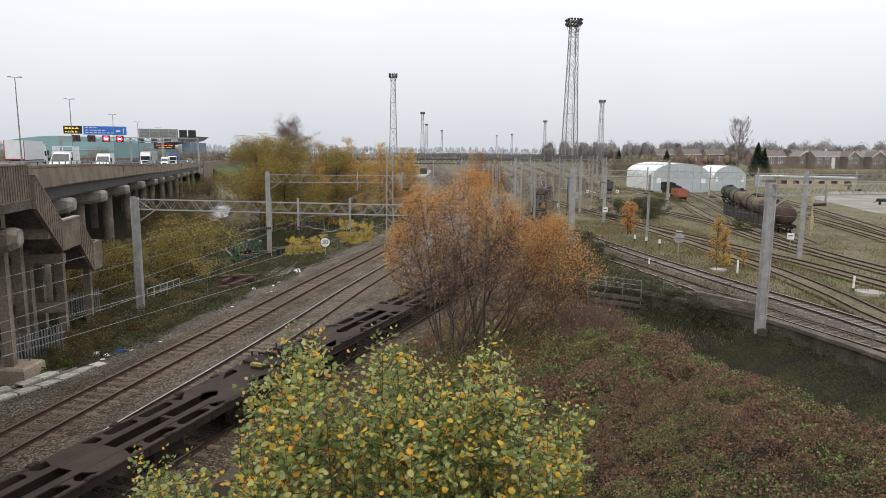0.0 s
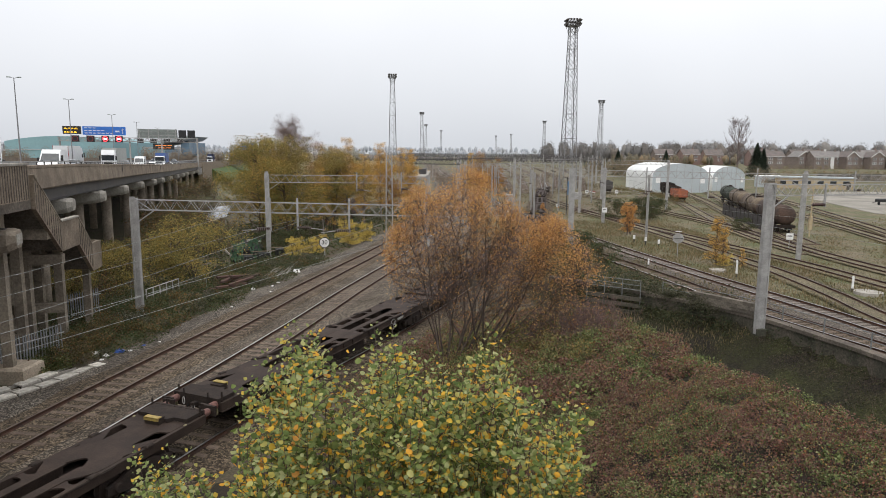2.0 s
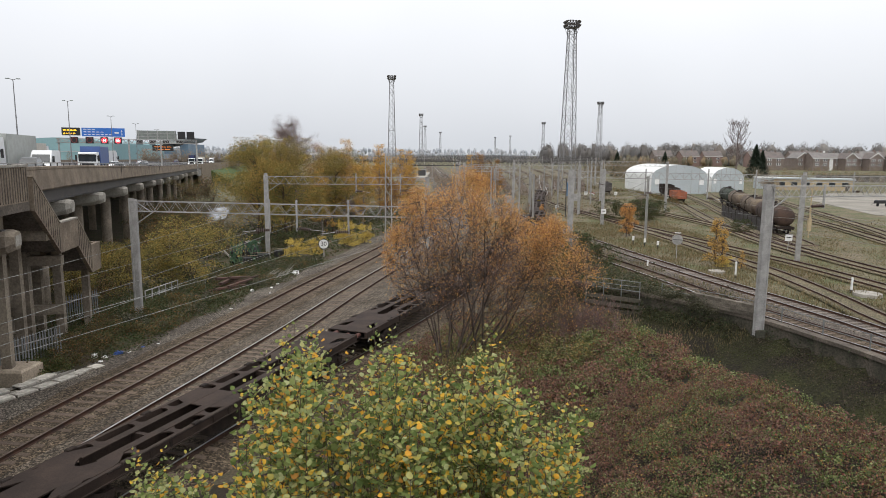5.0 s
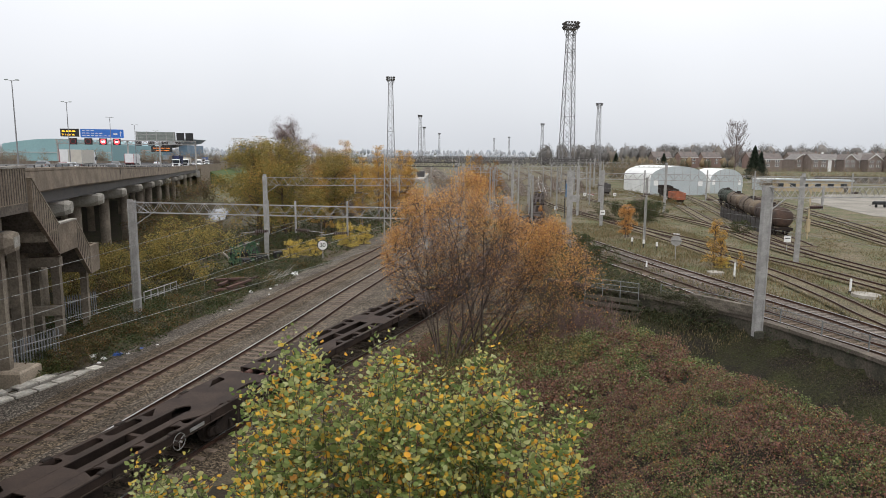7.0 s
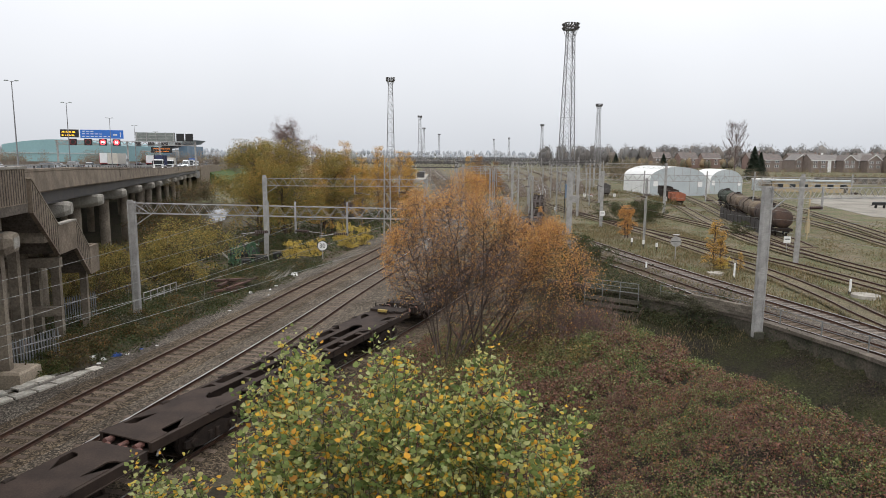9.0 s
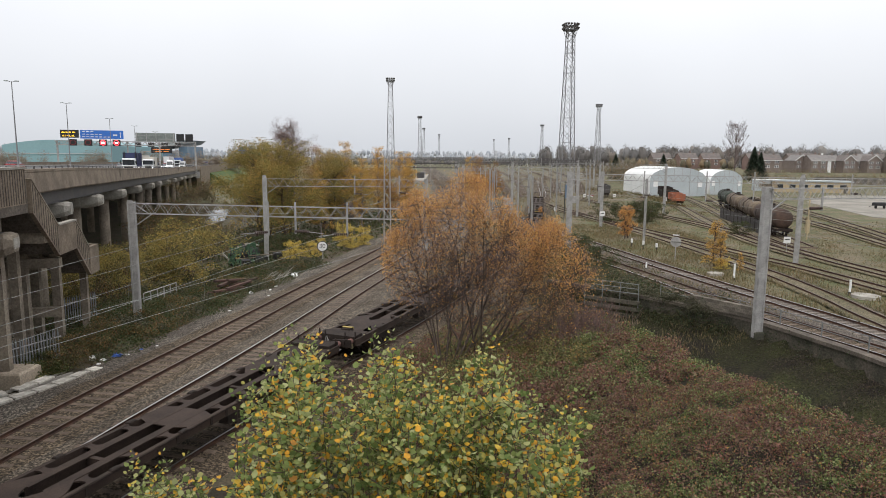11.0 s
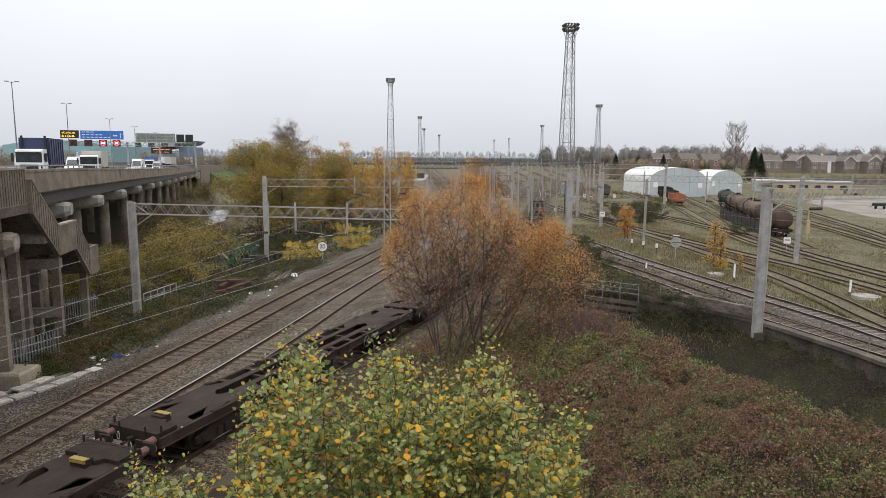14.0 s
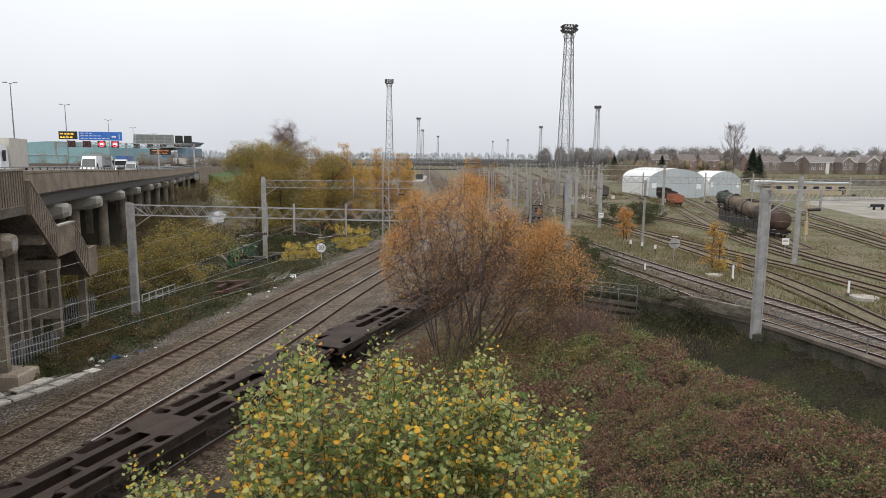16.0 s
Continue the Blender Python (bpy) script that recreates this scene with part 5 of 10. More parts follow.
def tree(name, label, category, h, w, leaf, n_leaf, size, seed, bark=M_BARK, bole=0.25, limbs=9, forks=7, stems=1, twigs=1.0, sag=0.0, pointed=0.0, clump=0.062, group="", slim=0.7):
    """A tree of height h and crown width w: stems, limbs, twigs and a broken crown of small leaves round the twig ends."""
    rng = np.random.default_rng(seed)
    rnd = random.Random(seed)
    root = thing(name, label, category, group)
    wood, tips = Geo(), []
    r0 = 0.012 * h + 0.02
    for s in range(stems):
        lean = rng.normal(0, 0.05 if stems == 1 else 0.22, 2) * h
        p0 = Vector((rng.normal(0, 0.03) * w * (stems > 1), rng.normal(0, 0.03) * w * (stems > 1), -0.25))
        ax = [p0.lerp(Vector((lean[0], lean[1], h * 0.93)), t) + Vector((rng.normal(0, 0.012) * h * (t > 0), rng.normal(0, 0.012) * h * (t > 0), 0)) for t in (0, 0.2, 0.4, 0.6, 0.8, 1.0)]
        sticks(wood, ax, r0 / math.sqrt(stems), 0.012, 7)
        tips.append(ax[-1])
        for k in range(max(3, limbs // stems)):
            t = bole + (1 - bole) * (k + rnd.random()) / max(3, limbs // stems) * 0.92
            i = min(4, int(t * 5))
            a = ax[i].lerp(ax[i + 1], t * 5 - i)
            ang = rnd.uniform(0, 6.283)
            q = (t - bole) / (1 - bole)
            reach = w / 2 * (math.sin(math.pi * min(1, 0.25 + 0.75 * q)) ** 0.6 * (1 - pointed) + pointed * (1 - q)) * rnd.uniform(0.65, 1.1)
            rise = h * rnd.uniform(0.06, 0.2) * (1 - sag * 1.5)
            b = a + Vector((math.cos(ang) * reach, math.sin(ang) * reach, rise))
            mid = a.lerp(b, 0.5) + Vector((rnd.gauss(0, 0.04) * reach, rnd.gauss(0, 0.04) * reach, rise * 0.25))
            sticks(wood, [a, mid, b], r0 * 0.38 / math.sqrt(stems), 0.010, 5)
            tips.append(b)
            for f in range(forks):
                u = rnd.uniform(0.35, 1.0)
                c = a.lerp(mid, u * 2) if u < 0.5 else mid.lerp(b, u * 2 - 1)
                d = Vector((rnd.gauss(0, 1), rnd.gauss(0, 1), rnd.gauss(0.5 - sag, 0.6))).normalized() * w * rnd.uniform(0.09, 0.24)
                sticks(wood, [c, c + d * 0.5 + Vector((0, 0, 0.03 * w)), c + d], 0.014 * twigs, 0.006 * twigs, 3)
                tips.append(c + d)
    part("trunk", wood, bark, root, smooth=True)
    T = np.array([tuple(p) for p in tips])
    if n_leaf:
        weight = rng.uniform(0.2, 1.0, len(T)) ** 1.5
        pick = rng.choice(len(T), n_leaf, p=weight / weight.sum())
        c = T[pick] + np.clip(rng.normal(0, 0.9, (n_leaf, 3)), -1.35, 1.35) * clump * w * np.array([1, 1, 0.8])
        c[:, 2] = np.maximum(c[:, 2], 0.25 + 0.15 * rng.random(n_leaf))
        u, v = leaf_axes(n_leaf, size, size * slim, rng, 0.35)
        quads("crown", c, u, v, leaf, root, shape="quad")
    return root


def plant(proto, x, y, s=1.0, turn=0.0, sz=None, sink=0.0):
    return copy_thing(proto, pose(x, y, ground_z(x, y) - sink, 0, 0, turn) @ Matrix.Diagonal((s, s, sz or s, 1)))


def settle_first(proto, x, y, s=1.0, turn=0.0):
    proto.matrix_basis = pose(x, y, ground_z(x, y), 0, 0, turn) @ Matrix.Scale(s, 4)
    return proto


def blades(name, c, u, v, material, parent, label):
    """Broad rounded leaves: twelve-cornered, folded along the rib, with a drooping tip."""
    w = np.cross(u, v)
    w /= np.linalg.norm(w, axis=1)[:, None] + 1e-9
    k = np.linalg.norm(v, axis=1)[:, None]
    at = lambda a, b, lift: c + u * a + v * b + w * k * lift
    cs = [at(-1, 0, 0), at(-0.74, 0.6, 0.12), at(-0.3, 0.97, 0.22), at(0.2, 0.95, 0.2), at(0.66, 0.55, 0.02), at(1, 0, -0.3),
          at(0.66, -0.55, 0.02), at(0.2, -0.95, 0.2), at(-0.3, -0.97, 0.22), at(-0.74, -0.6, 0.12)]
    n = len(c)
    pts = np.stack(cs, 1).reshape(-1, 3)
    faces = np.array(((0, 5, 4, 3, 2, 1), (0, 9, 8, 7, 6, 5)))
    idx = (np.arange(n)[:, None, None] * 10 + faces[None]).reshape(-1)
    me = bpy.data.meshes.new(name)
    me.vertices.add(len(pts))
    me.vertices.foreach_set("co", pts.ravel())
    me.loops.add(n * 12)
    me.loops.foreach_set("vertex_index", idx.astype(np.int32))
    me.polygons.add(n * 2)
    me.polygons.foreach_set("loop_start", np.arange(n * 2, dtype=np.int32) * 6)
    me.materials.append(material)
    me.update(calc_edges=True)
    ob = new(name, me)
    ob.parent = parent
    return tagged(ob, label)


def build_sallow():
    """The green and yellow willow bush in front of the bridge: leaning shoots with side twigs and broad rounded leaves."""
    rng = np.random.default_rng(5)
    z0 = ground_z(-0.4, 4.6)
    off = Vector((-0.4, 4.6, z0))
    root = thing("sallow_bush", "sallow bush with green and yellow leaves on upright shoots", "bush", m=pose(*off))
    edge_x = [-2.45, -2.28, -2.07, -1.92, -1.81, -1.58, -1.52, -1.38, -1.1, -0.9, -0.72, -0.49, -0.16, 0.1, 0.38, 0.52, 0.86, 1.0, 1.1, 1.14]
    edge_z = [7.5, 7.86, 7.8, 7.84, 7.5, 7.5, 8.05, 8.44, 8.78, 8.73, 8.48, 8.76, 8.68, 8.48, 8.78, 8.55, 8.15, 8.31, 8.26, 7.9]
    wood = Geo()
    C, A, S = [], [], []

    def leaf(p, side, size):
        side = side.normalized()
        C.append(tuple(p + side * (0.012 + size * 0.036) - off))
        A.append(tuple(side))
        S.append(size)

    leaders = [-2.3, -2.06, -1.9, -1.5, -1.4, -1.3, -1.14, -1.07, -0.92, -0.86, -0.64, -0.48, -0.36, -0.2, -0.06, 0.28, 0.36, 0.42, 0.5, 0.72, 0.94, 1.02, 1.08]
    for k in range(230):
        first = k < len(leaders)
        x = leaders[k] + rng.normal(0, 0.015) if first else rng.uniform(-2.42, 1.1)
        d = rng.uniform(4.35, 4.95) if first else rng.uniform(3.8, 5.5)
        top = float(np.interp(x, edge_x, edge_z)) - (0.0 if first else 0.05 + rng.exponential(0.3))
        X, Z = x * d / 4.6, 10 - (10 - top) * d / 4.6 - max(0, 4.4 - d) * 0.4
        tip = Vector((X, d, Z))
        foot = Vector((-0.4 + 0.45 * (X + 0.4) + rng.normal(0, 0.12), 4.6 + 0.4 * (d - 4.6) + rng.normal(0, 0.12), z0 - 0.1))
        bow = Vector((rng.normal(0, 0.3), rng.normal(0, 0.25), 0))
        pts = [foot.lerp(tip, t) + bow * math.sin(math.pi * t) + Vector(rng.normal(0, 0.012, 3)) * (0 < t < 1) for t in (0, 0.2, 0.4, 0.55, 0.7, 0.85, 1.0)]
        sticks(wood, [p - off for p in pts], 0.006, 0.0015, 5)
        length = (tip - foot).length

        def on(t):
            t = max(0.0, min(1.0, t)) * 6
            i = min(5, int(t))
            return pts[i].lerp(pts[i + 1], t - i)
        reach = min(0.8, 1.9 / length)
        n = int(rng.uniform(40, 52))
        for j in range(n):
            q = j / n
            t = 1 - q ** 1.15 * reach
            ang = j * 2.4 + rng.normal(0, 0.4)
            lift = 0.9 - 1.3 * min(1, q * 6) if q < 0.16 else rng.normal(0.0, 0.3)
            leaf(on(t), Vector((math.cos(ang), math.sin(ang), lift)), rng.uniform(0.45, 0.75) if q < 0.12 else rng.uniform(0.62, 1.32))
        for j in range(int(rng.uniform(11, 16))):
            t = 1 - (0.08 + 0.92 * rng.random()) * reach
            a = on(t)
            ang = rng.uniform(0, 6.283)
            tw = Vector((math.cos(ang), math.sin(ang), rng.uniform(0.3, 1.1))).normalized() * rng.uniform(0.12, 0.34) * (0.5 + (1 - t) * 1.6)
            b = a + tw
            sticks(wood, [a - off, a.lerp(b, 0.5) - off + Vector((0, 0, -0.01)), b - off], 0.003, 0.0014, 4)
            m = int(4 + tw.length * 30)
            for i in range(m):
                an = i * 2.4 + rng.normal(0, 0.4)
                leaf(a.lerp(b, (i + 1) / m), Vector((math.cos(an), math.sin(an), rng.normal(0.1, 0.35))) + tw.normalized() * 0.4, rng.uniform(0.55, 1.1))
    part("shoot_mass", wood, M_BARK, root, "thin brown shoots", smooth=True)
    C, A, S = np.array(C), np.array(A), np.array(S)[:, None]
    n = len(C)
    ref = rng.normal(0, 0.55, (n, 3)) + np.array([0, -0.3, 1.0])
    v = np.cross(A, ref)
    v /= np.linalg.norm(v, axis=1)[:, None]
    blades("crown", C, A * 0.0242 * S, v * 0.0196 * S, L_SALLOW, root, "rounded green and yellow leaves")


def build_thicket():
    """The birch thicket with orange leaves beside the wagons' track: stems fan out low and branch upward again and again."""
    rng = np.random.default_rng(11)
    bx, by = 0.6, 26.0
    zb = ground_z(bx, by)
    off = Vector((bx, by, zb))
    root = thing("birch_thicket", "bushy birch with orange leaves and purple-brown twigs", "bush", m=pose(bx, by, zb))
    ex = [-2.1, -1.7, -0.7, 1.0, 2.25, 3.2, 3.8, 4.3, 5.0, 6.0, 6.6]
    ez = [6.5, 7.7, 9.1, 9.35, 8.6, 7.5, 6.9, 7.65, 7.1, 5.9, 4.4]
    roof = lambda x: float(np.interp(x, ex, ez))
    wood, thin = Geo(), Geo()
    tips, fine_c, fine_u = [], [], []

    def hold(p):
        """Keeps a point under the crown's outline and over the ground."""
        p.x = max(-2.15 + 0.1 * rng.random(), min(6.6, p.x))
        p.z = max(min(p.z, roof(p.x) - 0.12 * rng.random()), ground_z(p.x, p.y) + 0.3)
        return p

    for k in range(24):
        x = -1.9 + 8.2 * (k + rng.random()) / 24
        fx = (0.35, 0.75, 1.5, 0.2)[k % 4] + 0.12 * (x - 1) + rng.normal(0, 0.12)
        fy = by + rng.normal(0, 0.45)
        foot = Vector((fx, fy, ground_z(fx, fy) - 0.15))
        end = Vector((x, by + rng.normal(0, 1.2), roof(x) * rng.uniform(0.86, 0.99)))
        if k % 3 == 2:
            end.z = foot.z + (end.z - foot.z) * rng.uniform(0.45, 0.75)
        bend = foot + Vector(((x - fx) * (0.3 if x < 1 else 0.5), (end.y - fy) * 0.6, (end.z - foot.z) * 0.45))
        stem = []
        for i in range(9):
            t = i / 8
            p = foot * (1 - t) ** 2 + bend * 2 * t * (1 - t) + end * t * t
            stem.append(p + Vector(rng.normal(0, 0.05, 3)) * (0 < i < 8))
        sticks(wood, [p - off for p in stem], rng.uniform(0.035, 0.062), 0.008, 6)
        L = (end - foot).length
        for j in range(22):
            t = 0.42 + 0.58 * ((j + rng.random()) / 22) ** 0.8
            i = min(7, int(t * 8))
            a = stem[i].lerp(stem[i + 1], t * 8 - i)
            along = (stem[i + 1] - stem[i]).normalized()
            out = Vector(rng.normal(0, 1, 3))
            out = (out - along * out.dot(along)).normalized()
            d = (along * 0.7 + out * rng.uniform(0.6, 1.3) + Vector((0, 0, 0.2))).normalized()
            ln = rng.uniform(0.45, 0.8) + (1 - t) * L * rng.uniform(0.05, 0.2)
            b = hold(a + d * ln)
            m = a.lerp(b, 0.5) + out * ln * 0.07 + Vector((0, 0, -0.03))
            sticks(wood, [a - off, m - off, b - off], 0.014, 0.005, 4)
            for f in range(7):
                u = 0.15 + 0.85 * (f + rng.random()) / 7
                p = a.lerp(m, u * 2) if u < 0.5 else m.lerp(b, u * 2 - 1)
                g = (d + Vector(rng.normal(0, 0.75, 3)) + Vector((0, 0, 0.15))).normalized() * rng.uniform(0.22, 0.6)
                e = hold(p + g)
                sticks(thin, [p - off, p.lerp(e, 0.55) - off + Vector((0, 0, -0.015)), e - off], 0.0065, 0.003, 3)
                tips.append((*(e - off), roof(e.x) - e.z, e.x))
                for _ in range(7):
                    q = p.lerp(e, rng.uniform(0.25, 1.0))
                    tw = (g.normalized() + Vector(rng.normal(0, 0.55, 3)) + Vector((0, 0, 0.2))).normalized() * rng.uniform(0.07, 0.2)
                    fine_c.append(tuple(q + tw - off))
                    fine_u.append(tuple(tw))
    part("trunk", wood, M_DARKBARK, root, "many thin dark stems", smooth=True)
    part("branch_mass", thin, M_DARKBARK, root, "dark upright branches")
    fc, fu = np.array(fine_c), np.array(fine_u)
    fv = np.cross(fu, rng.normal(0, 1, fu.shape))
    fv = fv / np.linalg.norm(fv, axis=1)[:, None] * 0.0042
    quads("twig_spray", fc, fu, fv, L_DARKTWIG, root, "fine purple-brown twigs", shape="quad")
    T = np.array(tips)
    # leaves stay on the upper shoots and on one side; the rest is nearly bare
    share = np.interp(T[:, 4], [-2, 1.6, 2.4, 3.4, 4.0, 5.0, 5.6, 6.6], [1.0, 1.0, 0.55, 0.5, 1.0, 0.9, 0.35, 0.25])
    keep = (np.exp(-np.clip(T[:, 3] - 0.5, 0, 9) / 0.95) * share + 0.07) * rng.uniform(0.05, 1.0, len(T)) ** 0.8
    n = 42000
    pick = rng.choice(len(T), n, p=keep / keep.sum())
    c = T[pick, :3] + rng.normal(0, 0.16, (n, 3))
    u, v = leaf_axes(n, 0.052, 0.042, rng, 0.2)
    quads("crown", c, u, v, L_ORANGE, root, "sparse orange autumn leaves", shape="quad")
    # a lower tangle of bare purple-brown shoots on its bank side
    sx, sy = 5.6, 25.2
    so = Vector((sx, sy, ground_z(sx, sy)))
    bush = thing("bare_shrub", "tangle of bare purple-brown shoots beside the birch", "shrub", m=pose(*so))
    shoots, sc, su = Geo(), [], []
    for k in range(260):
        x, y = sx + rng.normal(0, 0.75), sy + rng.normal(0, 0.9)
        p = Vector((x, y, ground_z(x, y) - 0.05))
        q = p + Vector((rng.normal(0, 0.28), rng.normal(0, 0.28), rng.uniform(0.5, 1.55)))
        m = p.lerp(q, 0.5) + Vector(rng.normal(0, 0.05, 3))
        sticks(shoots, [p - so, m - so, q - so], 0.008, 0.003, 3)
        for _ in range(16):
            b = p.lerp(q, rng.uniform(0.25, 1.0))
            tw = Vector((rng.normal(0, 0.5), rng.normal(0, 0.5), rng.uniform(0.3, 1.0))).normalized() * rng.uniform(0.08, 0.22)
            sc.append(tuple(b + tw - so))
            su.append(tuple(tw))
    part("shoot_mass", shoots, M_TWIGBARK, bush)
    su = np.array(su)
    sv = np.cross(su, rng.normal(0, 1, su.shape))
    quads("twig_spray", np.array(sc), su, sv / np.linalg.norm(sv, axis=1)[:, None] * 0.005, L_PURPLE, bush, "fine purple twigs", shape="quad")


def scatter(name, label, region, n, size, leaf, seed, up=0.25, flat=0.5, mask=None, kind="stuff", deep=0.0, slim=0.7):
    """Loose undergrowth of many leaves over the ground: region x0, x1, y0, y1."""
    rng = np.random.default_rng(seed)
    x0, x1, y0, y1 = region
    x, y = rng.uniform(x0, x1, n), rng.uniform(y0, y1, n)
    if mask is not None:
        ok = mask(x, y)
        x, y = x[ok], y[ok]
    m = len(x)
    lump = np.array([noise.noise((a * 0.9, b * 0.9, seed)) + 0.5 * noise.noise((a * 2.3, b * 2.3, seed + 5)) for a, b in zip(x, y)])
    z = height(x, y) + np.abs(rng.normal(0, 1, m)) * up * (0.5 + np.clip(lump + 0.3, 0, 1.2)) + np.clip(lump, 0, 1) * up * 1.4 - deep
    u, v = leaf_axes(m, size, size * slim, rng, flat)
    return tagged(quads(name, np.stack([x, y, z], 1), u, v, leaf, shape="quad"), label, "undergrowth", kind=kind)


def grass(name, label, region, n, tall, leaf, seed, mask=None, wide=0.05):
    """Upright blades and dry stalks."""
    rng = np.random.default_rng(seed)
    x0, x1, y0, y1 = region
    x, y = rng.uniform(x0, x1, n), rng.uniform(y0, y1, n)
    dens = np.array([noise.noise((a * 0.35, b * 0.35, seed)) for a, b in zip(x, y)])
    ok = dens > rng.uniform(-0.55, 0.25, n)
    if mask is not None:
        ok &= mask(x, y)
    x, y = x[ok], y[ok]
    m = len(x)
    h = tall * rng.uniform(0.4, 1.2, m)
    a = rng.uniform(0, 6.283, m)
    u = np.stack([rng.normal(0, 0.25, m) * h, rng.normal(0, 0.25, m) * h, h], 1) / 2
    v = np.stack([np.cos(a), np.sin(a), np.zeros(m)], 1) * (wide * rng.uniform(0.6, 1.4, m))[:, None]
    c = np.stack([x, y, height(x, y) + 0.02], 1) + u * 0.9
    return tagged(quads(name, c, u, v, leaf, shape="quad"), label, "grass", kind="stuff")


def off_tracks(*lines, gap=1.9):
    """Keeps plants off the tracks."""
    P = np.concatenate([np.array([(p.x, p.y) for p in smooth_path(ln, 1.5)]) for ln in lines])

    def mask(x, y):
        out = np.ones(len(x), bool)
        for k in range(0, len(x), 4000):
            dx = x[k:k + 4000, None] - P[None, :, 0]
            dy = y[k:k + 4000, None] - P[None, :, 1]
            out[k:k + 4000] = (dx * dx + dy * dy).min(1) > gap * gap
        return out
    return mask


def build_plants():
    build_sallow()
    build_thicket()
    wx = lambda y: np.interp(y, [p[1] for p in WALL_LINE], [p[0] for p in WALL_LINE])
    xc = crest_x
    bank = lambda x, y: (x > t3_x(y) + 2.6) & (x < xc(y) + 0.9)

    def field(a, b, seed):
        return noise.noise((a, b, seed)) + 0.5 * noise.noise((a * 2.1, b * 2.1, seed + 3))

    def cover(name, label, region, n, size, leaf, seed, pick, deep, flat=0.3, slim=0.7, lift=0.0):
        """Leaves over the rounded humps of the bramble; pick chooses patches by the noise field."""
        rng = np.random.default_rng(seed)
        x, y = rng.uniform(region[0], region[1], n), rng.uniform(region[2], region[3], n)
        ok = bank(x, y)
        x, y = x[ok], y[ok]
        patch = np.array([field(p * 0.55, q * 0.55, 4) for p, q in zip(x, y)])
        ok = pick(patch + rng.normal(0, 0.3, len(x)))
        x, y = x[ok], y[ok]
        hump = np.array([0.28 * roughness(p, q) + abs(noise.noise((p * 0.8, q * 0.8, 11))) * 0.7 + abs(noise.noise((p * 2.1, q * 2.1, 12))) * 0.5 + noise.noise((p * 6, q * 6, 13)) * 0.07 for p, q in zip(x, y)])
        z = height(x, y) + 0.06 + hump + lift - np.minimum(rng.exponential(deep, len(x)), 0.2)
        u, v = leaf_axes(len(x), size, size * slim, rng, flat)
        return tagged(quads(name, np.stack([x, y, z], 1), u, v, leaf, shape="quad"), label, "undergrowth", kind="stuff")

    for region, n, k in (((-1, 9, 7, 17), 1.0, 1.0), ((-4, 9, 17, 40), 0.75, 1.55)):
        seed = int(region[3])
        cover("brambles", "purple-brown dying brambles covering the bank", region, int(165000 * n), 0.04 * k, L_BRAMBLE, seed, lambda p: p < 0.42, 0.06)
        cover("green_brambles", "patches of green bramble leaves on the bank", region, int(200000 * n), 0.039 * k, L_MOUND, seed + 1, lambda p: p > 0.14, 0.06, lift=0.01)
        cover("bramble_stems", "dry purple stems among the brambles", region, int(26000 * n), 0.16 * k, L_PURPLE, seed + 2, lambda p: p < 0.25, 0.08, flat=0.05, slim=0.04, lift=0.03)
        cover("red_leaves", "scattered red and orange bramble leaves", region, int(26000 * n), 0.045 * k, L_ACCENT, seed + 3, lambda p: np.abs(p - 0.1) < 0.12, 0.04, lift=0.03)
    rng = np.random.default_rng(77)
    for name, lab, leaf, count, r0, r1 in (("bramble_mounds", "low rounded mounds of green bramble on the bank", L_MOUND, 330, 0.14, 0.42), ("bramble_mounds", "low humps of purple-brown bramble on the bank", L_BRAMBLE, 420, 0.14, 0.45)):
        C, U, V = [], [], []
        while len(C) < count:
            mx, my = rng.uniform(-2, 8.3), 8 + 24 * rng.random() ** 1.4
            if not bank(np.array(mx), np.array(my)):
                continue
            r = rng.uniform(r0, r1) * (1 if my < 17 else 1.5)
            n = int(520 * r)
            q = rng.normal(0, 1, (n, 3))
            q /= np.linalg.norm(q, axis=1)[:, None]
            q[:, 2] = np.abs(q[:, 2])
            lie = ground_z(mx, my) + 0.28 * roughness(mx, my) + 0.12
            C.append(np.array([mx, my, lie]) + q * np.array([r, r, r * 0.95]) * rng.uniform(0.75, 1.1, n)[:, None])
            u, v = leaf_axes(n, 0.052 * (1 if my < 17 else 1.4), 0.038 * (1 if my < 17 else 1.4), rng, 0.4)
            U.append(u)
            V.append(v)
        tagged(quads(name, np.concatenate(C), np.concatenate(U), np.concatenate(V), leaf, shape="quad"), lab, "undergrowth", kind="stuff")
    spots = []
    for k in range(230):
        my = rng.uniform(29, 62)
        mx = float(np.interp(my, [p[1] for p in TA], [p[0] for p in TA])) - rng.uniform(3.9, 10.5)
        spots.append((mx, my, rng.uniform(0.3, 0.85), k % 3))
    spots += [(-18.75 + rng.normal(0, 0.3), 29.9 + rng.normal(0, 0.35), rng.uniform(0.3, 0.55), 3) for k in range(14)]
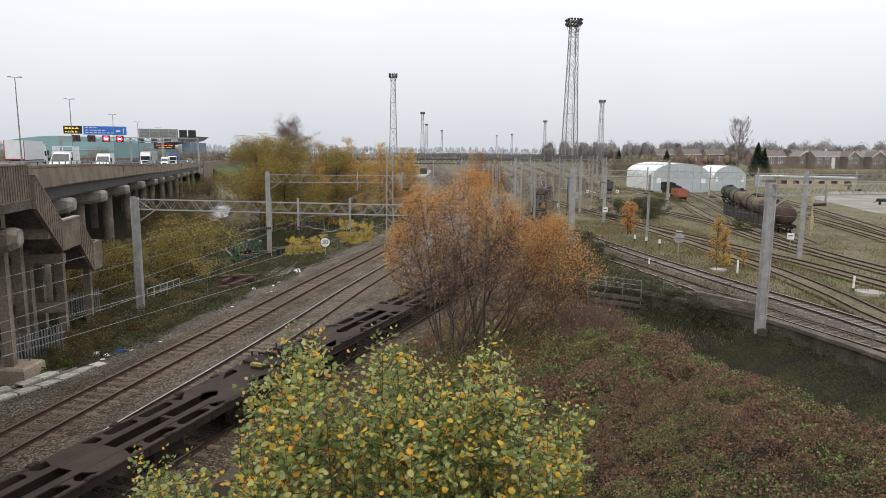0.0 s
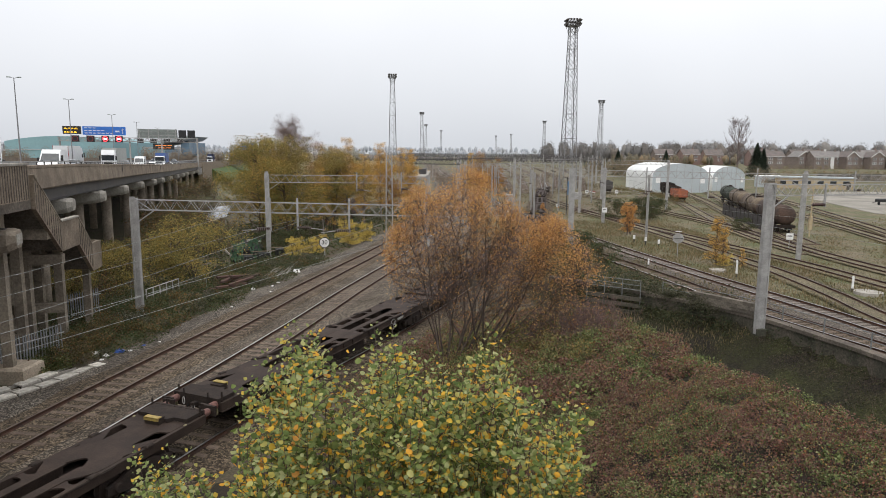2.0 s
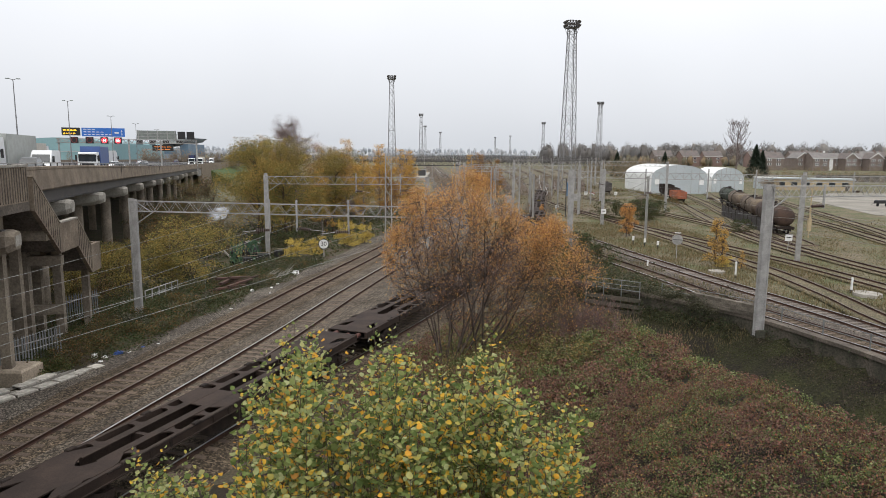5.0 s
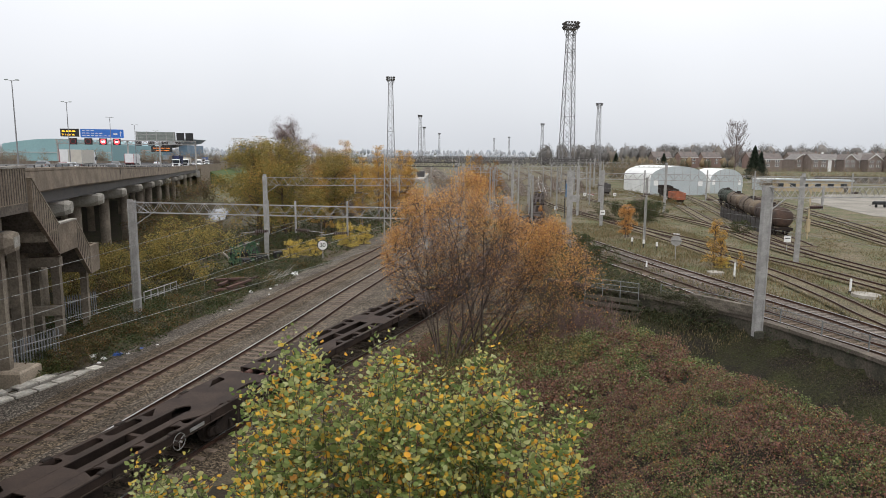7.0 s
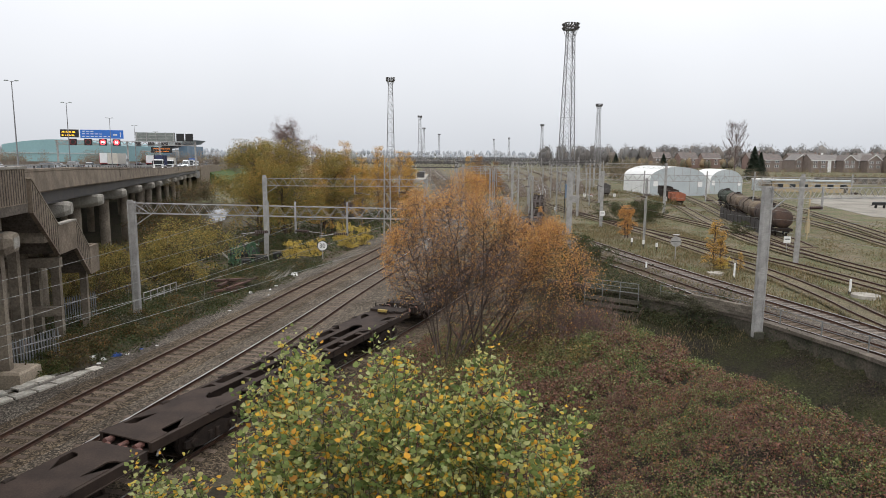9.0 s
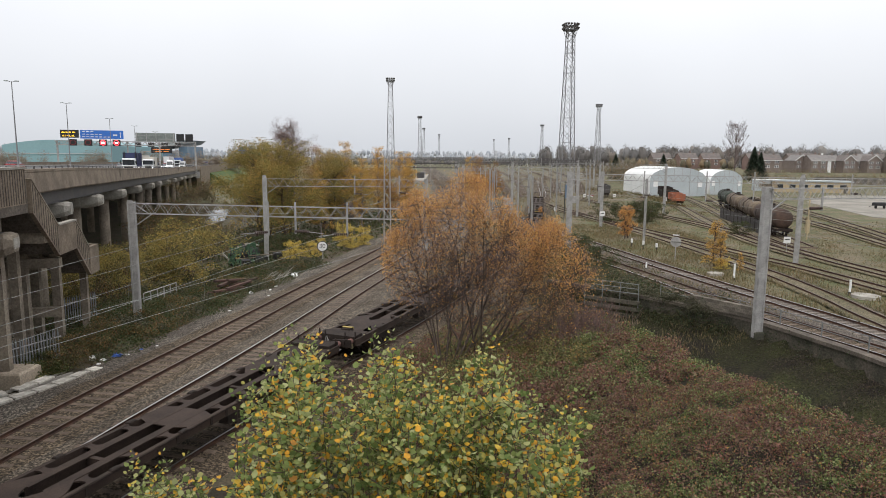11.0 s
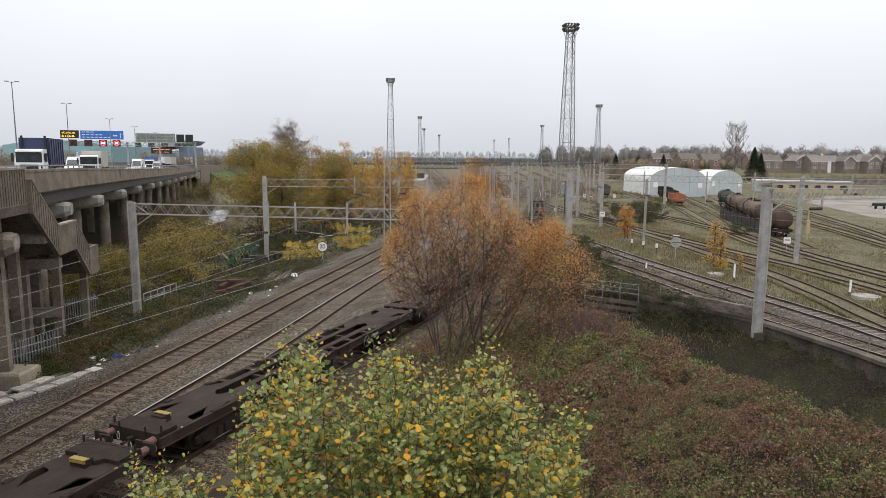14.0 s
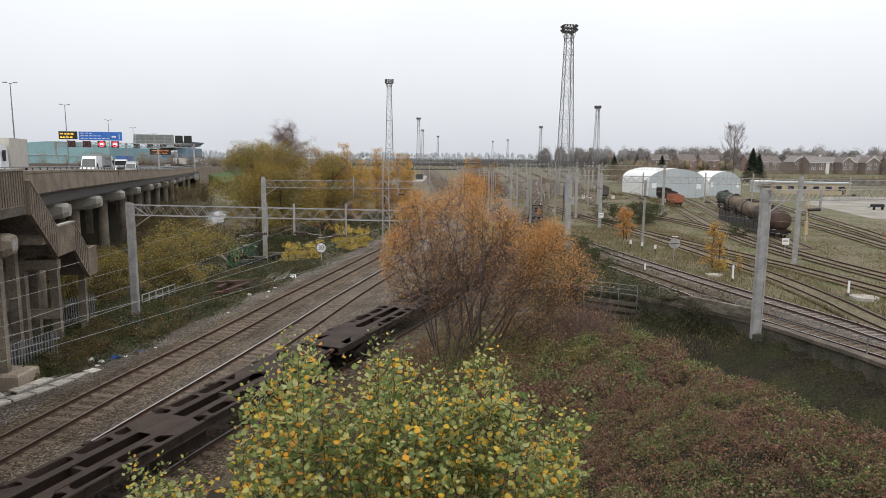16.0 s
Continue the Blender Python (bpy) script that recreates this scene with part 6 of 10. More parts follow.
    for kind, leaf, lab in ((0, L_UNDER, "low clumps of green and brown scrub beside the line"), (1, L_WEED, "dark green bramble clumps beside the line"), (2, L_WALLBUSH, "grey-green bramble clumps beside the line"), (3, L_MOUND, "fresh green bush beside the concrete block")):
        C, U, V = [], [], []
        for mx, my, r, which in spots:
            if which != kind:
                continue
            n = int((900 if kind == 3 else 620) * r)
            q = rng.normal(0, 1, (n, 3))
            q /= np.linalg.norm(q, axis=1)[:, None]
            q[:, 2] = np.abs(q[:, 2])
            C.append(np.array([mx, my, ground_z(mx, my) + 0.05]) + q * r * rng.uniform(0.6, 1.12, n)[:, None])
            u, v = leaf_axes(n, 0.075 if kind == 3 else 0.095, 0.055 if kind == 3 else 0.065, rng, 0.4)
            U.append(u)
            V.append(v)
        tagged(quads("bank_scrub", np.concatenate(C), np.concatenate(U), np.concatenate(V), leaf, shape="quad"), lab, "undergrowth", kind="stuff")
    hang = []
    for k in range(46):
        my = rng.uniform(42.6, 49.5)
        hang.append((float(wx(my)) + rng.normal(0.2, 0.45), my, rng.uniform(-0.55, 0.15), rng.uniform(0.35, 0.75)))
    for k in range(90):
        my = rng.uniform(48, 62)
        mx = float(np.interp(my, [p[1] for p in R0], [p[0] for p in R0])) - rng.uniform(1.9, 5.5)
        hang.append((mx, my, ground_z(mx, my), rng.uniform(0.3, 0.8)))
    C, U, V = [], [], []
    for mx, my, mz, r in hang:
        n = int(560 * r)
        q = rng.normal(0, 1, (n, 3))
        q /= np.linalg.norm(q, axis=1)[:, None]
        q[:, 2] = np.abs(q[:, 2]) * 1.1 - 0.15
        C.append(np.array([mx, my, mz]) + q * r * rng.uniform(0.55, 1.15, n)[:, None])
        u, v = leaf_axes(n, 0.10, 0.06, rng, 0.35)
        U.append(u)
        V.append(v)
    tagged(quads("wall_bush", np.concatenate(C), np.concatenate(U), np.concatenate(V), L_WALLBUSH, shape="quad"), "tangled grey-green bush hanging over the wall", "bush", kind="stuff")
    scatter("dry_weeds", "dry straw-brown weeds below the retaining wall", (14, 25, 14, 46), 36000, 0.2, L_STRAW, 78, 0.35, mask=lambda x, y: (x < wx(y) - 0.1) & (x > wx(y) - 2.2 - 0.6 * np.sin(y * 1.3)), slim=0.07, flat=0.1)
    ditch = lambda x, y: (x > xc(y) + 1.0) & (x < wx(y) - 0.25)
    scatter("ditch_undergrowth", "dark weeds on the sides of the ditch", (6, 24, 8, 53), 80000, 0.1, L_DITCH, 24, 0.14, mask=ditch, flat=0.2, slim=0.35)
    scatter("ivy", "dark ivy hanging over the retaining wall", (9, 21.5, 38, 54), 34000, 0.15, L_IVY, 25, 0.55, mask=lambda x, y: (np.abs(x - wx(y)) < 1.5) & (y > 41 + 2 * np.sin(x)))
    scatter("ivy", "dark trailing weeds on the retaining wall", (17, 25, 10, 42), 16000, 0.13, L_IVY, 84, 0.75, mask=lambda x, y: (x < wx(y) - 0.02) & (x > wx(y) - 0.6) & (np.sin(y * 0.9) + np.sin(y * 2.3 + 1) > -0.4))
    scatter("wallside_scrub", "thorny scrub beside the wall", (8, 19, 47, 66), 15000, 0.14, L_WEED, 26, 0.5, mask=lambda x, y: off_tracks(R0, R1, T3, gap=1.7)(x, y) & (x > wx(y) - 3.5 + (y - 50) * 0.2))
    scatter("thicket_undergrowth", "yellowing green undergrowth beneath the birch thicket", (-0.5, 5.2, 21.0, 29), 26000, 0.075, L_YELLOWING, 79, 0.4, flat=0.3)
    tax = lambda y: np.interp(y, [p[1] for p in TA], [p[0] for p in TA])
    scatter("weeds", "low green weeds and ivy beside the line", (-30, -8, 26, 62), 120000, 0.11, L_WEED, 27, 0.24, mask=lambda x, y: (x < tax(y) - 3.0 - 0.5 * np.sin(y * 0.7)) & (x > tax(y) - 15) & ((y > 31.0) | (x < -21)))
    scatter("weeds", "low green weeds and ivy beside the line", (-40, -2, 60, 130), 30000, 0.25, L_WEED, 28, 0.25, mask=lambda x, y: (x < tax(y) - 4.0) & (x > tax(y) - 30))
    clear = off_tracks(T3, R0, R1, R2, R3, R4, R5, R6, R7, R8, RT, gap=1.3)
    drift = np.random.default_rng(35)

    def yard(x, y):
        """Grass grows in drifts, with bare ground between."""
        lie = np.sin(x * 0.33 + 2 * np.sin(y * 0.17)) + np.sin(y * 0.27 + x * 0.12) + 0.7 * np.sin(x * 0.9 - y * 0.6)
        return clear(x, y) & (lie + drift.normal(0, 0.5, len(x)) > 0.1) & (x < 66 + np.maximum(0, 112 - y) * 2.2)

    def bare(x, y):
        lie = np.sin(x * 0.33 + 2 * np.sin(y * 0.17)) + np.sin(y * 0.27 + x * 0.12) + 0.7 * np.sin(x * 0.9 - y * 0.6)
        return clear(x, y) & (x < 66 + np.maximum(0, 112 - y) * 2.2) & (lie < -0.2) & (np.sin(x * 1.7 + y * 0.8) + np.sin(y * 1.3 - x * 0.6) > 0.4)

    scatter("yard_weeds", "low clumps of brown and green weeds in the yard", (16, 62, 42, 100), 30000, 0.12, L_GRASS, 36, 0.2, mask=bare)
    scatter("yard_weeds", "low clumps of brown and green weeds in the yard", (14, 80, 95, 160), 20000, 0.16, L_GRASS, 37, 0.2, mask=bare)
    grass("yard_grass", "rough tufts of green and straw-coloured grass", (16, 60, 40, 90), 80000, 0.2, L_GRASS, 31, yard, 0.022)
    grass("yard_grass", "rough tufts of green and straw-coloured grass", (10, 90, 90, 200), 60000, 0.3, L_GRASS, 32, yard, 0.05)
    grass("track_weeds", "dry weeds growing between the siding rails", (24, 66, 36, 130), 34000, 0.16, L_GRASS, 38, off_tracks(R0, R1, T3, gap=1.9), 0.03)
    grass("verge_grass", "dry grass along the cess", (8, 34, 40, 100), 60000, 0.42, L_GRASS, 33, clear, 0.02)


build_plants()


def bare_tree(x, y, h, wide):
    """A leafless tree: a leader with ascending limbs that fork into a broad fan of fine twigs."""
    rng = np.random.default_rng(81)
    root = thing("tree", "bare winter tree with upright fanning twigs", "tree", m=pose(x, y, ground_z(x, y)))
    wood, fine = Geo(), Geo()
    sticks(wood, [Vector((0, 0, -0.3)), Vector((0.1, 0, h * 0.3)), Vector((-0.1, 0.1, h * 0.65)), Vector((0.1, 0, h * 0.97))], 0.3, 0.03, 7)
    for k in range(34):
        t = 0.14 + 0.76 * k / 34
        a = Vector((0, 0, h * t))
        ang = k * 2.4 + rng.normal(0, 0.3)
        reach = wide / 2 * math.sin(math.pi * min(1.0, 0.28 + 0.66 * t)) ** 0.7 * rng.uniform(0.7, 1.05)
        b = Vector((math.cos(ang) * reach, math.sin(ang) * reach, min(h * 0.98, h * t + reach * rng.uniform(1.0, 1.7))))
        m = a.lerp(b, 0.5) + Vector((math.cos(ang), math.sin(ang), -0.6)) * reach * 0.14
        sticks(wood, [a, m, b], 0.1 * (1.1 - t), 0.03, 5)
        for f in range(13):
            u = rng.uniform(0.2, 1.0)
            p = a.lerp(m, u * 2) if u < 0.5 else m.lerp(b, u * 2 - 1)
            d = Vector((math.cos(ang) * 0.45 + rng.normal(0, 0.35), math.sin(ang) * 0.45 + rng.normal(0, 0.35), 1.0)).normalized() * rng.uniform(1.4, 3.4)
            sticks(fine, [p, p + d * 0.5, p + d], 0.03, 0.016, 3)
            for _ in range(5):
                q = p + d * rng.uniform(0.3, 1.0)
                e = Vector((rng.normal(0, 0.45), rng.normal(0, 0.45), 0.9)).normalized() * rng.uniform(0.6, 1.5)
                fine.tube(q, q + e, 0.018, 0.01, 3, cap=False)
    part("trunk", wood, M_TWIGBARK, root, smooth=True)
    part("twig_spray", fine, M_TWIGBARK, root, "fine grey-brown twigs")


def conifer(h, w):
    """A dense dark conifer: whorls of drooping boughs that shorten towards the top."""
    rng = np.random.default_rng(50)
    root = thing("conifer", "dark conifer beside the houses", "tree")
    part("trunk", Geo().tube((0, 0, -0.5), (0, 0, h * 0.95), 0.2, 0.03, 7), M_BARK, root)
    n = 9000
    t = rng.uniform(0, 1, n) ** 1.35
    a = rng.uniform(0, 6.283, n)
    bough = 0.78 + 0.22 * np.sin(a * 5 + np.floor(t * 16) * 1.9)
    r = w / 2 * (1 - t) ** 0.8 * bough * rng.uniform(0.45, 1.05, n)
    c = np.stack([r * np.cos(a), r * np.sin(a), 0.4 + t * (h - 0.6) - r * 0.22], 1)
    u = np.stack([np.cos(a), np.sin(a), rng.normal(-0.25, 0.3, n)], 1) * (0.34 * rng.uniform(0.6, 1.2, n))[:, None]
    v = np.stack([-np.sin(a), np.cos(a), rng.normal(0, 0.4, n)], 1) * 0.14
    quads("crown", c, u, v, L_FIR, root, shape="quad")
    return root


def build_trees():
    # woodland between the viaduct and the curve
    big = tree("tree", "tall willow with olive and yellowing leaves", "tree", 12.3, 9.5, L_WILLOW, 24000, 0.165, 41, bole=0.08, limbs=22, forks=9)
    settle_first(big, -19.5, 82)
    plant(big, -25.0, 88, 1.03, 120)
    plant(big, -15.5, 92, 0.9, 200)
    plant(big, -26.9, 97, 1.0, 60)
    birch = tree("birch_tree", "slender birch with bare purple-brown twigs", "tree", 17.0, 6.4, L_TWIG, 24000, 0.36, 42, M_BARK, bole=0.2, limbs=34, forks=14, sag=0.25, twigs=1.5, slim=0.045, clump=0.06)
    settle_first(birch, -23.2, 97)
    plant(birch, -22.2, 95.5, 0.98, 90)
    haze = tree("tree", "bare purple-brown thorn tree", "tree", 9.5, 8.0, L_TWIG, 13000, 0.36, 57, bole=0.06, limbs=30, forks=12, stems=3, slim=0.08, clump=0.035)
    settle_first(haze, -19.0, 104)
    plant(haze, -15.2, 110, 0.9, 90)
    rus = tree("tree", "russet tree among the birches", "tree", 12.6, 7.5, L_RUSSET, 13000, 0.15, 43, bole=0.15, limbs=18, forks=9)
    settle_first(rus, -18.8, 104, 0.95)
    plant(rus, -26.5, 100, 0.9, 100)
    plant(rus, -24.6, 94, 1.0, 33)
    gold = tree("birch_tree", "golden birch with amber leaves", "tree", 12.2, 5.0, L_AMBER, 10000, 0.14, 44, M_BIRCHBARK, bole=0.12, limbs=20, forks=9, pointed=0.45)
    settle_first(gold, -14.2, 94)
    plant(gold, -12.0, 98, 0.8, 70)
    plant(gold, -16.2, 88, 0.7, 170)
    plant(gold, -9.8, 104, 0.92, 250)
    plant(gold, -7.5, 112, 0.86, 20)
    plant(gold, -5.6, 118, 0.84, 130)
    plant(rus, 9.2, 156, 0.82, 40)
    plant(rus, 12.6, 158, 0.7, 140)
    plant(gold, 7.0, 160, 0.8, 220)
    plant(rus, -8.5, 101, 0.62, 200)
    plant(rus, -6.0, 115, 0.62, 100)
    shrub = tree("shrub", "round shrub with olive-green leaves", "shrub", 4.4, 6.2, L_OLIVE, 17000, 0.115, 45, bole=0.03, limbs=22, forks=9, stems=4)
    settle_first(shrub, -21.0, 54)
    plant(shrub, -25.0, 50, 0.75, 40)
    plant(shrub, -26.6, 44.5, 0.62, 200)
    plant(shrub, -29.5, 57, 0.6, 90)
    grey = tree("shrub", "half-bare grey-green sallow by the river", "shrub", 7.6, 6.5, L_UNDER, 10000, 0.13, 55, bole=0.03, limbs=26, forks=11, stems=5, twigs=1.6)
    settle_first(grey, -38.0, 101)
    plant(grey, -41.0, 105, 0.9, 140)
    low = tree("shrub", "dull green low shrub under the motorway", "shrub", 2.6, 4.5, L_UNDER, 3500, 0.12, 56, bole=0.03, limbs=18, forks=8, stems=4)
    settle_first(low, -29.0, 60)
    plant(low, -27.0, 66, 0.9, 60)
    plant(low, -31.0, 72, 1.1, 190)
    plant(low, -25.5, 72, 1.2, 300)
    for x, y, s, a in ((-34, 80, 1.2, 20), (-38, 90, 1.3, 100), (-31, 85, 1.2, 200), (-43, 100, 1.4, 280), (-47, 112, 1.4, 60), (-35.5, 92, 1.2, 160), (-24.0, 57, 1.0, 33), (-28.5, 52, 0.9, 210), (-24.3, 44.5, 0.8, 11), (-26.5, 48, 0.95, 77), (-28.4, 54.5, 1.1, 140), (-30.5, 63, 1.2, 250), (-33.0, 74, 1.2, 320), (-36.5, 84, 1.4, 10)):
        plant(low, x, y, s, a)
    dark = tree("shrub", "dark green leafy low shrub", "shrub", 2.6, 3.6, L_WEED, 3500, 0.14, 46, bole=0.03, limbs=16, forks=8, stems=4)
    settle_first(dark, -19.2, 69)
    plant(dark, -16.5, 70, 0.9, 90)
    plant(dark, -18.9, 30.2, 0.36, 10)
    plant(low, -17.9, 30.4, 0.45, 80)
    plant(low, -18.6, 32.6, 0.42, 200)
    plant(low, -18.9, 35.2, 0.42, 300)
    plant(dark, 14.0, 64.5, 1.0, 200)
    plant(dark, 14.9, 60.8, 0.8, 20)
    plant(dark, 33.6, 111, 1.15, 20)
    plant(dark, 37.0, 112, 1.1, 200)
    plant(haze, 35.2, 113, 0.33, 60)
    plant(dark, 33.0, 103, 1.1, 120)
    plant(dark, 28.0, 106, 1.2, 220)
    plant(dark, 41, 88.5, 0.7, 70)
    yel = tree("shrub", "small shrub with bright yellow leaves", "shrub", 2.0, 2.8, L_GOLD, 5200, 0.085, 47, bole=0.03, limbs=14, forks=8, stems=3)
    settle_first(yel, -14.9, 64.5, 0.85)
    plant(yel, -12.9, 65.6, 0.9, 100)
    plant(yel, -10.3, 71.5, 1.0, 200, sz=1.45)
    plant(yel, -9.0, 74.0, 0.8, 20, sz=1.2)
    sap = tree("sapling", "birch sapling with orange leaves", "sapling", 3.1, 1.7, L_ORANGE, 3600, 0.07, 48, bole=0.1, limbs=16, forks=7, pointed=0.5)
    settle_first(sap, 23.9, 83.6, 1.35)
    plant(sap, 24.5, 84.2, 1.0, 120)
    pale = tree("sapling", "slender sapling with pale gold leaves", "sapling", 3.6, 1.7, L_AMBER, 3400, 0.065, 52, bole=0.08, limbs=18, forks=7, pointed=0.5)
    settle_first(pale, 26.0, 60.8, 1.25)
    plant(pale, 26.4, 60.3, 0.8, 60)
    plant(yel, 26.5, 60.2, 0.6, 40)
    plant(pale, 27.6, 59.0, 0.4, 200)
    plant(sap, 16.2, 104, 0.6, 10)
    # bare tree and conifers by the houses
    bare_tree(134.6, 300, 22.5, 10.5)
    fir = conifer(14, 9.5)
    settle_first(fir, 131.4, 275, 1.0)
    plant(fir, 135.2, 277, 0.82, 50)
    plant(fir, 112, 330, 0.75, 120)
    plant(fir, 88, 330, 0.9, 200)
    return birch


build_trees()
# ---------- container wagons ----------
def wheel_mesh():
    g = Geo()
    prof = [(0.0, 0.06), (0.12, 0.07), (0.14, 0.035), (0.36, 0.03), (0.38, 0.07), (0.46, 0.07), (0.47, -0.06), (0.49, -0.065), (0.49, -0.09), (0.38, -0.09), (0.36, -0.03), (0.14, -0.035), (0.12, -0.07), (0.0, -0.06)]
    n = 20
    vs = [(x, r * math.cos(6.28319 * k / n), r * math.sin(6.28319 * k / n)) for k in range(n) for r, x in prof]
    m = len(prof)
    g.add(vs, [(k * m + j, k * m + j + 1, ((k + 1) % n) * m + j + 1, ((k + 1) % n) * m + j) for k in range(n) for j in range(m - 1)])
    return g.mesh("wheel", M_WAGON_D)


def round_corners(pts, r, fixed):
    """The outline with its free corners rounded."""
    out, n = [], len(pts)
    for i in range(n):
        p, a, b = Vector(pts[i]), Vector(pts[i - 1]), Vector(pts[(i + 1) % n])
        if fixed(pts[i]):
            out.append(tuple(p))
            continue
        u, v = a - p, b - p
        s, e = p + u * min(0.48, r / u.length), p + v * min(0.48, r / v.length)
        for t in (0, 0.25, 0.5, 0.75, 1.0):
            out.append(tuple(s * (1 - t) ** 2 + p * 2 * t * (1 - t) + e * t * t))
    return out


def build_wagon():
    """Half of a twin container flat: outer end with buffers at +y, bar-coupled end at -y. Rails at z 0, deck at 1.2."""
    top = thing("container_wagon", "empty brown steel container flat wagon with slotted deck", "railway wagon", "train of container wagons")
    D, W = 1.20, 1.03
    frame_g = Geo()
    # side sills and the pair of centre beams
    for s in (-1, 1):
        frame_g.box(s * W - 0.07, s * W + 0.07, -9.28, 9.4, D - 0.30, D)
        frame_g.box(s * W - 0.13, s * W + 0.02, -9.28, 9.4, D - 0.32, D - 0.29)
    part("side_sill", frame_g, M_WAGON, top, "riveted side sill")
    for s in (-1, 1):
        g = Geo()
        g.box(s * 0.40 - 0.15, s * 0.40 + 0.15, -5.2, 5.2, D - 0.03, D + 0.012)
        g.box(s * 0.40 - 0.012, s * 0.40 + 0.012, -5.2, 5.2, D - 0.55, D - 0.03)
        g.box(s * 0.40 - 0.15, s * 0.40 + 0.15, -5.2, 5.2, D - 0.58, D - 0.55)
        part("centre_beam", g, M_WAGON, top, "long flanged centre beam")
    # cross members between the beams and sills, tapering outwards
    for y in (-4.3, -2.7, -1.25, 1.25, 2.7, 4.3):
        for s in (-1, 1):
            g = Geo().prism([(s * 0.5, y - 0.36), (s * 0.6, y - 0.2), (s * 0.72, y - 0.12), (s * 0.86, y - 0.11), (s * 0.98, y - 0.17), (s * 0.98, y + 0.17), (s * 0.86, y + 0.11), (s * 0.72, y + 0.12), (s * 0.6, y + 0.2), (s * 0.5, y + 0.36)][::s], D - 0.06, D - 0.012)
            g.box(min(s * 0.5, s * 0.98), max(s * 0.5, s * 0.98), y - 0.02, y + 0.02, D - 0.35, D - 0.06)
            part("cross_member", g, M_WAGON, top)
    for y in (-3.2, 3.2):
        part("cross_member", Geo().box(-0.4, 0.4, y - 0.08, y + 0.08, D - 0.3, D - 0.04), M_WAGON, top)
    # plate in the middle and slanted container seats
    g = Geo().prism([(-1.0, -0.55), (-0.56, -0.75), (0.56, -0.75), (1.0, -0.55), (1.0, 0.55), (0.56, 0.75), (-0.56, 0.75), (-1.0, 0.55)], D - 0.03, D + 0.006)
    part("middle_plate", g, M_WAGON, top)
    # end platforms over the bogies: solid plates with cut slots
    for s in (-1, 1):
        g = Geo()
        a, b = 5.0, (8.62 if s > 0 else 9.28)
        P = lambda pts: [(x, s * y) for x, y in (pts if s > 0 else pts[::-1])]
        g.prism(P(round_corners([(-0.30, a + 0.35), (0.0, a + 0.75), (0.30, a + 0.35), (0.56, a - 0.5), (0.56, b), (-0.56, b), (-0.56, a - 0.5)], 0.35, lambda q: abs(q[0]) > 0.5)), D - 0.03, D + 0.014)
        for q in (-1, 1):
            pts = [(0.56, a - 0.5), (0.98, a + 0.1), (0.98, a + 1.0), (0.90, a + 1.05), (0.90, a + 1.25), (0.98, a + 1.3), (0.98, b - 1.15), (0.78, b - 1.5), (0.62, b - 1.75), (0.56, b - 1.9)]
            pts = round_corners(pts, 0.22, lambda q: q[0] < 0.57)
            pts = [(q * x, y) for x, y in (pts if q > 0 else pts[::-1])]
            g.prism(P(pts), D - 0.03, D + 0.013)
            pts = round_corners([(0.56, b - 0.95), (0.70, b - 0.8), (0.98, b - 0.8), (0.98, b), (0.56, b)], 0.15, lambda q: q[0] < 0.57 or q[1] > b - 0.01)
            pts = [(q * x, y) for x, y in (pts if q > 0 else pts[::-1])]
            g.prism(P(pts), D - 0.03, D + 0.013)
        part("end_platform", g, M_WAGON, top, "steel end platform with cut slots")
        part("well_floor", Geo().box(-0.95, 0.95, min(s * a, s * b), max(s * a, s * b), D - 0.34, D - 0.30), M_WAGON_D, top)
    part("underframe", Geo().box(-0.3, 0.3, -8.9, 8.9, D - 0.62, D - 0.60).box(-0.9, -0.5, -1.0, 1.2, 0.35, 0.75).box(0.45, 0.85, 1.6, 2.9, 0.4, 0.72), M_WAGON_D, top, "brake gear under the frame")
    # outer end: raised cap, headstock, stops and buffers
    cap = Geo().prism([(-1.0, 8.6), (-0.5, 8.6), (-0.38, 8.4), (0.38, 8.4), (0.5, 8.6), (1.0, 8.6), (1.0, 9.42), (-1.0, 9.42)], D + 0.03, D + 0.15)
    cap.box(-1.02, 1.02, 9.34, 9.45, D - 0.32, D + 0.16)
    part("end_cap", cap, M_WAGON_D, top, "raised dark end plate")
    stop_g = Geo().prism([(-0.28, 8.14), (0.28, 8.14), (0.25, 8.46), (-0.25, 8.46)], D + 0.012, D + 0.21)
    part("stop_block", stop_g, M_WAGON_D, top)
    part("yellow_marker", Geo().box(-0.28, 0.28, 8.11, 8.16, D + 0.15, D + 0.26).box(-0.28, 0.28, 8.11, 8.3, D + 0.235, D + 0.262), M_YELLOW, top, "faded yellow marker plate")
    for s in (-1, 1):
        buf = part("buffer", Geo().tube((s * 0.87, 9.45, D - 0.06), (s * 0.87, 9.78, D - 0.06), 0.135, n=16), M_BUFFER, top, "red-brown buffer housing", smooth=False)
        part("buffer_head", Geo().tube((s * 0.87, 9.78, D - 0.06), (s * 0.87, 9.87, D - 0.06), 0.10, n=14).prism([(s * 0.87 - 0.24, 9.86), (s * 0.87 + 0.24, 9.86), (s * 0.87 + 0.23, 9.93), (s * 0.87 - 0.23, 9.93)], D - 0.24, D + 0.12), M_WAGON_D, buf, "oblong black buffer head")
        part("stanchion", Geo().bar((s * 0.55, 9.46, D - 0.1), (s * 0.55, 9.46, D + 0.34), 0.045), M_WAGON_D, top)
        part("stanchion", Geo().bar((s * 0.99, 9.25, D), (s * 0.99, 9.25, D + 0.36), 0.05), M_WAGON_D, top)
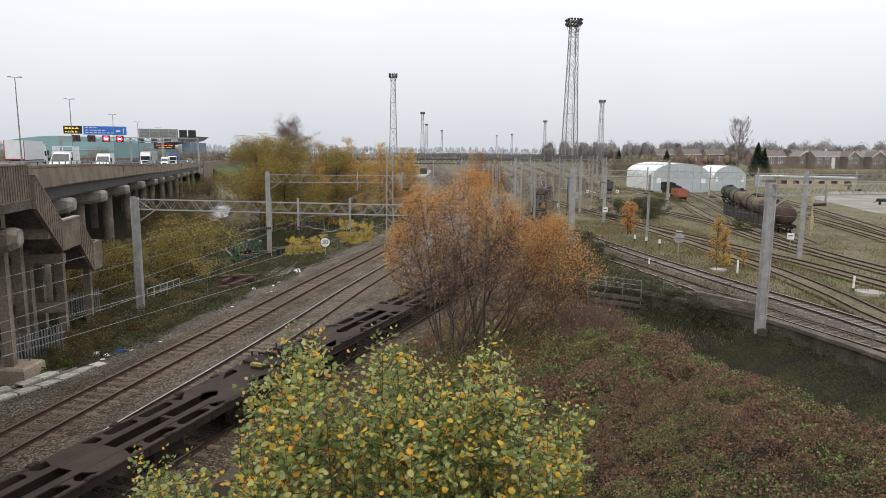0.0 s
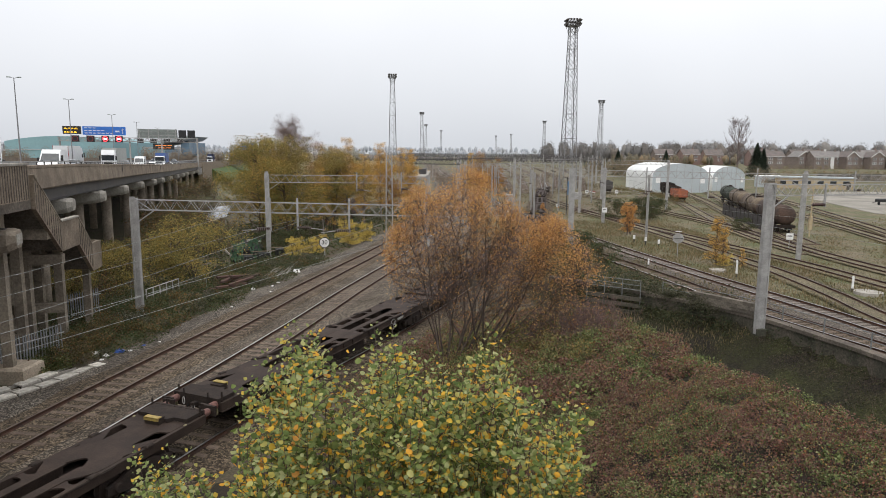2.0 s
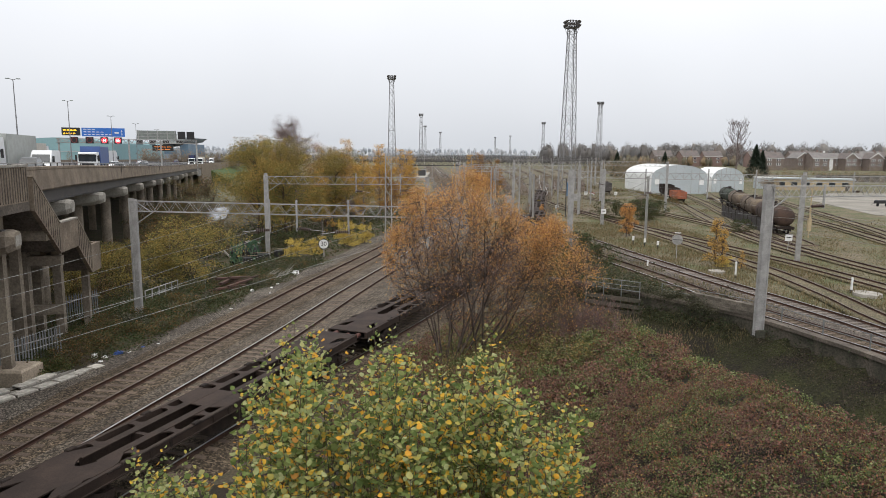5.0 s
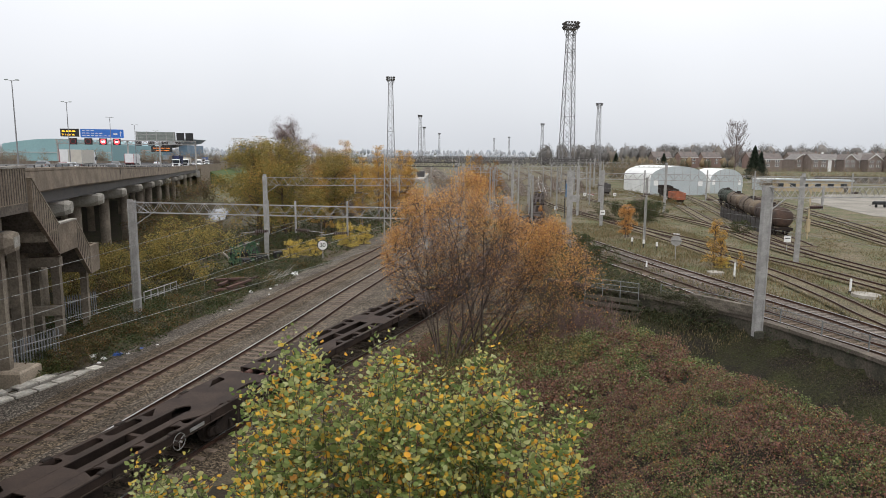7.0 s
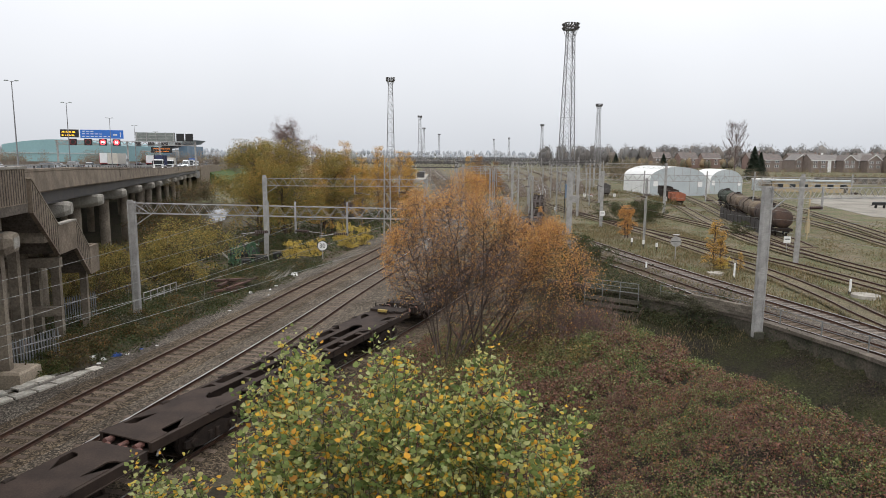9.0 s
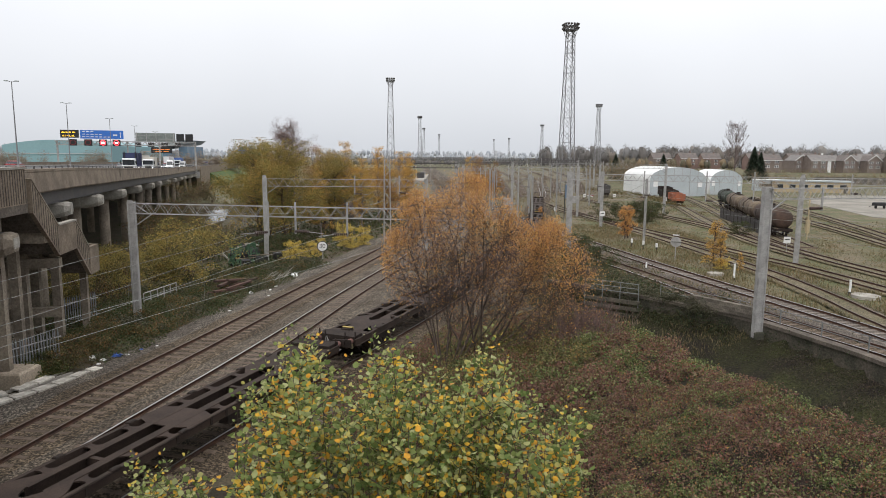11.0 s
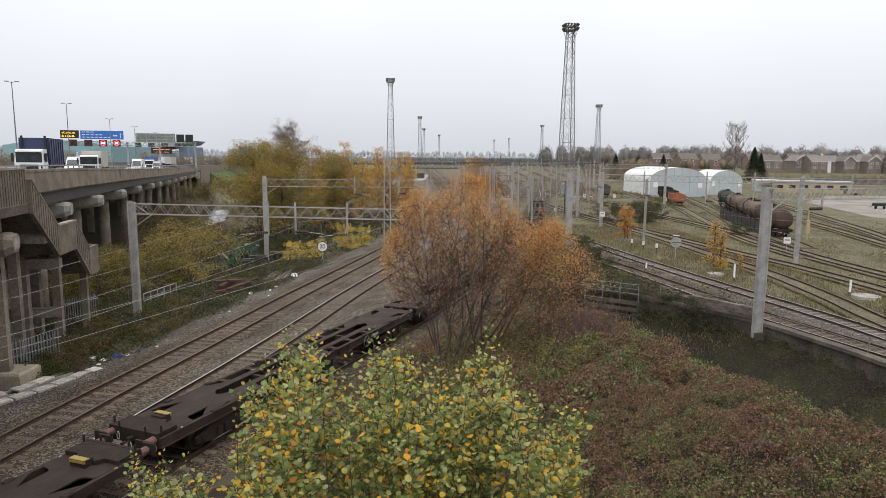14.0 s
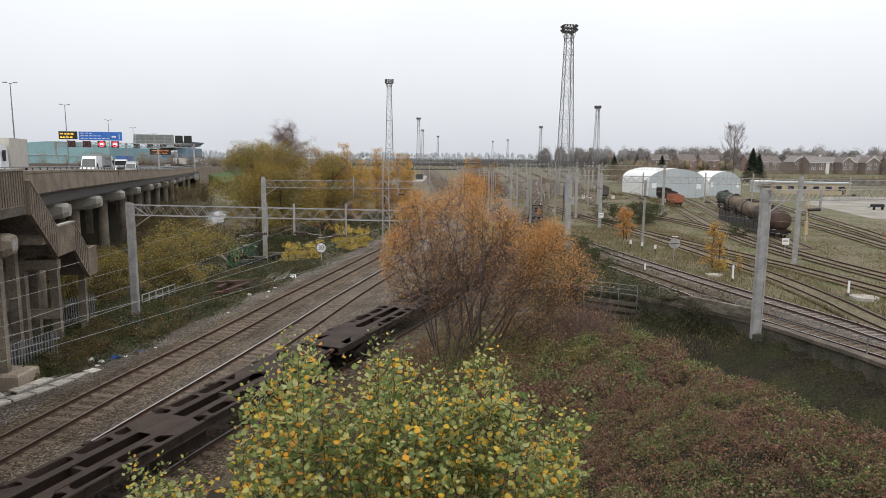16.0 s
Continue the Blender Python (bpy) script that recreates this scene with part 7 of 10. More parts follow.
        part("lifting_lug", Geo().box(s * 1.05 - 0.03, s * 1.05 + 0.03, 8.42, 8.52, D - 0.3, D + 0.03), M_LUG, top, "yellowed lifting lug")
        # pale lug with an eye hanging at the corner
        lug = Geo().prism([(-0.05, 0.12), (-0.08, -0.06), (-0.04, -0.12), (0.04, -0.12), (0.08, -0.06), (0.05, 0.12)], -0.015, 0.015)
        part("corner_lug", lug, M_LUG, top, "pale worn lug", m=pose(s * 0.92, 9.475, D - 0.3, 90, 0, 0))
    loop = Geo()
    pts = [(0.32 + 0.05 * math.cos(t), 9.72, D - 0.02 + (0.16 if math.sin(t) > 0 else 0.1) * math.sin(t)) for t in [k * 0.5236 for k in range(13)]]
    for p, q in zip(pts, pts[1:]):
        loop.tube(p, q, 0.016, n=6)
    part("coupling_shackle", loop, M_GALV, top, "grey coupling shackle")
    part("coupling_hook", Geo().box(-0.08, 0.08, 9.4, 9.65, D - 0.2, D - 0.06).tube((0, 9.5, D - 0.1), (0.12, 9.75, D - 0.25), 0.03, n=6).tube((0.12, 9.75, D - 0.25), (0, 9.92, D - 0.12), 0.03, n=6), M_WAGON_D, top)
    part("air_hose", Geo().tube((0.35, 9.45, D - 0.2), (0.38, 9.6, D - 0.45), 0.025, n=6).tube((0.38, 9.6, D - 0.45), (0.34, 9.88, D - 0.25), 0.025, n=6), M_RUBBER, top)
    # bar-coupled inner end
    part("bar_coupler", Geo().tube((0, -9.2, D - 0.2), (0, -9.56, D - 0.2), 0.09, n=10), M_BUFFER, top)
    for s in (-1, 1):
        part("side_bearer", Geo().tube((s * 0.62, -9.2, D - 0.16), (s * 0.62, -9.5, D - 0.16), 0.11, n=12), M_BUFFER, top, "short red-brown bearer")
        part("end_strap", Geo().bar((s * 1.03, -8.8, D - 0.1), (s * 1.08, -9.1, D - 0.5), 0.08, 0.03), M_GALV, top)
    # flaps, cleats and cut-outs along the sides
    for s in (-1, 1):
        for y in (-6.6, -3.6, -0.9, 2.0, 4.9, 6.9):
            part("container_spigot", Geo().slab(s * 1.06 - 0.09, s * 1.06 + 0.09, y - 0.16, y + 0.16, D - 0.02, D + 0.055, 0.03), M_WAGON_D, top, "folding container spigot")
        g = Geo()
        for y in (-5.4, -4.6, -2.0, -1.2, 0.4, 1.2, 3.2, 4.0):
            g.box(s * 1.11 - 0.02, s * 1.11 + 0.02, y - 0.05, y + 0.05, D - 0.3, D - 0.02)
        g.box(s * 1.1 - 0.03, s * 1.1 + 0.03, -5.6, 5.6, D - 0.06, D - 0.02)
        part("side_bracket", g, M_WAGON_D, top)
    wheel_ring, spokes = Geo(), Geo()
    for s in (-1,):
        c = Vector((s * 1.13, -3.8, 0.86))
        pts = [c + Vector((0, 0.27 * math.cos(t), 0.27 * math.sin(t))) for t in [k * 0.3142 for k in range(21)]]
        for p, q in zip(pts, pts[1:]):
            wheel_ring.tube(p, q, 0.013, n=6)
        for t in (0.5, 2.6, 4.7):
            spokes.bar(c, c + Vector((0, 0.27 * math.cos(t), 0.27 * math.sin(t))), 0.025)
        spokes.tube(c - Vector((0.1, 0, 0)), c + Vector((0.03, 0, 0)), 0.04, n=8)
    hw = part("brake_wheel", wheel_ring, M_GALV, top, "pale-rimmed brake wheel")
    part("spokes", spokes, M_GALV, hw)
    part("label_plate", Geo().box(-1.14, -1.125, -5.0, -4.3, 0.95, 1.07), M_GALV, top)
    # bogies
    wheel = wheel_mesh()
    for y in (-6.6, 6.6):
        bogie = thing("bogie", "black four-wheel bogie", "", m=pose(0, y, 0))
        bogie.parent = top
        del bogie["label"]
        g = Geo().box(-0.75, 0.75, -0.2, 0.2, 0.42, 0.62)
        part("bolster", g, M_WAGON_D, bogie)
        for s in (-1, 1):
            sf = Geo()
            prof = [(-1.25, 0.38), (-0.95, 0.30), (-0.45, 0.22), (0.45, 0.22), (0.95, 0.30), (1.25, 0.38), (1.25, 0.60), (0.8, 0.66), (0.45, 0.82), (-0.45, 0.82), (-0.8, 0.66), (-1.25, 0.60)]
            k = len(prof)
            sf.add([(s * 1.0 - 0.06, a, b) for a, b in prof] + [(s * 1.0 + 0.06, a, b) for a, b in prof], [tuple(range(k)), tuple(range(k, 2 * k))[::-1]] + [(j, k + j, k + (j + 1) % k, (j + 1) % k) for j in range(k)])
            for yy in (-0.9, 0.9):
                sf.tube((s * 1.06, yy, 0.48), (s * 1.16, yy, 0.48), 0.13, n=12)
            for yy in (-0.18, 0.18):
                sf.tube((s * 1.1, yy, 0.3), (s * 1.1, yy, 0.62), 0.09, n=10)
            part("side_frame", sf, M_WAGON_D, bogie)
            for yy in (-0.9, 0.9):
                part("wheel", wheel, None, bogie, m=pose(s * 0.76, yy, 0.49, 0, 0, 0 if s > 0 else 180))
        for yy in (-0.9, 0.9):
            part("axle", Geo().tube((-0.8, yy, 0.49), (0.8, yy, 0.49), 0.08, n=10), M_WAGON_D, bogie)
    return top


PATH3 = smooth_path(T3, 0.5)


def on_path(s):
    i = max(0, min(len(PATH3) - 2, int(s / 0.5)))
    return PATH3[i].lerp(PATH3[i + 1], s / 0.5 - i)


def run(t):
    """Metres that the train has gone since the start; it gathers speed."""
    ts, vs = [0, 3, 5, 7.5, 9, 11.5, 13, 16], [2.8, 2.94, 3.12, 3.4, 3.55, 3.88, 4.1, 4.25]
    n = 320
    step = t / n
    return sum(float(np.interp((k + 0.5) * step, ts, vs)) * step for k in range(n))


GAP0 = next(i for i, p in enumerate(PATH3) if p.y > 20.85) * 0.5 + run(2.0) + 0.85
WAGONS = []
first_wagon = build_wagon()
for twin in range(-1, 4):
    for half, at in ((0, 9.95), (1, 29.05)):
        ob = first_wagon if not WAGONS else copy_thing(first_wagon, pose(0, 0, 0))
        WAGONS.append((ob, GAP0 + 39.0 * twin + at, half))


def wagon_pose(s, half):
    """A wagon stands with both bogies on the line of its track."""
    a, b = on_path(s - 6.6), on_path(s + 6.6)
    d = a - b if half == 0 else b - a
    return Matrix.Translation((a + b) / 2) @ pose(0, 0, 0, 0, 0, math.degrees(math.atan2(d.y, d.x)) - 90)


# ---------- overhead line masts and portals ----------
def mast(x, y, top, name="overhead_mast", twin=True, label="grey steel overhead line mast of paired channels", turn=0.0, wide=0.36, arm=0, steel=None):
    z = max(-0.12, ground_z(x, y)) if 5 < x < 22 and y < 45 else ground_z(x, y)
    ob = thing(name, label, "overhead mast", "overhead line masts", pose(x, y, z, 0, 0, turn))
    h = top - z
    if twin:
        for s in (-1, 1):
            g = Geo().box(s * wide / 2 - 0.045, s * wide / 2 + 0.045, -0.12, 0.12, -0.3, h)
            g.box(s * wide / 2 - 0.045 - s * 0.03, s * wide / 2 + 0.045 - s * 0.03, -0.15, -0.12, -0.3, h)
            part("channel", g, M_GALV, ob)
        part("web", Geo().box(-wide / 2, wide / 2, -0.1, -0.07, -0.3, h), M_GALV, ob, "grey recessed web")
        k = 0.5
        while k < h:
            part("batten", Geo().box(-wide / 2, wide / 2, -0.137, -0.122, k, k + 0.32), M_GALV, ob)
            k += 1.35
    else:
        part("column", Geo().box(-0.11, 0.11, -0.012, 0.012, -0.3, h).box(-0.12, -0.1, -0.11, 0.11, -0.3, h).box(0.1, 0.12, -0.11, 0.11, -0.3, h), steel or M_GALV, ob)
    if arm:
        ins = part("cantilever", Geo().tube((0, -0.12, h - 2.3), (arm * 2.4, -0.2, h - 1.7), 0.03, n=6).tube((0, -0.12, h - 0.5), (arm * 2.3, -0.2, h - 1.65), 0.02, n=5).tube((arm * 0.7, -0.15, h - 2.1), (arm * 2.6, -0.2, h - 2.5), 0.022, n=5), M_GALV, ob)
        rod = Geo()
        insulator(rod, (arm * 0.1, -0.14, h - 2.27), (arm * 0.75, -0.16, h - 2.12), 0.1)
        part("insulator", rod, M_PORC, ins, "dark ribbed insulator")
    part("footing", Geo().slab(-0.3, 0.3, -0.26, 0.26, -0.4, 0.03, 0.04), M_CONC_WET, ob)
    return ob


def insulator(g, p, q, r=0.11):
    p, q = Vector(p), Vector(q)
    for k in range(7):
        a = p.lerp(q, k / 7)
        b = p.lerp(q, (k + 0.6) / 7)
        g.tube(a, b, r, r * 0.6, 8)


def portal(pl, pr, zl, zr, depth, label, drops=(), left=True, right=True, twin=True, wide=0.36, steel=None, thin=1.0, slender=False):
    """A truss beam over the tracks between two masts, with drop posts that hold the wires."""
    a, b = Vector((*pl, zl)), Vector((*pr, zr))
    turn = math.degrees(math.atan2(b.y - a.y, b.x - a.x))
    if left:
        mast(a.x, a.y, zl + 0.1, turn=turn, twin=twin, wide=wide)
    if right:
        mast(b.x, b.y, zr + 0.1, turn=turn, twin=twin and not slender, steel=M_CONC_DARK if slender else None)
    ob = thing("portal_beam", label, "portal beam", "overhead line portals", Matrix.Translation(a))
    d = b - a
    g = Geo()
    lattice(g, d * 0.0, d, depth, 0.36, 0.9, 0.026 * thin, 0.05 * thin)
    part("truss", g, steel or M_GALV, ob)
    for k, s in ((0.0, 1), (1.0, -1)):
        c = d * k
        u = d.normalized() * s
        part("knee_brace", Geo().bar(c + u * 0.2 + Vector((0, 0, -depth - 0.75)), c + u * 1.3 + Vector((0, 0, -depth)), 0.06).bar(c + u * 0.2 + Vector((0, 0, -0.05)), c + u * 1.1 + Vector((0, 0, -depth)), 0.05), M_GALV, ob)
    for f, up, down, arm in drops:
        c = d * f
        post = part("drop_post", Geo().box(c.x - 0.05, c.x + 0.05, c.y - 0.25, c.y - 0.15, c.z - down, c.z + up), M_GALV, ob)
        if arm:
            ins = Geo()
            e = c + Vector((0, -0.2, -down + 0.15))
            insulator(ins, e, e + Vector((arm * 0.85, 0, -0.03)))
            part("insulator", ins, M_PORC, post, "brown ribbed insulator")
            part("registration_arm", Geo().tube(e + Vector((arm * 0.7, 0, -0.03)), e + Vector((arm * 1.7, 0, -0.15)), 0.02, n=6), M_GALV, post)
    return ob


def wires(line, supports, contact, rise, label, sag=0.7, n_mid=6):
    """A contact wire and a sagging catenary wire with droppers, straight from support to support."""
    xs, ys = [p[0] for p in line], [p[1] for p in line]
    ob = thing("overhead_wires", label, "overhead wires", "overhead wires", kind="stuff")
    con, mes, drop = Geo(), Geo(), Geo()
    for y0, y1 in zip(supports, supports[1:]):
        a = Vector((float(np.interp(y0, ys, xs)), y0, contact))
        b = Vector((float(np.interp(y1, ys, xs)), y1, contact))
        con.tube(a, b, 0.0075, n=4, cap=False)
        pts = [a.lerp(b, k / n_mid) + Vector((0, 0, rise - 4 * sag * (k / n_mid) * (1 - k / n_mid))) for k in range(n_mid + 1)]
        for p, q in zip(pts, pts[1:]):
            mes.tube(p, q, 0.0075, n=4, cap=False)
        for k in range(1, n_mid):
            drop.tube(pts[k], a.lerp(b, k / n_mid), 0.0035, n=3, cap=False)
    part("contact_wire", con, M_WIRE, ob)
    part("catenary_wire", mes, M_WIRE, ob)
    part("dropper", drop, M_WIRE, ob)
    return ob


def lattice_mast(x, y, top, wide=0.7, label="grey lattice overhead mast", hook=0):
    z = ground_z(x, y)
    ob = thing("lattice_mast", label, "overhead mast", "overhead line masts", pose(x, y, z))
    g = Geo()
    h = top - z
    w = wide / 2
    for sx in (-1, 1):
        for sy in (-1, 1):
            g.bar((sx * w, sy * w * 0.6, -0.3), (sx * w * 0.8, sy * w * 0.5, h), 0.07)
    n = int(h / 0.8)
    for k in range(n):
        for sy in (-1, 1):
            s = 1 if k % 2 else -1
            g.bar((s * w * 0.95, sy * w * 0.55, h * k / n), (-s * w * 0.95, sy * w * 0.55, h * (k + 1) / n), 0.045)
    part("lattice_column", g, M_GALV, ob)
    if hook:
        hk = Geo()
        pts = [Vector((hook * 1.9 * (1 - math.cos(t)), 0, h - 0.9 + 1.1 * math.sin(t))) for t in [k * 0.26 for k in range(7)]]
        for p, q in zip(pts, pts[1:]):
            hk.bar(p, q, 0.08)
        part("curved_arm", hk, M_GALV, ob)
    return ob


def build_overhead():
    # near portal over the curve
    portal((-18.93, 39.8), (1.95, 38.25), 7.0, 6.85, 0.62, "grey lattice portal beam over the curving lines", [(0.41, 0.3, 1.7, -1.0), (0.49, 0.3, 1.6, 1.0), (0.64, 0.35, 1.7, -1.0), (0.86, 0.35, 1.8, -1.0)], thin=0.8, slender=True)
    portal((-17.97, 66.6), (-1.6, 69.5), 7.6, 7.5, 0.75, "grey lattice portal beam further along the curve", [(0.55, 0.4, 1.6, 0.9), (0.83, 0.4, 1.5, 0.9)], thin=0.85)
    lattice_mast(-5.9, 71.6, 10.1, 0.75, hook=1)
    lattice_mast(10.7, 93.4, 8.7, 0.95)
    # right-hand structures
    portal((18.75, 37.3), (36.5, 41.5), 8.35, 8.35, 0.62, "grey lattice portal beam beside the retaining wall", [(0.20, 0.1, 1.3, -0.9), (0.62, 0.3, 3.4, -0.9), (0.92, 0.3, 3.0, -0.9)], wide=0.52)
    portal((13.6, 68.5), (35.5, 64.0), 8.35, 8.2, 0.62, "grey lattice portal beam over the sidings", [(0.33, 0.4, 2.2, 0.9), (0.6, 0.5, 2.6, 0.9), (0.8, 0.5, 2.4, 0.9)], wide=0.5)
    portal((35.5, 64.0), (58, 62), 8.2, 8.2, 0.62, "grey lattice portal beam at the edge of the yard", [(0.2, 0.4, 1.6, 0.9), (0.5, 0.4, 1.6, 0.9)], left=False)
    mast(24.5, 77.6, 7.6, twin=False, arm=-1)
    mast(24.0, 96.9, 8.0, twin=True, arm=-1)
    mast(12.63, 89.9, 7.4, twin=False, arm=1)
    portal((2.9, 93.4), (10.7, 93.4), 8.3, 8.3, 0.7, "grey lattice portal beam in the station throat", [(0.35, 0.3, 1.4, 0.9), (0.65, 0.3, 2.6, 0.9)], right=False, twin=False)
    portal((-8.6, 130), (3.4, 130), 8.6, 8.6, 0.85, "dark heavy signal gantry beam", [(0.1, 1.4, 1.5, 0), (0.3, 0.2, 3.0, 0), (0.55, 0.2, 3.4, 0), (0.9, 1.4, 1.5, 0)], steel=M_GIRDER, thin=3.4)
    portal((3.4, 150), (36, 148), 8.8, 8.8, 1.1, "long dark lattice portal beam over many tracks", [(0.1, 0.6, 2, 0), (0.3, 0.6, 2, 0), (0.5, 0.6, 2, 0), (0.7, 0.6, 2, 0), (0.9, 0.6, 2, 0)], steel=M_GIRDER, thin=2.2)
    portal((4, 118), (24, 114), 8.2, 8.2, 0.7, "grey lattice portal beam past the junction", [(0.2, 0.5, 2.4, 0.9), (0.4, 0.5, 2.4, 0.9), (0.6, 0.5, 2.4, 0.9), (0.85, 0.5, 2.4, 0.9)])
    portal((-12, 176), (36, 172), 9.2, 9.2, 0.9, "distant lattice portal beam over many tracks", [(0.15, 0.6, 2.4, 0), (0.35, 0.6, 2.4, 0), (0.55, 0.6, 2.4, 0), (0.8, 0.6, 2.4, 0)], steel=M_GIRDER, thin=2.0)
    portal((-14, 232), (52, 228), 9.4, 9.4, 1.0, "distant lattice portal beam over many tracks", [(0.15, 0.6, 2.4, 0), (0.35, 0.6, 2.4, 0), (0.55, 0.6, 2.4, 0), (0.8, 0.6, 2.4, 0)])
    for k, (x, y) in enumerate(((15.1, 111), (21, 118), (14.5, 122), (26, 134), (19, 142), (30, 152), (25, 160), (32, 140), (36, 158), (10.5, 132), (12, 146), (28, 166), (39, 175), (20, 168), (8.5, 113))):
        mast(x, y, 7.2 + 0.4 * (k % 3), twin=False, arm=(-1, 1, 1, -1)[k % 4])
    portal((14, 128), (42, 122), 8.9, 8.9, 0.8, "lattice portal beam over the yard throat", [(0.25, 0.5, 2.4, 0.9), (0.6, 0.5, 2.4, 0.9)])
    portal((-14, 200), (48, 205), 9.4, 9.4, 1.1, "distant dark portal beam", [(0.15, 0.6, 2, 0), (0.4, 0.6, 2, 0), (0.65, 0.6, 2, 0)], steel=M_GIRDER, thin=2.5)
    portal((-16, 260), (55, 262), 9.6, 9.6, 1.2, "distant dark portal beam", [(0.15, 0.6, 2, 0), (0.4, 0.6, 2, 0), (0.65, 0.6, 2, 0)], steel=M_GIRDER, thin=2.5)
    sup = [-12, 39.5, 67, 99, 150, 200, 260, 330]
    wires(TA, sup, 5.15, 1.35, "contact and catenary wires over the curve", 0.8)
    wires(TS, sup, 4.8, 1.3, "contact and catenary wires over the polished line", 0.75)
    wires(T3, [-12, 38.8, 68, 101, 128, 160, 205], 5.05, 1.3, "contact and catenary wires over the wagons", 0.75)
    wires(R1, [-8, 38.5, 67, 100, 150, 200], 4.9, 1.3, "contact and catenary wires beside the wall", 0.6)
    wires(R2, [20, 40.5, 65, 100, 150], 4.9, 1.3, "contact and catenary wires over the siding", 0.5)


build_overhead()


# ---------- floodlight towers ----------
def build_tower():
    """A lattice yard-lighting tower, 46 m high."""
    ob = thing("floodlight_tower", "tall grey lattice yard lighting tower with lamp cradle", "lighting tower", "yard lighting towers")
    H, w0, w1 = 46.0, 2.1, 0.95
    g = Geo()
    W = lambda z: w0 + (w1 - w0) * min(1, z / H)
    for sx in (-1, 1):
        for sy in (-1, 1):
            g.bar((sx * w0, sy * w0, -0.5), (sx * w1, sy * w1, H), 0.18)
    n = 15
    z = [H * (1 - (1 - k / n) ** 1.25) for k in range(n + 1)]
    for k in range(n):
        a, b = W(z[k]), W(z[k + 1])
        for u in range(4):
            c = [(-1, -1), (1, -1), (1, 1), (-1, 1)]
            p, q = c[u], c[(u + 1) % 4]
            g.bar((p[0] * a, p[1] * a, z[k]), (q[0] * b, q[1] * b, z[k + 1]), 0.085)
            g.bar((q[0] * a, q[1] * a, z[k]), (p[0] * b, p[1] * b, z[k + 1]), 0.085)
            if k % 2 == 0:
                g.bar((p[0] * a, p[1] * a, z[k]), (q[0] * a, q[1] * a, z[k]), 0.1)
    part("lattice_shaft", g, M_TOWER, ob)
    part("ladder", Geo().bar((0.3, -0.9, 0), (0.2, -0.5, H), 0.07).bar((0.75, -0.9, 0), (0.6, -0.5, H), 0.07), M_TOWER, ob)
    cradle = part("cradle", Geo().box(-1.5, 1.5, -1.5, 1.5, H - 0.05, H + 0.03), M_TOWER, ob, "railed lamp cradle")
    for u in range(4):
        c = [(-1, -1), (1, -1), (1, 1), (-1, 1)]
        p, q = c[u], c[(u + 1) % 4]
        for zz in (H, H + 1.15):
            part("guard_rail", Geo().bar((p[0] * 1.55, p[1] * 1.55, zz), (q[0] * 1.55, q[1] * 1.55, zz), 0.1), M_TOWER, cradle)
        part("cradle_strut", Geo().bar((p[0] * 1.0, p[1] * 1.0, H - 2.0), (p[0] * 1.5, p[1] * 1.5, H), 0.1), M_TOWER, cradle)
    for sx in (-1, 0, 1):
        for sy in (-1, 0, 1):
            if sx or sy:
                part("guard_post", Geo().bar((sx * 1.55, sy * 1.55, H), (sx * 1.55, sy * 1.55, H + 1.2), 0.08), M_TOWER, cradle)
    lamp = Geo().tube((0, 0, 0), (0, -0.45, -0.22), 0.22, 0.32, 12).tube((0, 0.25, 0.1), (0, 0, 0), 0.13, 0.22, 10).box(-0.06, 0.06, -0.2, 0.0, -0.75, -0.1).mesh("lamp_head", M_GIRDER)
    for u in range(4):
        for k in (-1.25, -0.42, 0.42, 1.25):
            for zz in (H + 0.75, H + 1.75):
                part("lamp_head", lamp, None, ob, m=pose(0, 0, 0, 0, 0, u * 90) @ pose(k, -1.65, zz))
    part("base", Geo().slab(-2.6, 2.6, -2.6, 2.6, -0.6, 0.25, 0.1), M_CONC, ob)
    return ob


def build_towers():
    first = build_tower()
    spots = [(36.4, 190.8, 1.0), (-24.9, 324, 1.0), (111.4, 468.5, 1.0), (-20.3, 624, 1.0), (-23.4, 885, 1.0), (-3.7, 1127, 1.0), (116.9, 765, 1.0), (134.7, 1309, 1.0), (113.8, 1424, 1.0)]
    for i, (x, y, s) in enumerate(spots):
        m = pose(x, y, -0.4, 0, 0, 8) @ Matrix.Scale(s, 4)
        if i == 0:
            first.matrix_basis = m
        else:
            copy_thing(first, m)


build_towers()


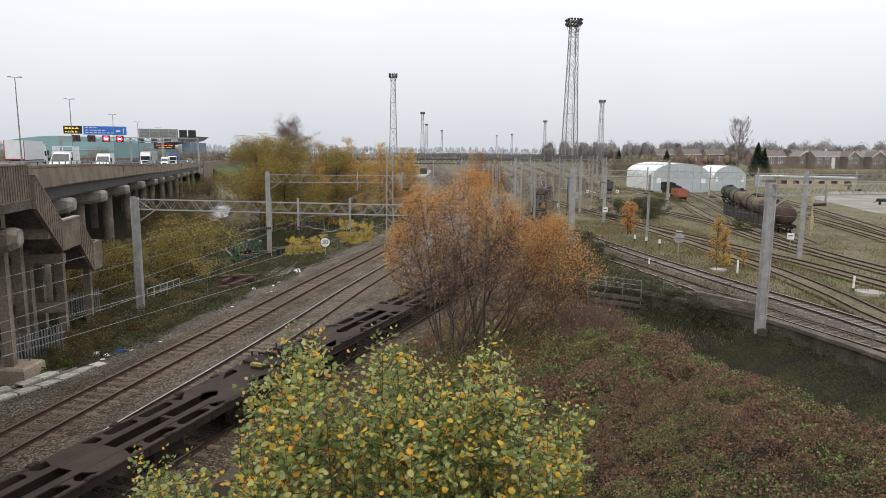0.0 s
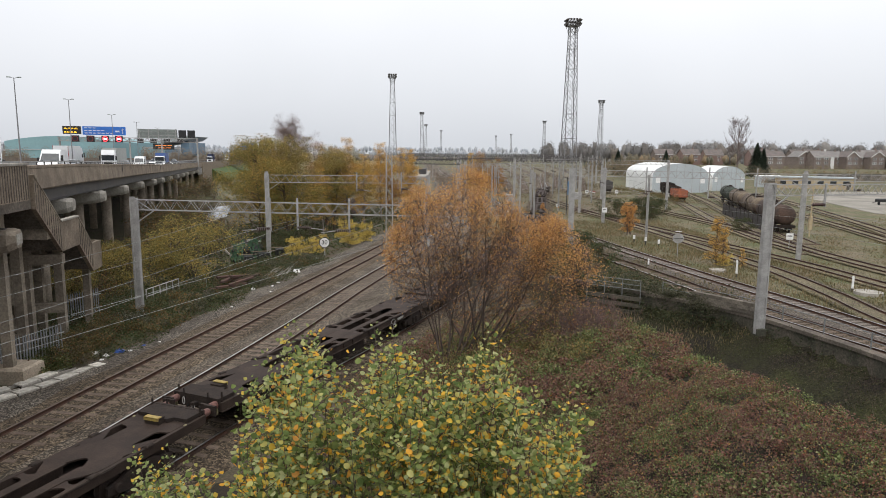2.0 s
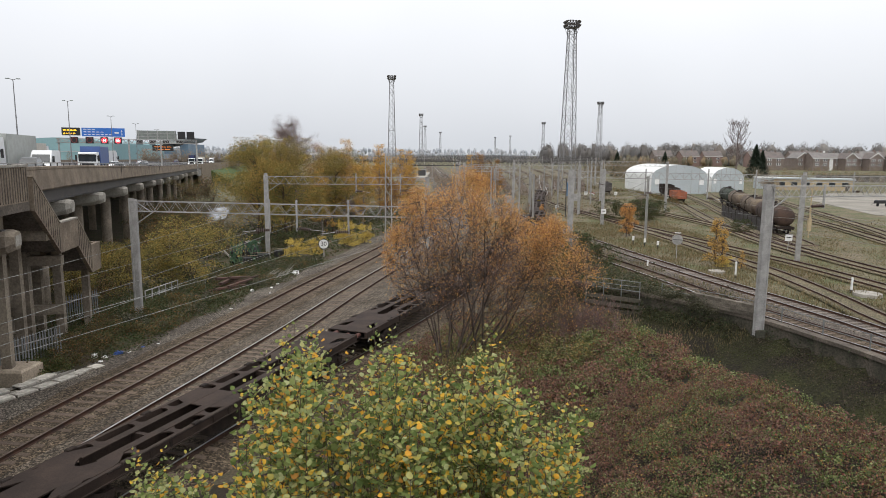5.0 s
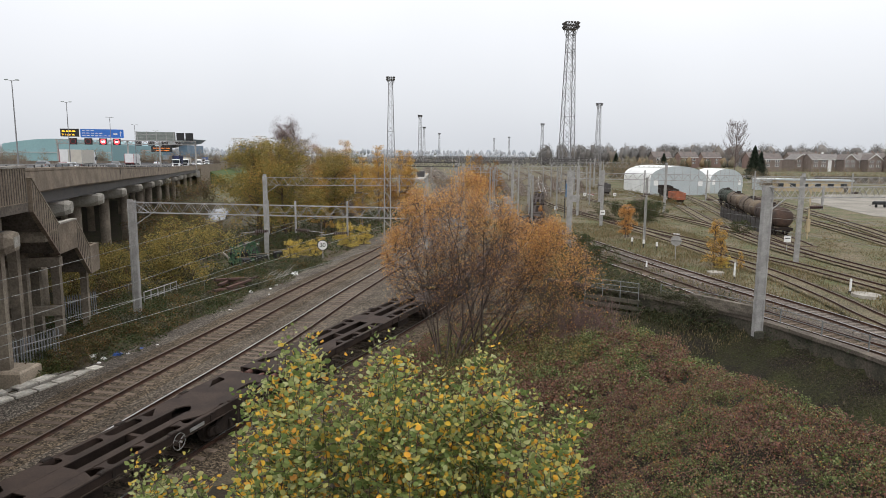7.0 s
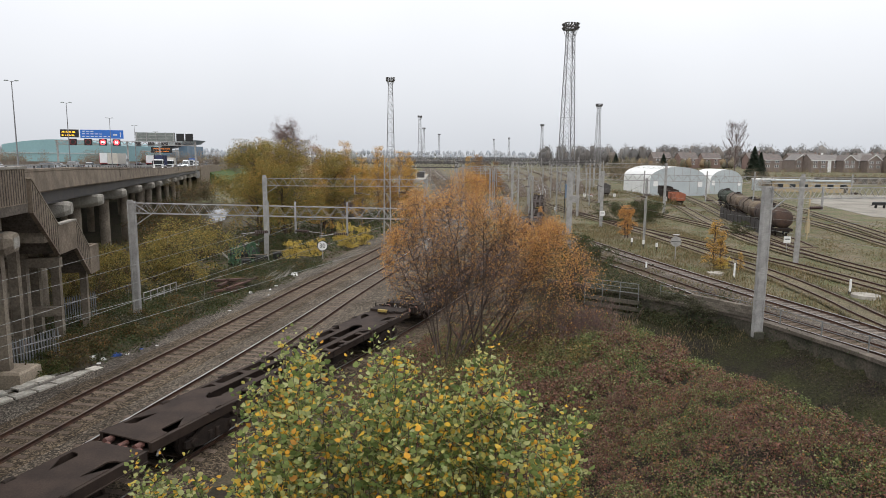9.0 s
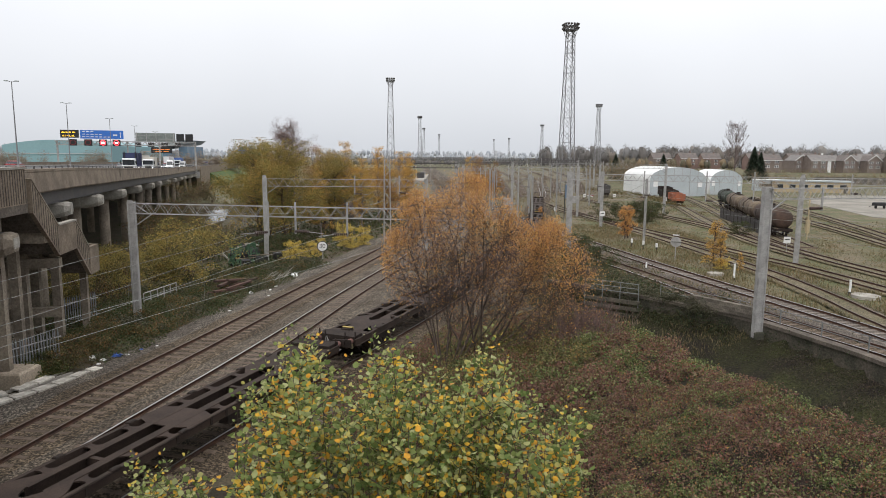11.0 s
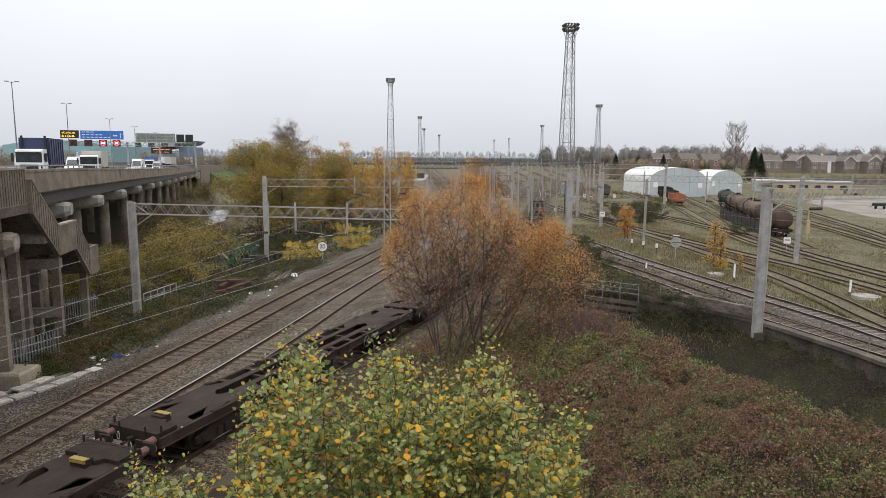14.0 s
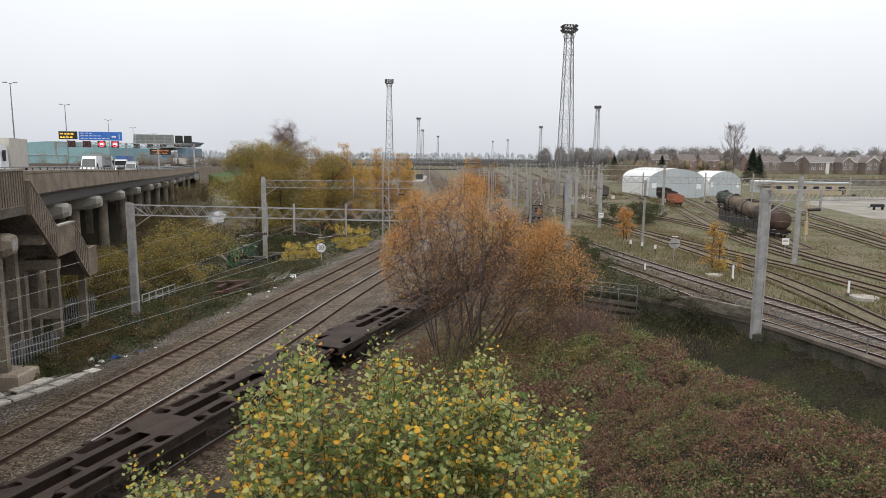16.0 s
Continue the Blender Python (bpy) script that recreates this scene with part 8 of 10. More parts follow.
# ---------- retaining wall ----------
def build_wall():
    line = [Vector((p.x, p.y, 0)) for p in smooth_path(WALL_LINE, 0.75)]
    ob = thing("retaining_wall", "low weathered concrete retaining wall above the ditch", "wall", kind="structure")
    body = [(p.x, p.y, 0) for p in line]
    part("wall_body", Geo().sweep(body, [(0.32, -0.28), (0.32, -3.4), (-0.08, -3.4), (-0.08, -0.28)]), M_CONC_WET, ob, "stained concrete wall face")
    part("coping", Geo().sweep(body, [(0.36, -0.04), (0.36, -0.28), (-0.18, -0.28), (-0.18, -0.07)]), M_CONC_DARK, ob, "stained coping")
    for k, (u, v) in enumerate((a, c) for c in range(3) for a in range(7)):
        y = 39.7 + u * 0.62 + (0.3 if v % 2 else 0.0)
        x = float(np.interp(y, [q[1] for q in WALL_LINE], [q[0] for q in WALL_LINE]))
        d = Vector((np.interp(y + 0.5, [q[1] for q in WALL_LINE], [q[0] for q in WALL_LINE]) - x, 0.5, 0))
        m = Matrix.Translation((x, y, -0.04 + v * 0.25)) @ pose(0, 0, 0, 0, 0, math.degrees(math.atan2(d.y, d.x)))
        part("wall_block", Geo().slab(0.01, 0.78, -0.17 + 0.01 * (k % 3), 0.2, 0.0, 0.243, 0.02), M_BLOCK, ob, m=m)
    inner = [p + Vector((0.25, 0.1, 0)) for p in line]
    fence = thing("handrail", "grey tubular handrail on the retaining wall", "handrail")
    for zz in (0.42, 0.85):
        part("rail", Geo().sweep([tuple(p) for p in inner[:58:2]], [(0.024 * math.cos(k * 1.0472), zz + 0.024 * math.sin(k * 1.0472)) for k in range(6)]), M_PALING, fence)
    for p in inner[:58:4]:
        part("post", Geo().bar(p + Vector((0, 0, -0.1)), p + Vector((0, 0, 0.9)), 0.055), M_PALING, fence)


build_wall()


def motions():
    """All that moves: the wagons on their track and the traffic on the motorway."""
    for ob, s0, half in WAGONS:
        walk(ob, [(k * 0.5, wagon_pose(s0 - run(k * 0.5), half)) for k in range(33)])
    for ob, across, way, rows in TRAFFIC:
        walk(ob, [(k * 0.5, vehicle_pose(rows, across, way, k * 0.5)) for k in range(33)])
# ---------- things in the yard and along the line ----------
M_FABRIC = mat("white_fabric", (0.74, 0.75, 0.74), (0.66, 0.67, 0.66), rough=0.6, scale=0.3, fine=3, var=0.05, bump=0.02)
M_SHED = mat("pale_grey_sheeting", (0.42, 0.46, 0.48), (0.37, 0.41, 0.43), rough=0.6, scale=0.2, fine=4, var=0.08, bump=0.03)
M_TANK = mat("rust_brown_tank", (0.085, 0.055, 0.043), (0.042, 0.034, 0.03), rough=0.85, scale=0.8, fine=9, var=0.25, bump=0.05)
M_TANK_B = mat("buff_stained_tank", (0.17, 0.135, 0.10), (0.075, 0.055, 0.045), rough=0.85, scale=0.7, fine=8, var=0.3, bump=0.05)
M_TANK_G = mat("grimy_green_tank", (0.06, 0.075, 0.06), (0.045, 0.045, 0.04), rough=0.85, scale=0.8, fine=9, var=0.25, bump=0.05)
M_ORANGE = mat("faded_orange_wagon", (0.36, 0.11, 0.05), (0.2, 0.08, 0.05), rough=0.7, scale=1.2, fine=9, var=0.2)
M_BRICK = mat("brown_brick", (0.215, 0.175, 0.155), (0.17, 0.14, 0.125), scale=0.5, fine=6, var=0.15)
M_BRICK2 = mat("red_brick", (0.25, 0.175, 0.15), (0.2, 0.14, 0.125), scale=0.5, fine=6, var=0.15)
M_ROOF = mat("brown_roof_tiles", (0.17, 0.145, 0.135), (0.13, 0.115, 0.11), scale=0.5, fine=5, var=0.2)
M_ROOFG = mat("grey_roof_tiles", (0.22, 0.205, 0.195), (0.17, 0.16, 0.155), scale=0.5, fine=5, var=0.2)
M_TEAL = mat("teal_cladding", (0.22, 0.365, 0.395), (0.20, 0.335, 0.365), rough=0.6, scale=0.05, fine=1, var=0.05, bump=0)
M_SLATEBLUE = mat("blue_grey_cladding", (0.24, 0.30, 0.36), (0.20, 0.26, 0.32), rough=0.5, scale=0.05, fine=1, var=0.08, bump=0)
M_STANDGLASS = mat("blue_tinted_glazing", (0.13, 0.20, 0.27), (0.10, 0.16, 0.23), rough=0.2, scale=0.2, fine=1, var=0.15, bump=0)
M_CABIN = mat("blue_cabinet_paint", (0.06, 0.17, 0.32), (0.05, 0.14, 0.27), rough=0.5, var=0.1)
M_FENCE = mat("grey_timber_fence", (0.13, 0.12, 0.105), (0.10, 0.09, 0.08), scale=1, fine=8)
M_TIMBER = mat("old_brown_timber", (0.092, 0.052, 0.042), (0.06, 0.04, 0.034), scale=2, fine=20, piece="object", spread=0.4)
M_SAND = mat("pale_gravel_yard", (0.29, 0.27, 0.235), (0.20, 0.185, 0.16), scale=0.15, fine=3, var=0.2)
M_WATER = mat("grey_water", (0.10, 0.11, 0.11), rough=0.08, var=0.05, bump=0.02)
M_CREAM = mat("cream_panel", (0.45, 0.36, 0.22), (0.38, 0.3, 0.19), rough=0.6, var=0.1)
M_LITTERBLUE = mat("blue_plastic", (0.03, 0.09, 0.35), rough=0.4, bump=0)
L_FARB = leaf_mat("brown_olive_far_trees", [(0.0, (0.13, 0.125, 0.09)), (0.5, (0.18, 0.155, 0.11)), (1.0, (0.27, 0.185, 0.105))], glow=0.1, patch=0.4, patch_scale=0.05)
L_FARC = leaf_mat("grey_brown_far_trees", [(0.0, (0.115, 0.112, 0.11)), (0.5, (0.145, 0.136, 0.13)), (1.0, (0.18, 0.156, 0.135))], glow=0.0)
# distance haze is painted into these leaf colours, greyer and bluer than the woods
M_HAZEWOOD = leaf_mat("haze_tinted_brown_woods", [(0.0, (0.185, 0.185, 0.19)), (0.5, (0.215, 0.21, 0.207)), (1.0, (0.25, 0.225, 0.20))], glow=0.0)
M_HAZE = leaf_mat("haze_tinted_far_woods", [(0.0, (0.34, 0.37, 0.41)), (0.5, (0.375, 0.395, 0.425)), (1.0, (0.40, 0.41, 0.43))], glow=0.0, patch=0.3, patch_scale=0.01)


def arch_hall(name, label, x, y, w, h, long, turn, lower, ends=M_SHED, cover=M_FABRIC):
    """A fabric-covered arched hall; its end wall faces -y."""
    ob = thing(name, label, "storage hall", m=pose(x, y, -0.4, 0, 0, turn))
    n = 18
    arc = [(-w / 2 * math.cos(math.pi * k / n), lower + (h - lower) * math.sin(math.pi * k / n)) for k in range(n + 1)]
    rim = [(-w / 2, 0)] + arc + [(w / 2, 0)]
    g = Geo()
    m = len(rim)
    g.add([(a, 0, b) for a, b in rim] + [(a, long, b) for a, b in rim], [(j + 1, j, m + j, m + j + 1) for j in range(m - 1)])
    part("arched_cover", g, cover, ob, "taut white fabric cover", smooth=False)
    part("end_wall", Geo().add([(a, 0.05, b) for a, b in rim], [tuple(range(m))]), ends, ob, "grey end wall")
    part("end_wall", Geo().add([(a, long - 0.05, b) for a, b in rim], [tuple(range(m))[::-1]]), ends, ob)
    for k in range(1, 6):
        y0 = long * k / 6
        r = Geo()
        pts = [Vector((a * 1.004, y0, b * 1.004)) for a, b in rim]
        for p, q in zip(pts, pts[1:]):
            r.bar(p, q, 0.12, 0.05)
        part("rib", r, cover, ob)
    for a in [-w / 2 + w * k / 7 for k in range(1, 7)]:
        zt = float(np.interp(a, [p[0] for p in arc], [p[1] for p in arc]))
        part("sheet_joint", Geo().box(a - 0.04, a + 0.04, -0.03, 0.05, 0, zt - 0.05), M_GALV, ob)
    part("door", Geo().box(-w * 0.12, w * 0.14, -0.05, 0.05, 0, 4.2), M_SHED, ob, "roller door")
    part("sign_board", Geo().box(w * 0.36, w * 0.44, -0.08, 0.0, 2.6, 4.0), M_WHITE, ob)
    part("sign_board", Geo().box(-w * 0.44, -w * 0.36, -0.08, 0.0, 2.6, 4.0), M_WHITE, ob)
    return ob


def tank_wagon(x, y, turn, paint, label, marks=False):
    ob = thing("tank_wagon", label, "railway wagon", "parked tank wagons", pose(x, y, -0.08, 0, 0, turn) @ Matrix.Diagonal((0.88, 1, 0.88, 1)))
    g = Geo()
    R, L, n = 1.5, 6.2, 24
    prof = [(-L - 0.35, 0.0), (-L - 0.3, R * 0.6), (-L, R * 0.95), (-L + 0.25, R), (L - 0.25, R), (L, R * 0.95), (L + 0.3, R * 0.6), (L + 0.35, 0.0)]
    m = len(prof)
    g.add([(r * math.cos(6.28319 * k / n), a, 2.55 + r * math.sin(6.28319 * k / n)) for k in range(n) for a, r in prof], [(k * m + j, k * m + j + 1, ((k + 1) % n) * m + j + 1, ((k + 1) % n) * m + j) for k in range(n) for j in range(m - 1)])
    barrel = part("barrel", g, paint, ob, "round riveted barrel", smooth=True)
    for a in (-4.2, -1.4, 1.4, 4.2):
        r = Geo()
        pts = [Vector((1.515 * math.cos(t), a, 2.55 + 1.515 * math.sin(t))) for t in [k * 0.3142 for k in range(21)]]
        for p, q in zip(pts, pts[1:]):
            r.bar(p, q, 0.1, 0.04)
        part("band", r, paint, barrel)
    part("walkway", Geo().box(-0.5, 0.5, -2.6, 2.6, 4.1, 4.16), M_WAGON_D, ob)
    part("hatch", Geo().tube((0, 0, 4.0), (0, 0, 4.45), 0.4, n=14), M_WAGON_D, ob)
    lad = Geo()
    for q in (-0.25, 0.25):
        lad.bar((-1.62, q, 1.0), (-1.5, q, 3.4), 0.05).bar((-1.5, q, 3.4), (-0.5, q, 4.3), 0.05)
    for k in range(8):
        lad.bar((-1.62 + 0.015 * k, -0.25, 1.1 + k * 0.3), (-1.62 + 0.015 * k, 0.25, 1.1 + k * 0.3), 0.035)
    part("ladder", lad, M_WAGON_D, ob)
    part("frame", Geo().box(-1.2, -1.05, -7, 7, 0.85, 1.15).box(1.05, 1.2, -7, 7, 0.85, 1.15).box(-1.2, 1.2, -7.05, -6.85, 0.8, 1.2).box(-1.2, 1.2, 6.85, 7.05, 0.8, 1.2), M_WAGON_D, ob, "black underframe")
    for a in (-4.8, 4.8):
        part("saddle", Geo().box(-1.1, 1.1, a - 0.2, a + 0.2, 1.1, 1.6), M_WAGON_D, ob)
        part("side_frame", Geo().box(-1.1, -0.95, a - 1.3, a + 1.3, 0.35, 0.7).box(0.95, 1.1, a - 1.3, a + 1.3, 0.35, 0.7), M_WAGON_D, ob)
        for b in (-0.9, 0.9):
            for s in (-1, 1):
                part("wheel", Geo().tube((s * 0.7, a + b, 0.46), (s * 0.83, a + b, 0.46), 0.46, n=16), M_WAGON_D, ob)
    for s in (-1, 1):
        for e in (-1, 1):
            part("buffer", Geo().tube((s * 0.87, e * 7.05, 1.05), (s * 0.87, e * 7.6, 1.05), 0.1, n=10).tube((s * 0.87, e * 7.6, 1.05), (s * 0.87, e * 7.66, 1.05), 0.24, n=14), M_WAGON_D, ob)
    if marks:
        mk = Geo()
        for cx, cz, rr in ((-5.2, 2.75, 0.38), (-4.2, 2.9, 0.36), (-5.1, 1.95, 0.28), (-4.3, 2.0, 0.28)):
            pts = [(cx + rr * math.cos(k * 0.5236), cz + rr * math.sin(k * 0.5236)) for k in range(11)]
            pts = [(-math.sqrt(1.505 ** 2 - (z - 2.55) ** 2), y, z) for y, z in pts]
            for p, q in zip(pts, pts[1:]):
                mk.bar(p, q, 0.1, 0.05)
        part("sprayed_marks", mk, M_WHITE, barrel, "white sprayed loops")


def open_wagon(x, y, turn, label, paint, high=1.5, long=4.2):
    ob = thing("open_wagon", label, "railway wagon", "parked open wagons", pose(x, y, -0.08, 0, 0, turn))
    g = Geo().box(-1.2, 1.2, -long, long, 0.95, 1.15)
    for s in (-1, 1):
        g.box(s * 1.2 - 0.05, s * 1.2 + 0.05, -long, long, 1.15, 1.15 + high).box(-1.2, 1.2, s * long - 0.05, s * long + 0.05, 1.15, 1.15 + high)
    part("body", g, paint, ob, "open-topped steel body")
    for k in range(7):
        a = -long + 0.2 + k * (2 * long - 0.4) / 6
        for s in (-1, 1):
            part("side_rib", Geo().box(s * 1.28 - 0.04, s * 1.28 + 0.04, a - 0.07, a + 0.07, 1.0, 1.15 + high), paint, ob)
    part("underframe", Geo().box(-1.0, 1.0, -long + 0.3, long - 0.3, 0.55, 0.95), M_WAGON_D, ob)
    for a in (-long + 1.1, long - 1.1):
        for s in (-1, 1):
            part("wheel", Geo().tube((s * 0.7, a, 0.46), (s * 0.83, a, 0.46), 0.46, n=16), M_WAGON_D, ob)
    return ob


def house(x, y, turn, wall, roof, label, w=8.0, d=8.5, eave=5.0, ridge=7.8, gable_front=True, chimney=True):
    ob = thing("house", label, "house", "houses beyond the yard", pose(x, y, ground_z(x, y) + (1.6 if y > 300 else 0.0), 0, 0, turn))
    hw, hd = w / 2, d / 2
    body = part("wall", Geo().box(-hw, hw, -hd, hd, -3, eave), wall, ob)
    ov = 0.35
    if gable_front:
        part("gable", Geo().add([(-hw, -hd, eave), (hw, -hd, eave), (0, -hd, ridge), (-hw, hd, eave), (hw, hd, eave), (0, hd, ridge)], ((0, 1, 2), (5, 4, 3), (0, 3, 4, 1))), wall, ob)
        for s in (-1, 1):
            part("roof", Geo().add([(s * (hw + ov), -hd - ov, eave - 0.2), (0, -hd - ov, ridge + 0.12), (0, hd + ov, ridge + 0.12), (s * (hw + ov), hd + ov, eave - 0.2), (s * (hw + ov), -hd - ov, eave - 0.35), (0, -hd - ov, ridge - 0.03), (0, hd + ov, ridge - 0.03), (s * (hw + ov), hd + ov, eave - 0.35)], ((0, 1, 2, 3), (7, 6, 5, 4), (0, 4, 5, 1), (3, 2, 6, 7), (0, 3, 7, 4))), roof, ob)
            part("bargeboard", Geo().bar((s * (hw + ov), -hd - ov - 0.05, eave - 0.3), (0, -hd - ov - 0.05, ridge + 0.02), 0.06, 0.32), M_WHITE, ob, "white bargeboard")
    else:
        part("gable", Geo().add([(-hw, -hd, eave), (-hw, hd, eave), (-hw, 0, ridge), (hw, -hd, eave), (hw, hd, eave), (hw, 0, ridge)], ((0, 1, 2), (5, 4, 3), (0, 3, 4, 1))), wall, ob)
        for s in (-1, 1):
            part("roof", Geo().add([(-hw - ov, s * (hd + ov), eave - 0.2), (hw + ov, s * (hd + ov), eave - 0.2), (hw + ov, 0, ridge + 0.12), (-hw - ov, 0, ridge + 0.12), (-hw - ov, s * (hd + ov), eave - 0.35), (hw + ov, s * (hd + ov), eave - 0.35), (hw + ov, 0, ridge - 0.03), (-hw - ov, 0, ridge - 0.03)], ((0, 1, 2, 3), (7, 6, 5, 4), (0, 4, 5, 1), (0, 3, 7, 4), (1, 5, 6, 2))), roof, ob)
        part("fascia", Geo().box(-hw - ov, hw + ov, -hd - ov - 0.05, -hd - ov, eave - 0.38, eave - 0.18), M_WHITE, ob)
    for z in (1.0, 3.3):
        for a in (-w * 0.24, w * 0.24):
            win = part("window", Geo().box(a - 1.1, a + 1.1, -hd - 0.06, -hd + 0.02, z, z + 1.25), M_WHITE, ob, "white framed window")
            for q in (-0.53, 0.53):
                part("pane", Geo().box(a + q - 0.38, a + q + 0.38, -hd - 0.075, -hd - 0.06, z + 0.1, z + 1.15), M_GLASS, win)
    if chimney:
        part("chimney", Geo().box(hw * 0.4, hw * 0.4 + 0.7, -0.3, 0.4, ridge - 1, ridge + 1.1), wall, ob)
    return ob


def build_buildings():
    arch_hall("storage_hall", "long white fabric-roofed arched storage hall with grey end wall", 65.6, 180.5, 15.2, 8.0, 30, -2, 4.8)
    arch_hall("storage_hall", "small white arched fabric hall", 83.2, 190.0, 9.2, 7.2, 16, -3, 3.8)
    # low works buildings behind the tanks
    ob = thing("depot_shed", "low cream works building with pale roof edge", "building", m=pose(119, 210, -0.4, 0, 0, -24))
    part("wall", Geo().box(-11, 11, -4, 4, 0, 3.4), M_CREAM, ob)
    part("roof", Geo().box(-11.4, 11.4, -4.4, 4.4, 3.4, 3.8), M_SHED, ob)
    for k in range(6):
        part("window", Geo().box(-9.6 + k * 3.5, -7.9 + k * 3.5, -4.05, -4, 1.3, 2.6), M_GLASS, ob)
    part("door", Geo().box(8.9, 10.0, -4.06, -4, 0.0, 2.2), M_FENCE, ob)
    ob = thing("store_shed", "small off-white store shed beside the works building", "shed", m=pose(108, 217, -0.4, 0, 0, -16))
    part("wall", Geo().box(-3.6, 3.6, -3, 3, 0, 3.6), M_SHED, ob)
    part("roof", Geo().prism([(-3.8, -3.2), (3.8, -3.2), (3.8, 3.2), (-3.8, 3.2)], 3.6, 3.85), M_WHITE, ob)
    part("door", Geo().box(-1.5, 1.5, -3.05, -3, 0, 2.8), M_FENCE, ob)
    # covered trailer on the gravel
    ob = thing("trailer", "small trailer under a black tarpaulin on the gravel", "trailer", m=pose(94.6, 140, -0.3, 0, 0, 6) @ Matrix.Diagonal((0.7, 0.8, 0.8, 1)))
    part("tarpaulin", Geo().slab(-1.7, 1.9, -0.7, 0.7, 0.75, 1.65, 0.25), M_BLACK, ob, "black tarpaulin cover")
    part("drawbar", Geo().bar((-1.7, 0, 0.8), (-3.2, 0, 0.5), 0.1), M_GIRDER, ob)
    part("wheel", Geo().tube((-1.6, -0.75, 0.4), (-1.6, -0.6, 0.4), 0.42, n=16), M_RUBBER, ob)
    part("wheel", Geo().tube((1.2, -0.75, 0.4), (1.2, -0.6, 0.4), 0.42, n=16), M_RUBBER, ob)
    ob = thing("gravel_yard", "pale gravel yard beyond the sidings", "gravel yard", kind="structure")
    part("gravel", Geo().prism([(79, 118), (105, 96), (190, 120), (200, 196), (113, 190), (90, 160)], -0.6, -0.30), M_SAND, ob)
    ob = thing("boundary_fence", "grey close-boarded timber fence in front of the houses", "fence")
    for k in range(26):
        x, y = 150 + k * 4.2, 262 - k * 0.3
        part("fence_panel", Geo().box(x, x + 4.0, y, y + 0.1, 0.0, 3.1), M_FENCE, ob)
        part("fence_post", Geo().box(x - 0.15, x + 0.0, y - 0.05, y + 0.15, -0.5, 3.3), M_CONC, ob)
    # houses
    spec = [(131, 262, 0, M_BRICK, M_ROOF, False, 10), (145.5, 268, 10, M_BRICK, M_ROOFG, True, 8), (155, 270, 0, M_WHITE, M_ROOFG, False, 11), (165, 268, 8, M_BRICK, M_ROOF, True, 7), (174, 266, 5, M_BRICK, M_ROOF, True, 8),
            (183, 262, -4, M_BRICK, M_ROOFG, False, 12), (190.5, 255, -6, M_BRICK, M_ROOF, True, 8.5), (201, 252, -6, M_BRICK, M_ROOF, False, 9), (208, 250, -8, M_BRICK2, M_ROOF, True, 9), (219, 248, -10, M_BRICK, M_ROOF, False, 10), (150, 263, 4, M_BRICK, M_ROOFG, False, 9), (160.5, 272, 3, M_BRICK, M_ROOFG, False, 9), (169.5, 270, 2, M_BRICK, M_ROOFG, False, 9), (196.5, 258, -5, M_BRICK, M_ROOF, False, 8)]
    for x, y, turn, wall, roof, gf, w in spec:
        house(x * 1.33, y * 1.33, turn, wall, roof, "brown brick house with white windows and tiled roof" if wall is not M_WHITE else "white-fronted house with grey tiled roof", w=w, gable_front=gf)
    for x, y, turn, wall, roof in ((158, 330, 5, M_BRICK2, M_ROOF), (186, 330, -4, M_BRICK2, M_ROOF), (127, 340, 12, M_BRICK2, M_ROOF), (144, 352, 4, M_BRICK2, M_ROOF), (214, 325, -6, M_BRICK2, M_ROOF), (172, 318, 8, M_BRICK, M_ROOF), (200, 308, -3, M_BRICK2, M_ROOFG), (228, 300, -10, M_BRICK, M_ROOF), (115, 345, 6, M_BRICK, M_ROOF), (240, 292, -4, M_BRICK2, M_ROOF)):
        house(x * 1.33, y * 1.33, turn, wall, roof, "red brick house with hipped brown roof behind others", w=13, gable_front=False, eave=5.6, ridge=9.2)
    # large teal shed and a stand beyond the motorway
    ob = thing("warehouse", "large teal-clad warehouse with curved roof", "warehouse", m=pose(-205, 330, -1))
    n = 12
    rim = [(-15, 0)] + [(-15 + 55 * k / n, 12.6 + 5.0 * math.sin(math.pi * (0.12 + 0.76 * k / n)) ** 0.8) for k in range(n + 1)] + [(40, 0)]
    m = len(rim)
    part("cladding", Geo().add([(a, 0, b) for a, b in rim] + [(a, 60, b) for a, b in rim], [tuple(range(m)), tuple(range(m, 2 * m))[::-1]] + [(j + 1, j, m + j, m + j + 1) for j in range(m - 1)]), M_TEAL, ob, "teal sheet cladding")
    part("eaves_trim", Geo().box(-15.2, 40.2, -0.3, 0, 10.6, 11.0), M_SHED, ob)
    ob = thing("grandstand", "blue-grey stadium stand with raking roof", "grandstand", m=pose(-191, 470, -1.5))
    part("stand_body", Geo().box(-26, 2, 2, 38, 0, 14), M_SLATEBLUE, ob)
    part("raking_roof", Geo().add([(-28, 0, 13.5), (-27, 0, 15.5), (9, 0, 21.5), (5, 0, 18.6), (-28, 40, 13.5), (-27, 40, 15.5), (9, 40, 21.5), (5, 40, 18.6)], ((0, 3, 2, 1), (4, 5, 6, 7), (0, 1, 5, 4), (1, 2, 6, 5), (2, 3, 7, 6), (3, 0, 4, 7))), M_SHED, ob, "raking roof with glazed front")
    part("roof_edge", Geo().bar((-27, -0.3, 15.6), (9.3, -0.3, 21.7), 0.5), M_SHED, ob)
    part("window_band", Geo().box(-20, 0, 1.6, 2, 10, 13), M_STANDGLASS, ob)
    part("glazed_end", Geo().box(2.0, 8, 4, 36, 8, 17), M_STANDGLASS, ob)
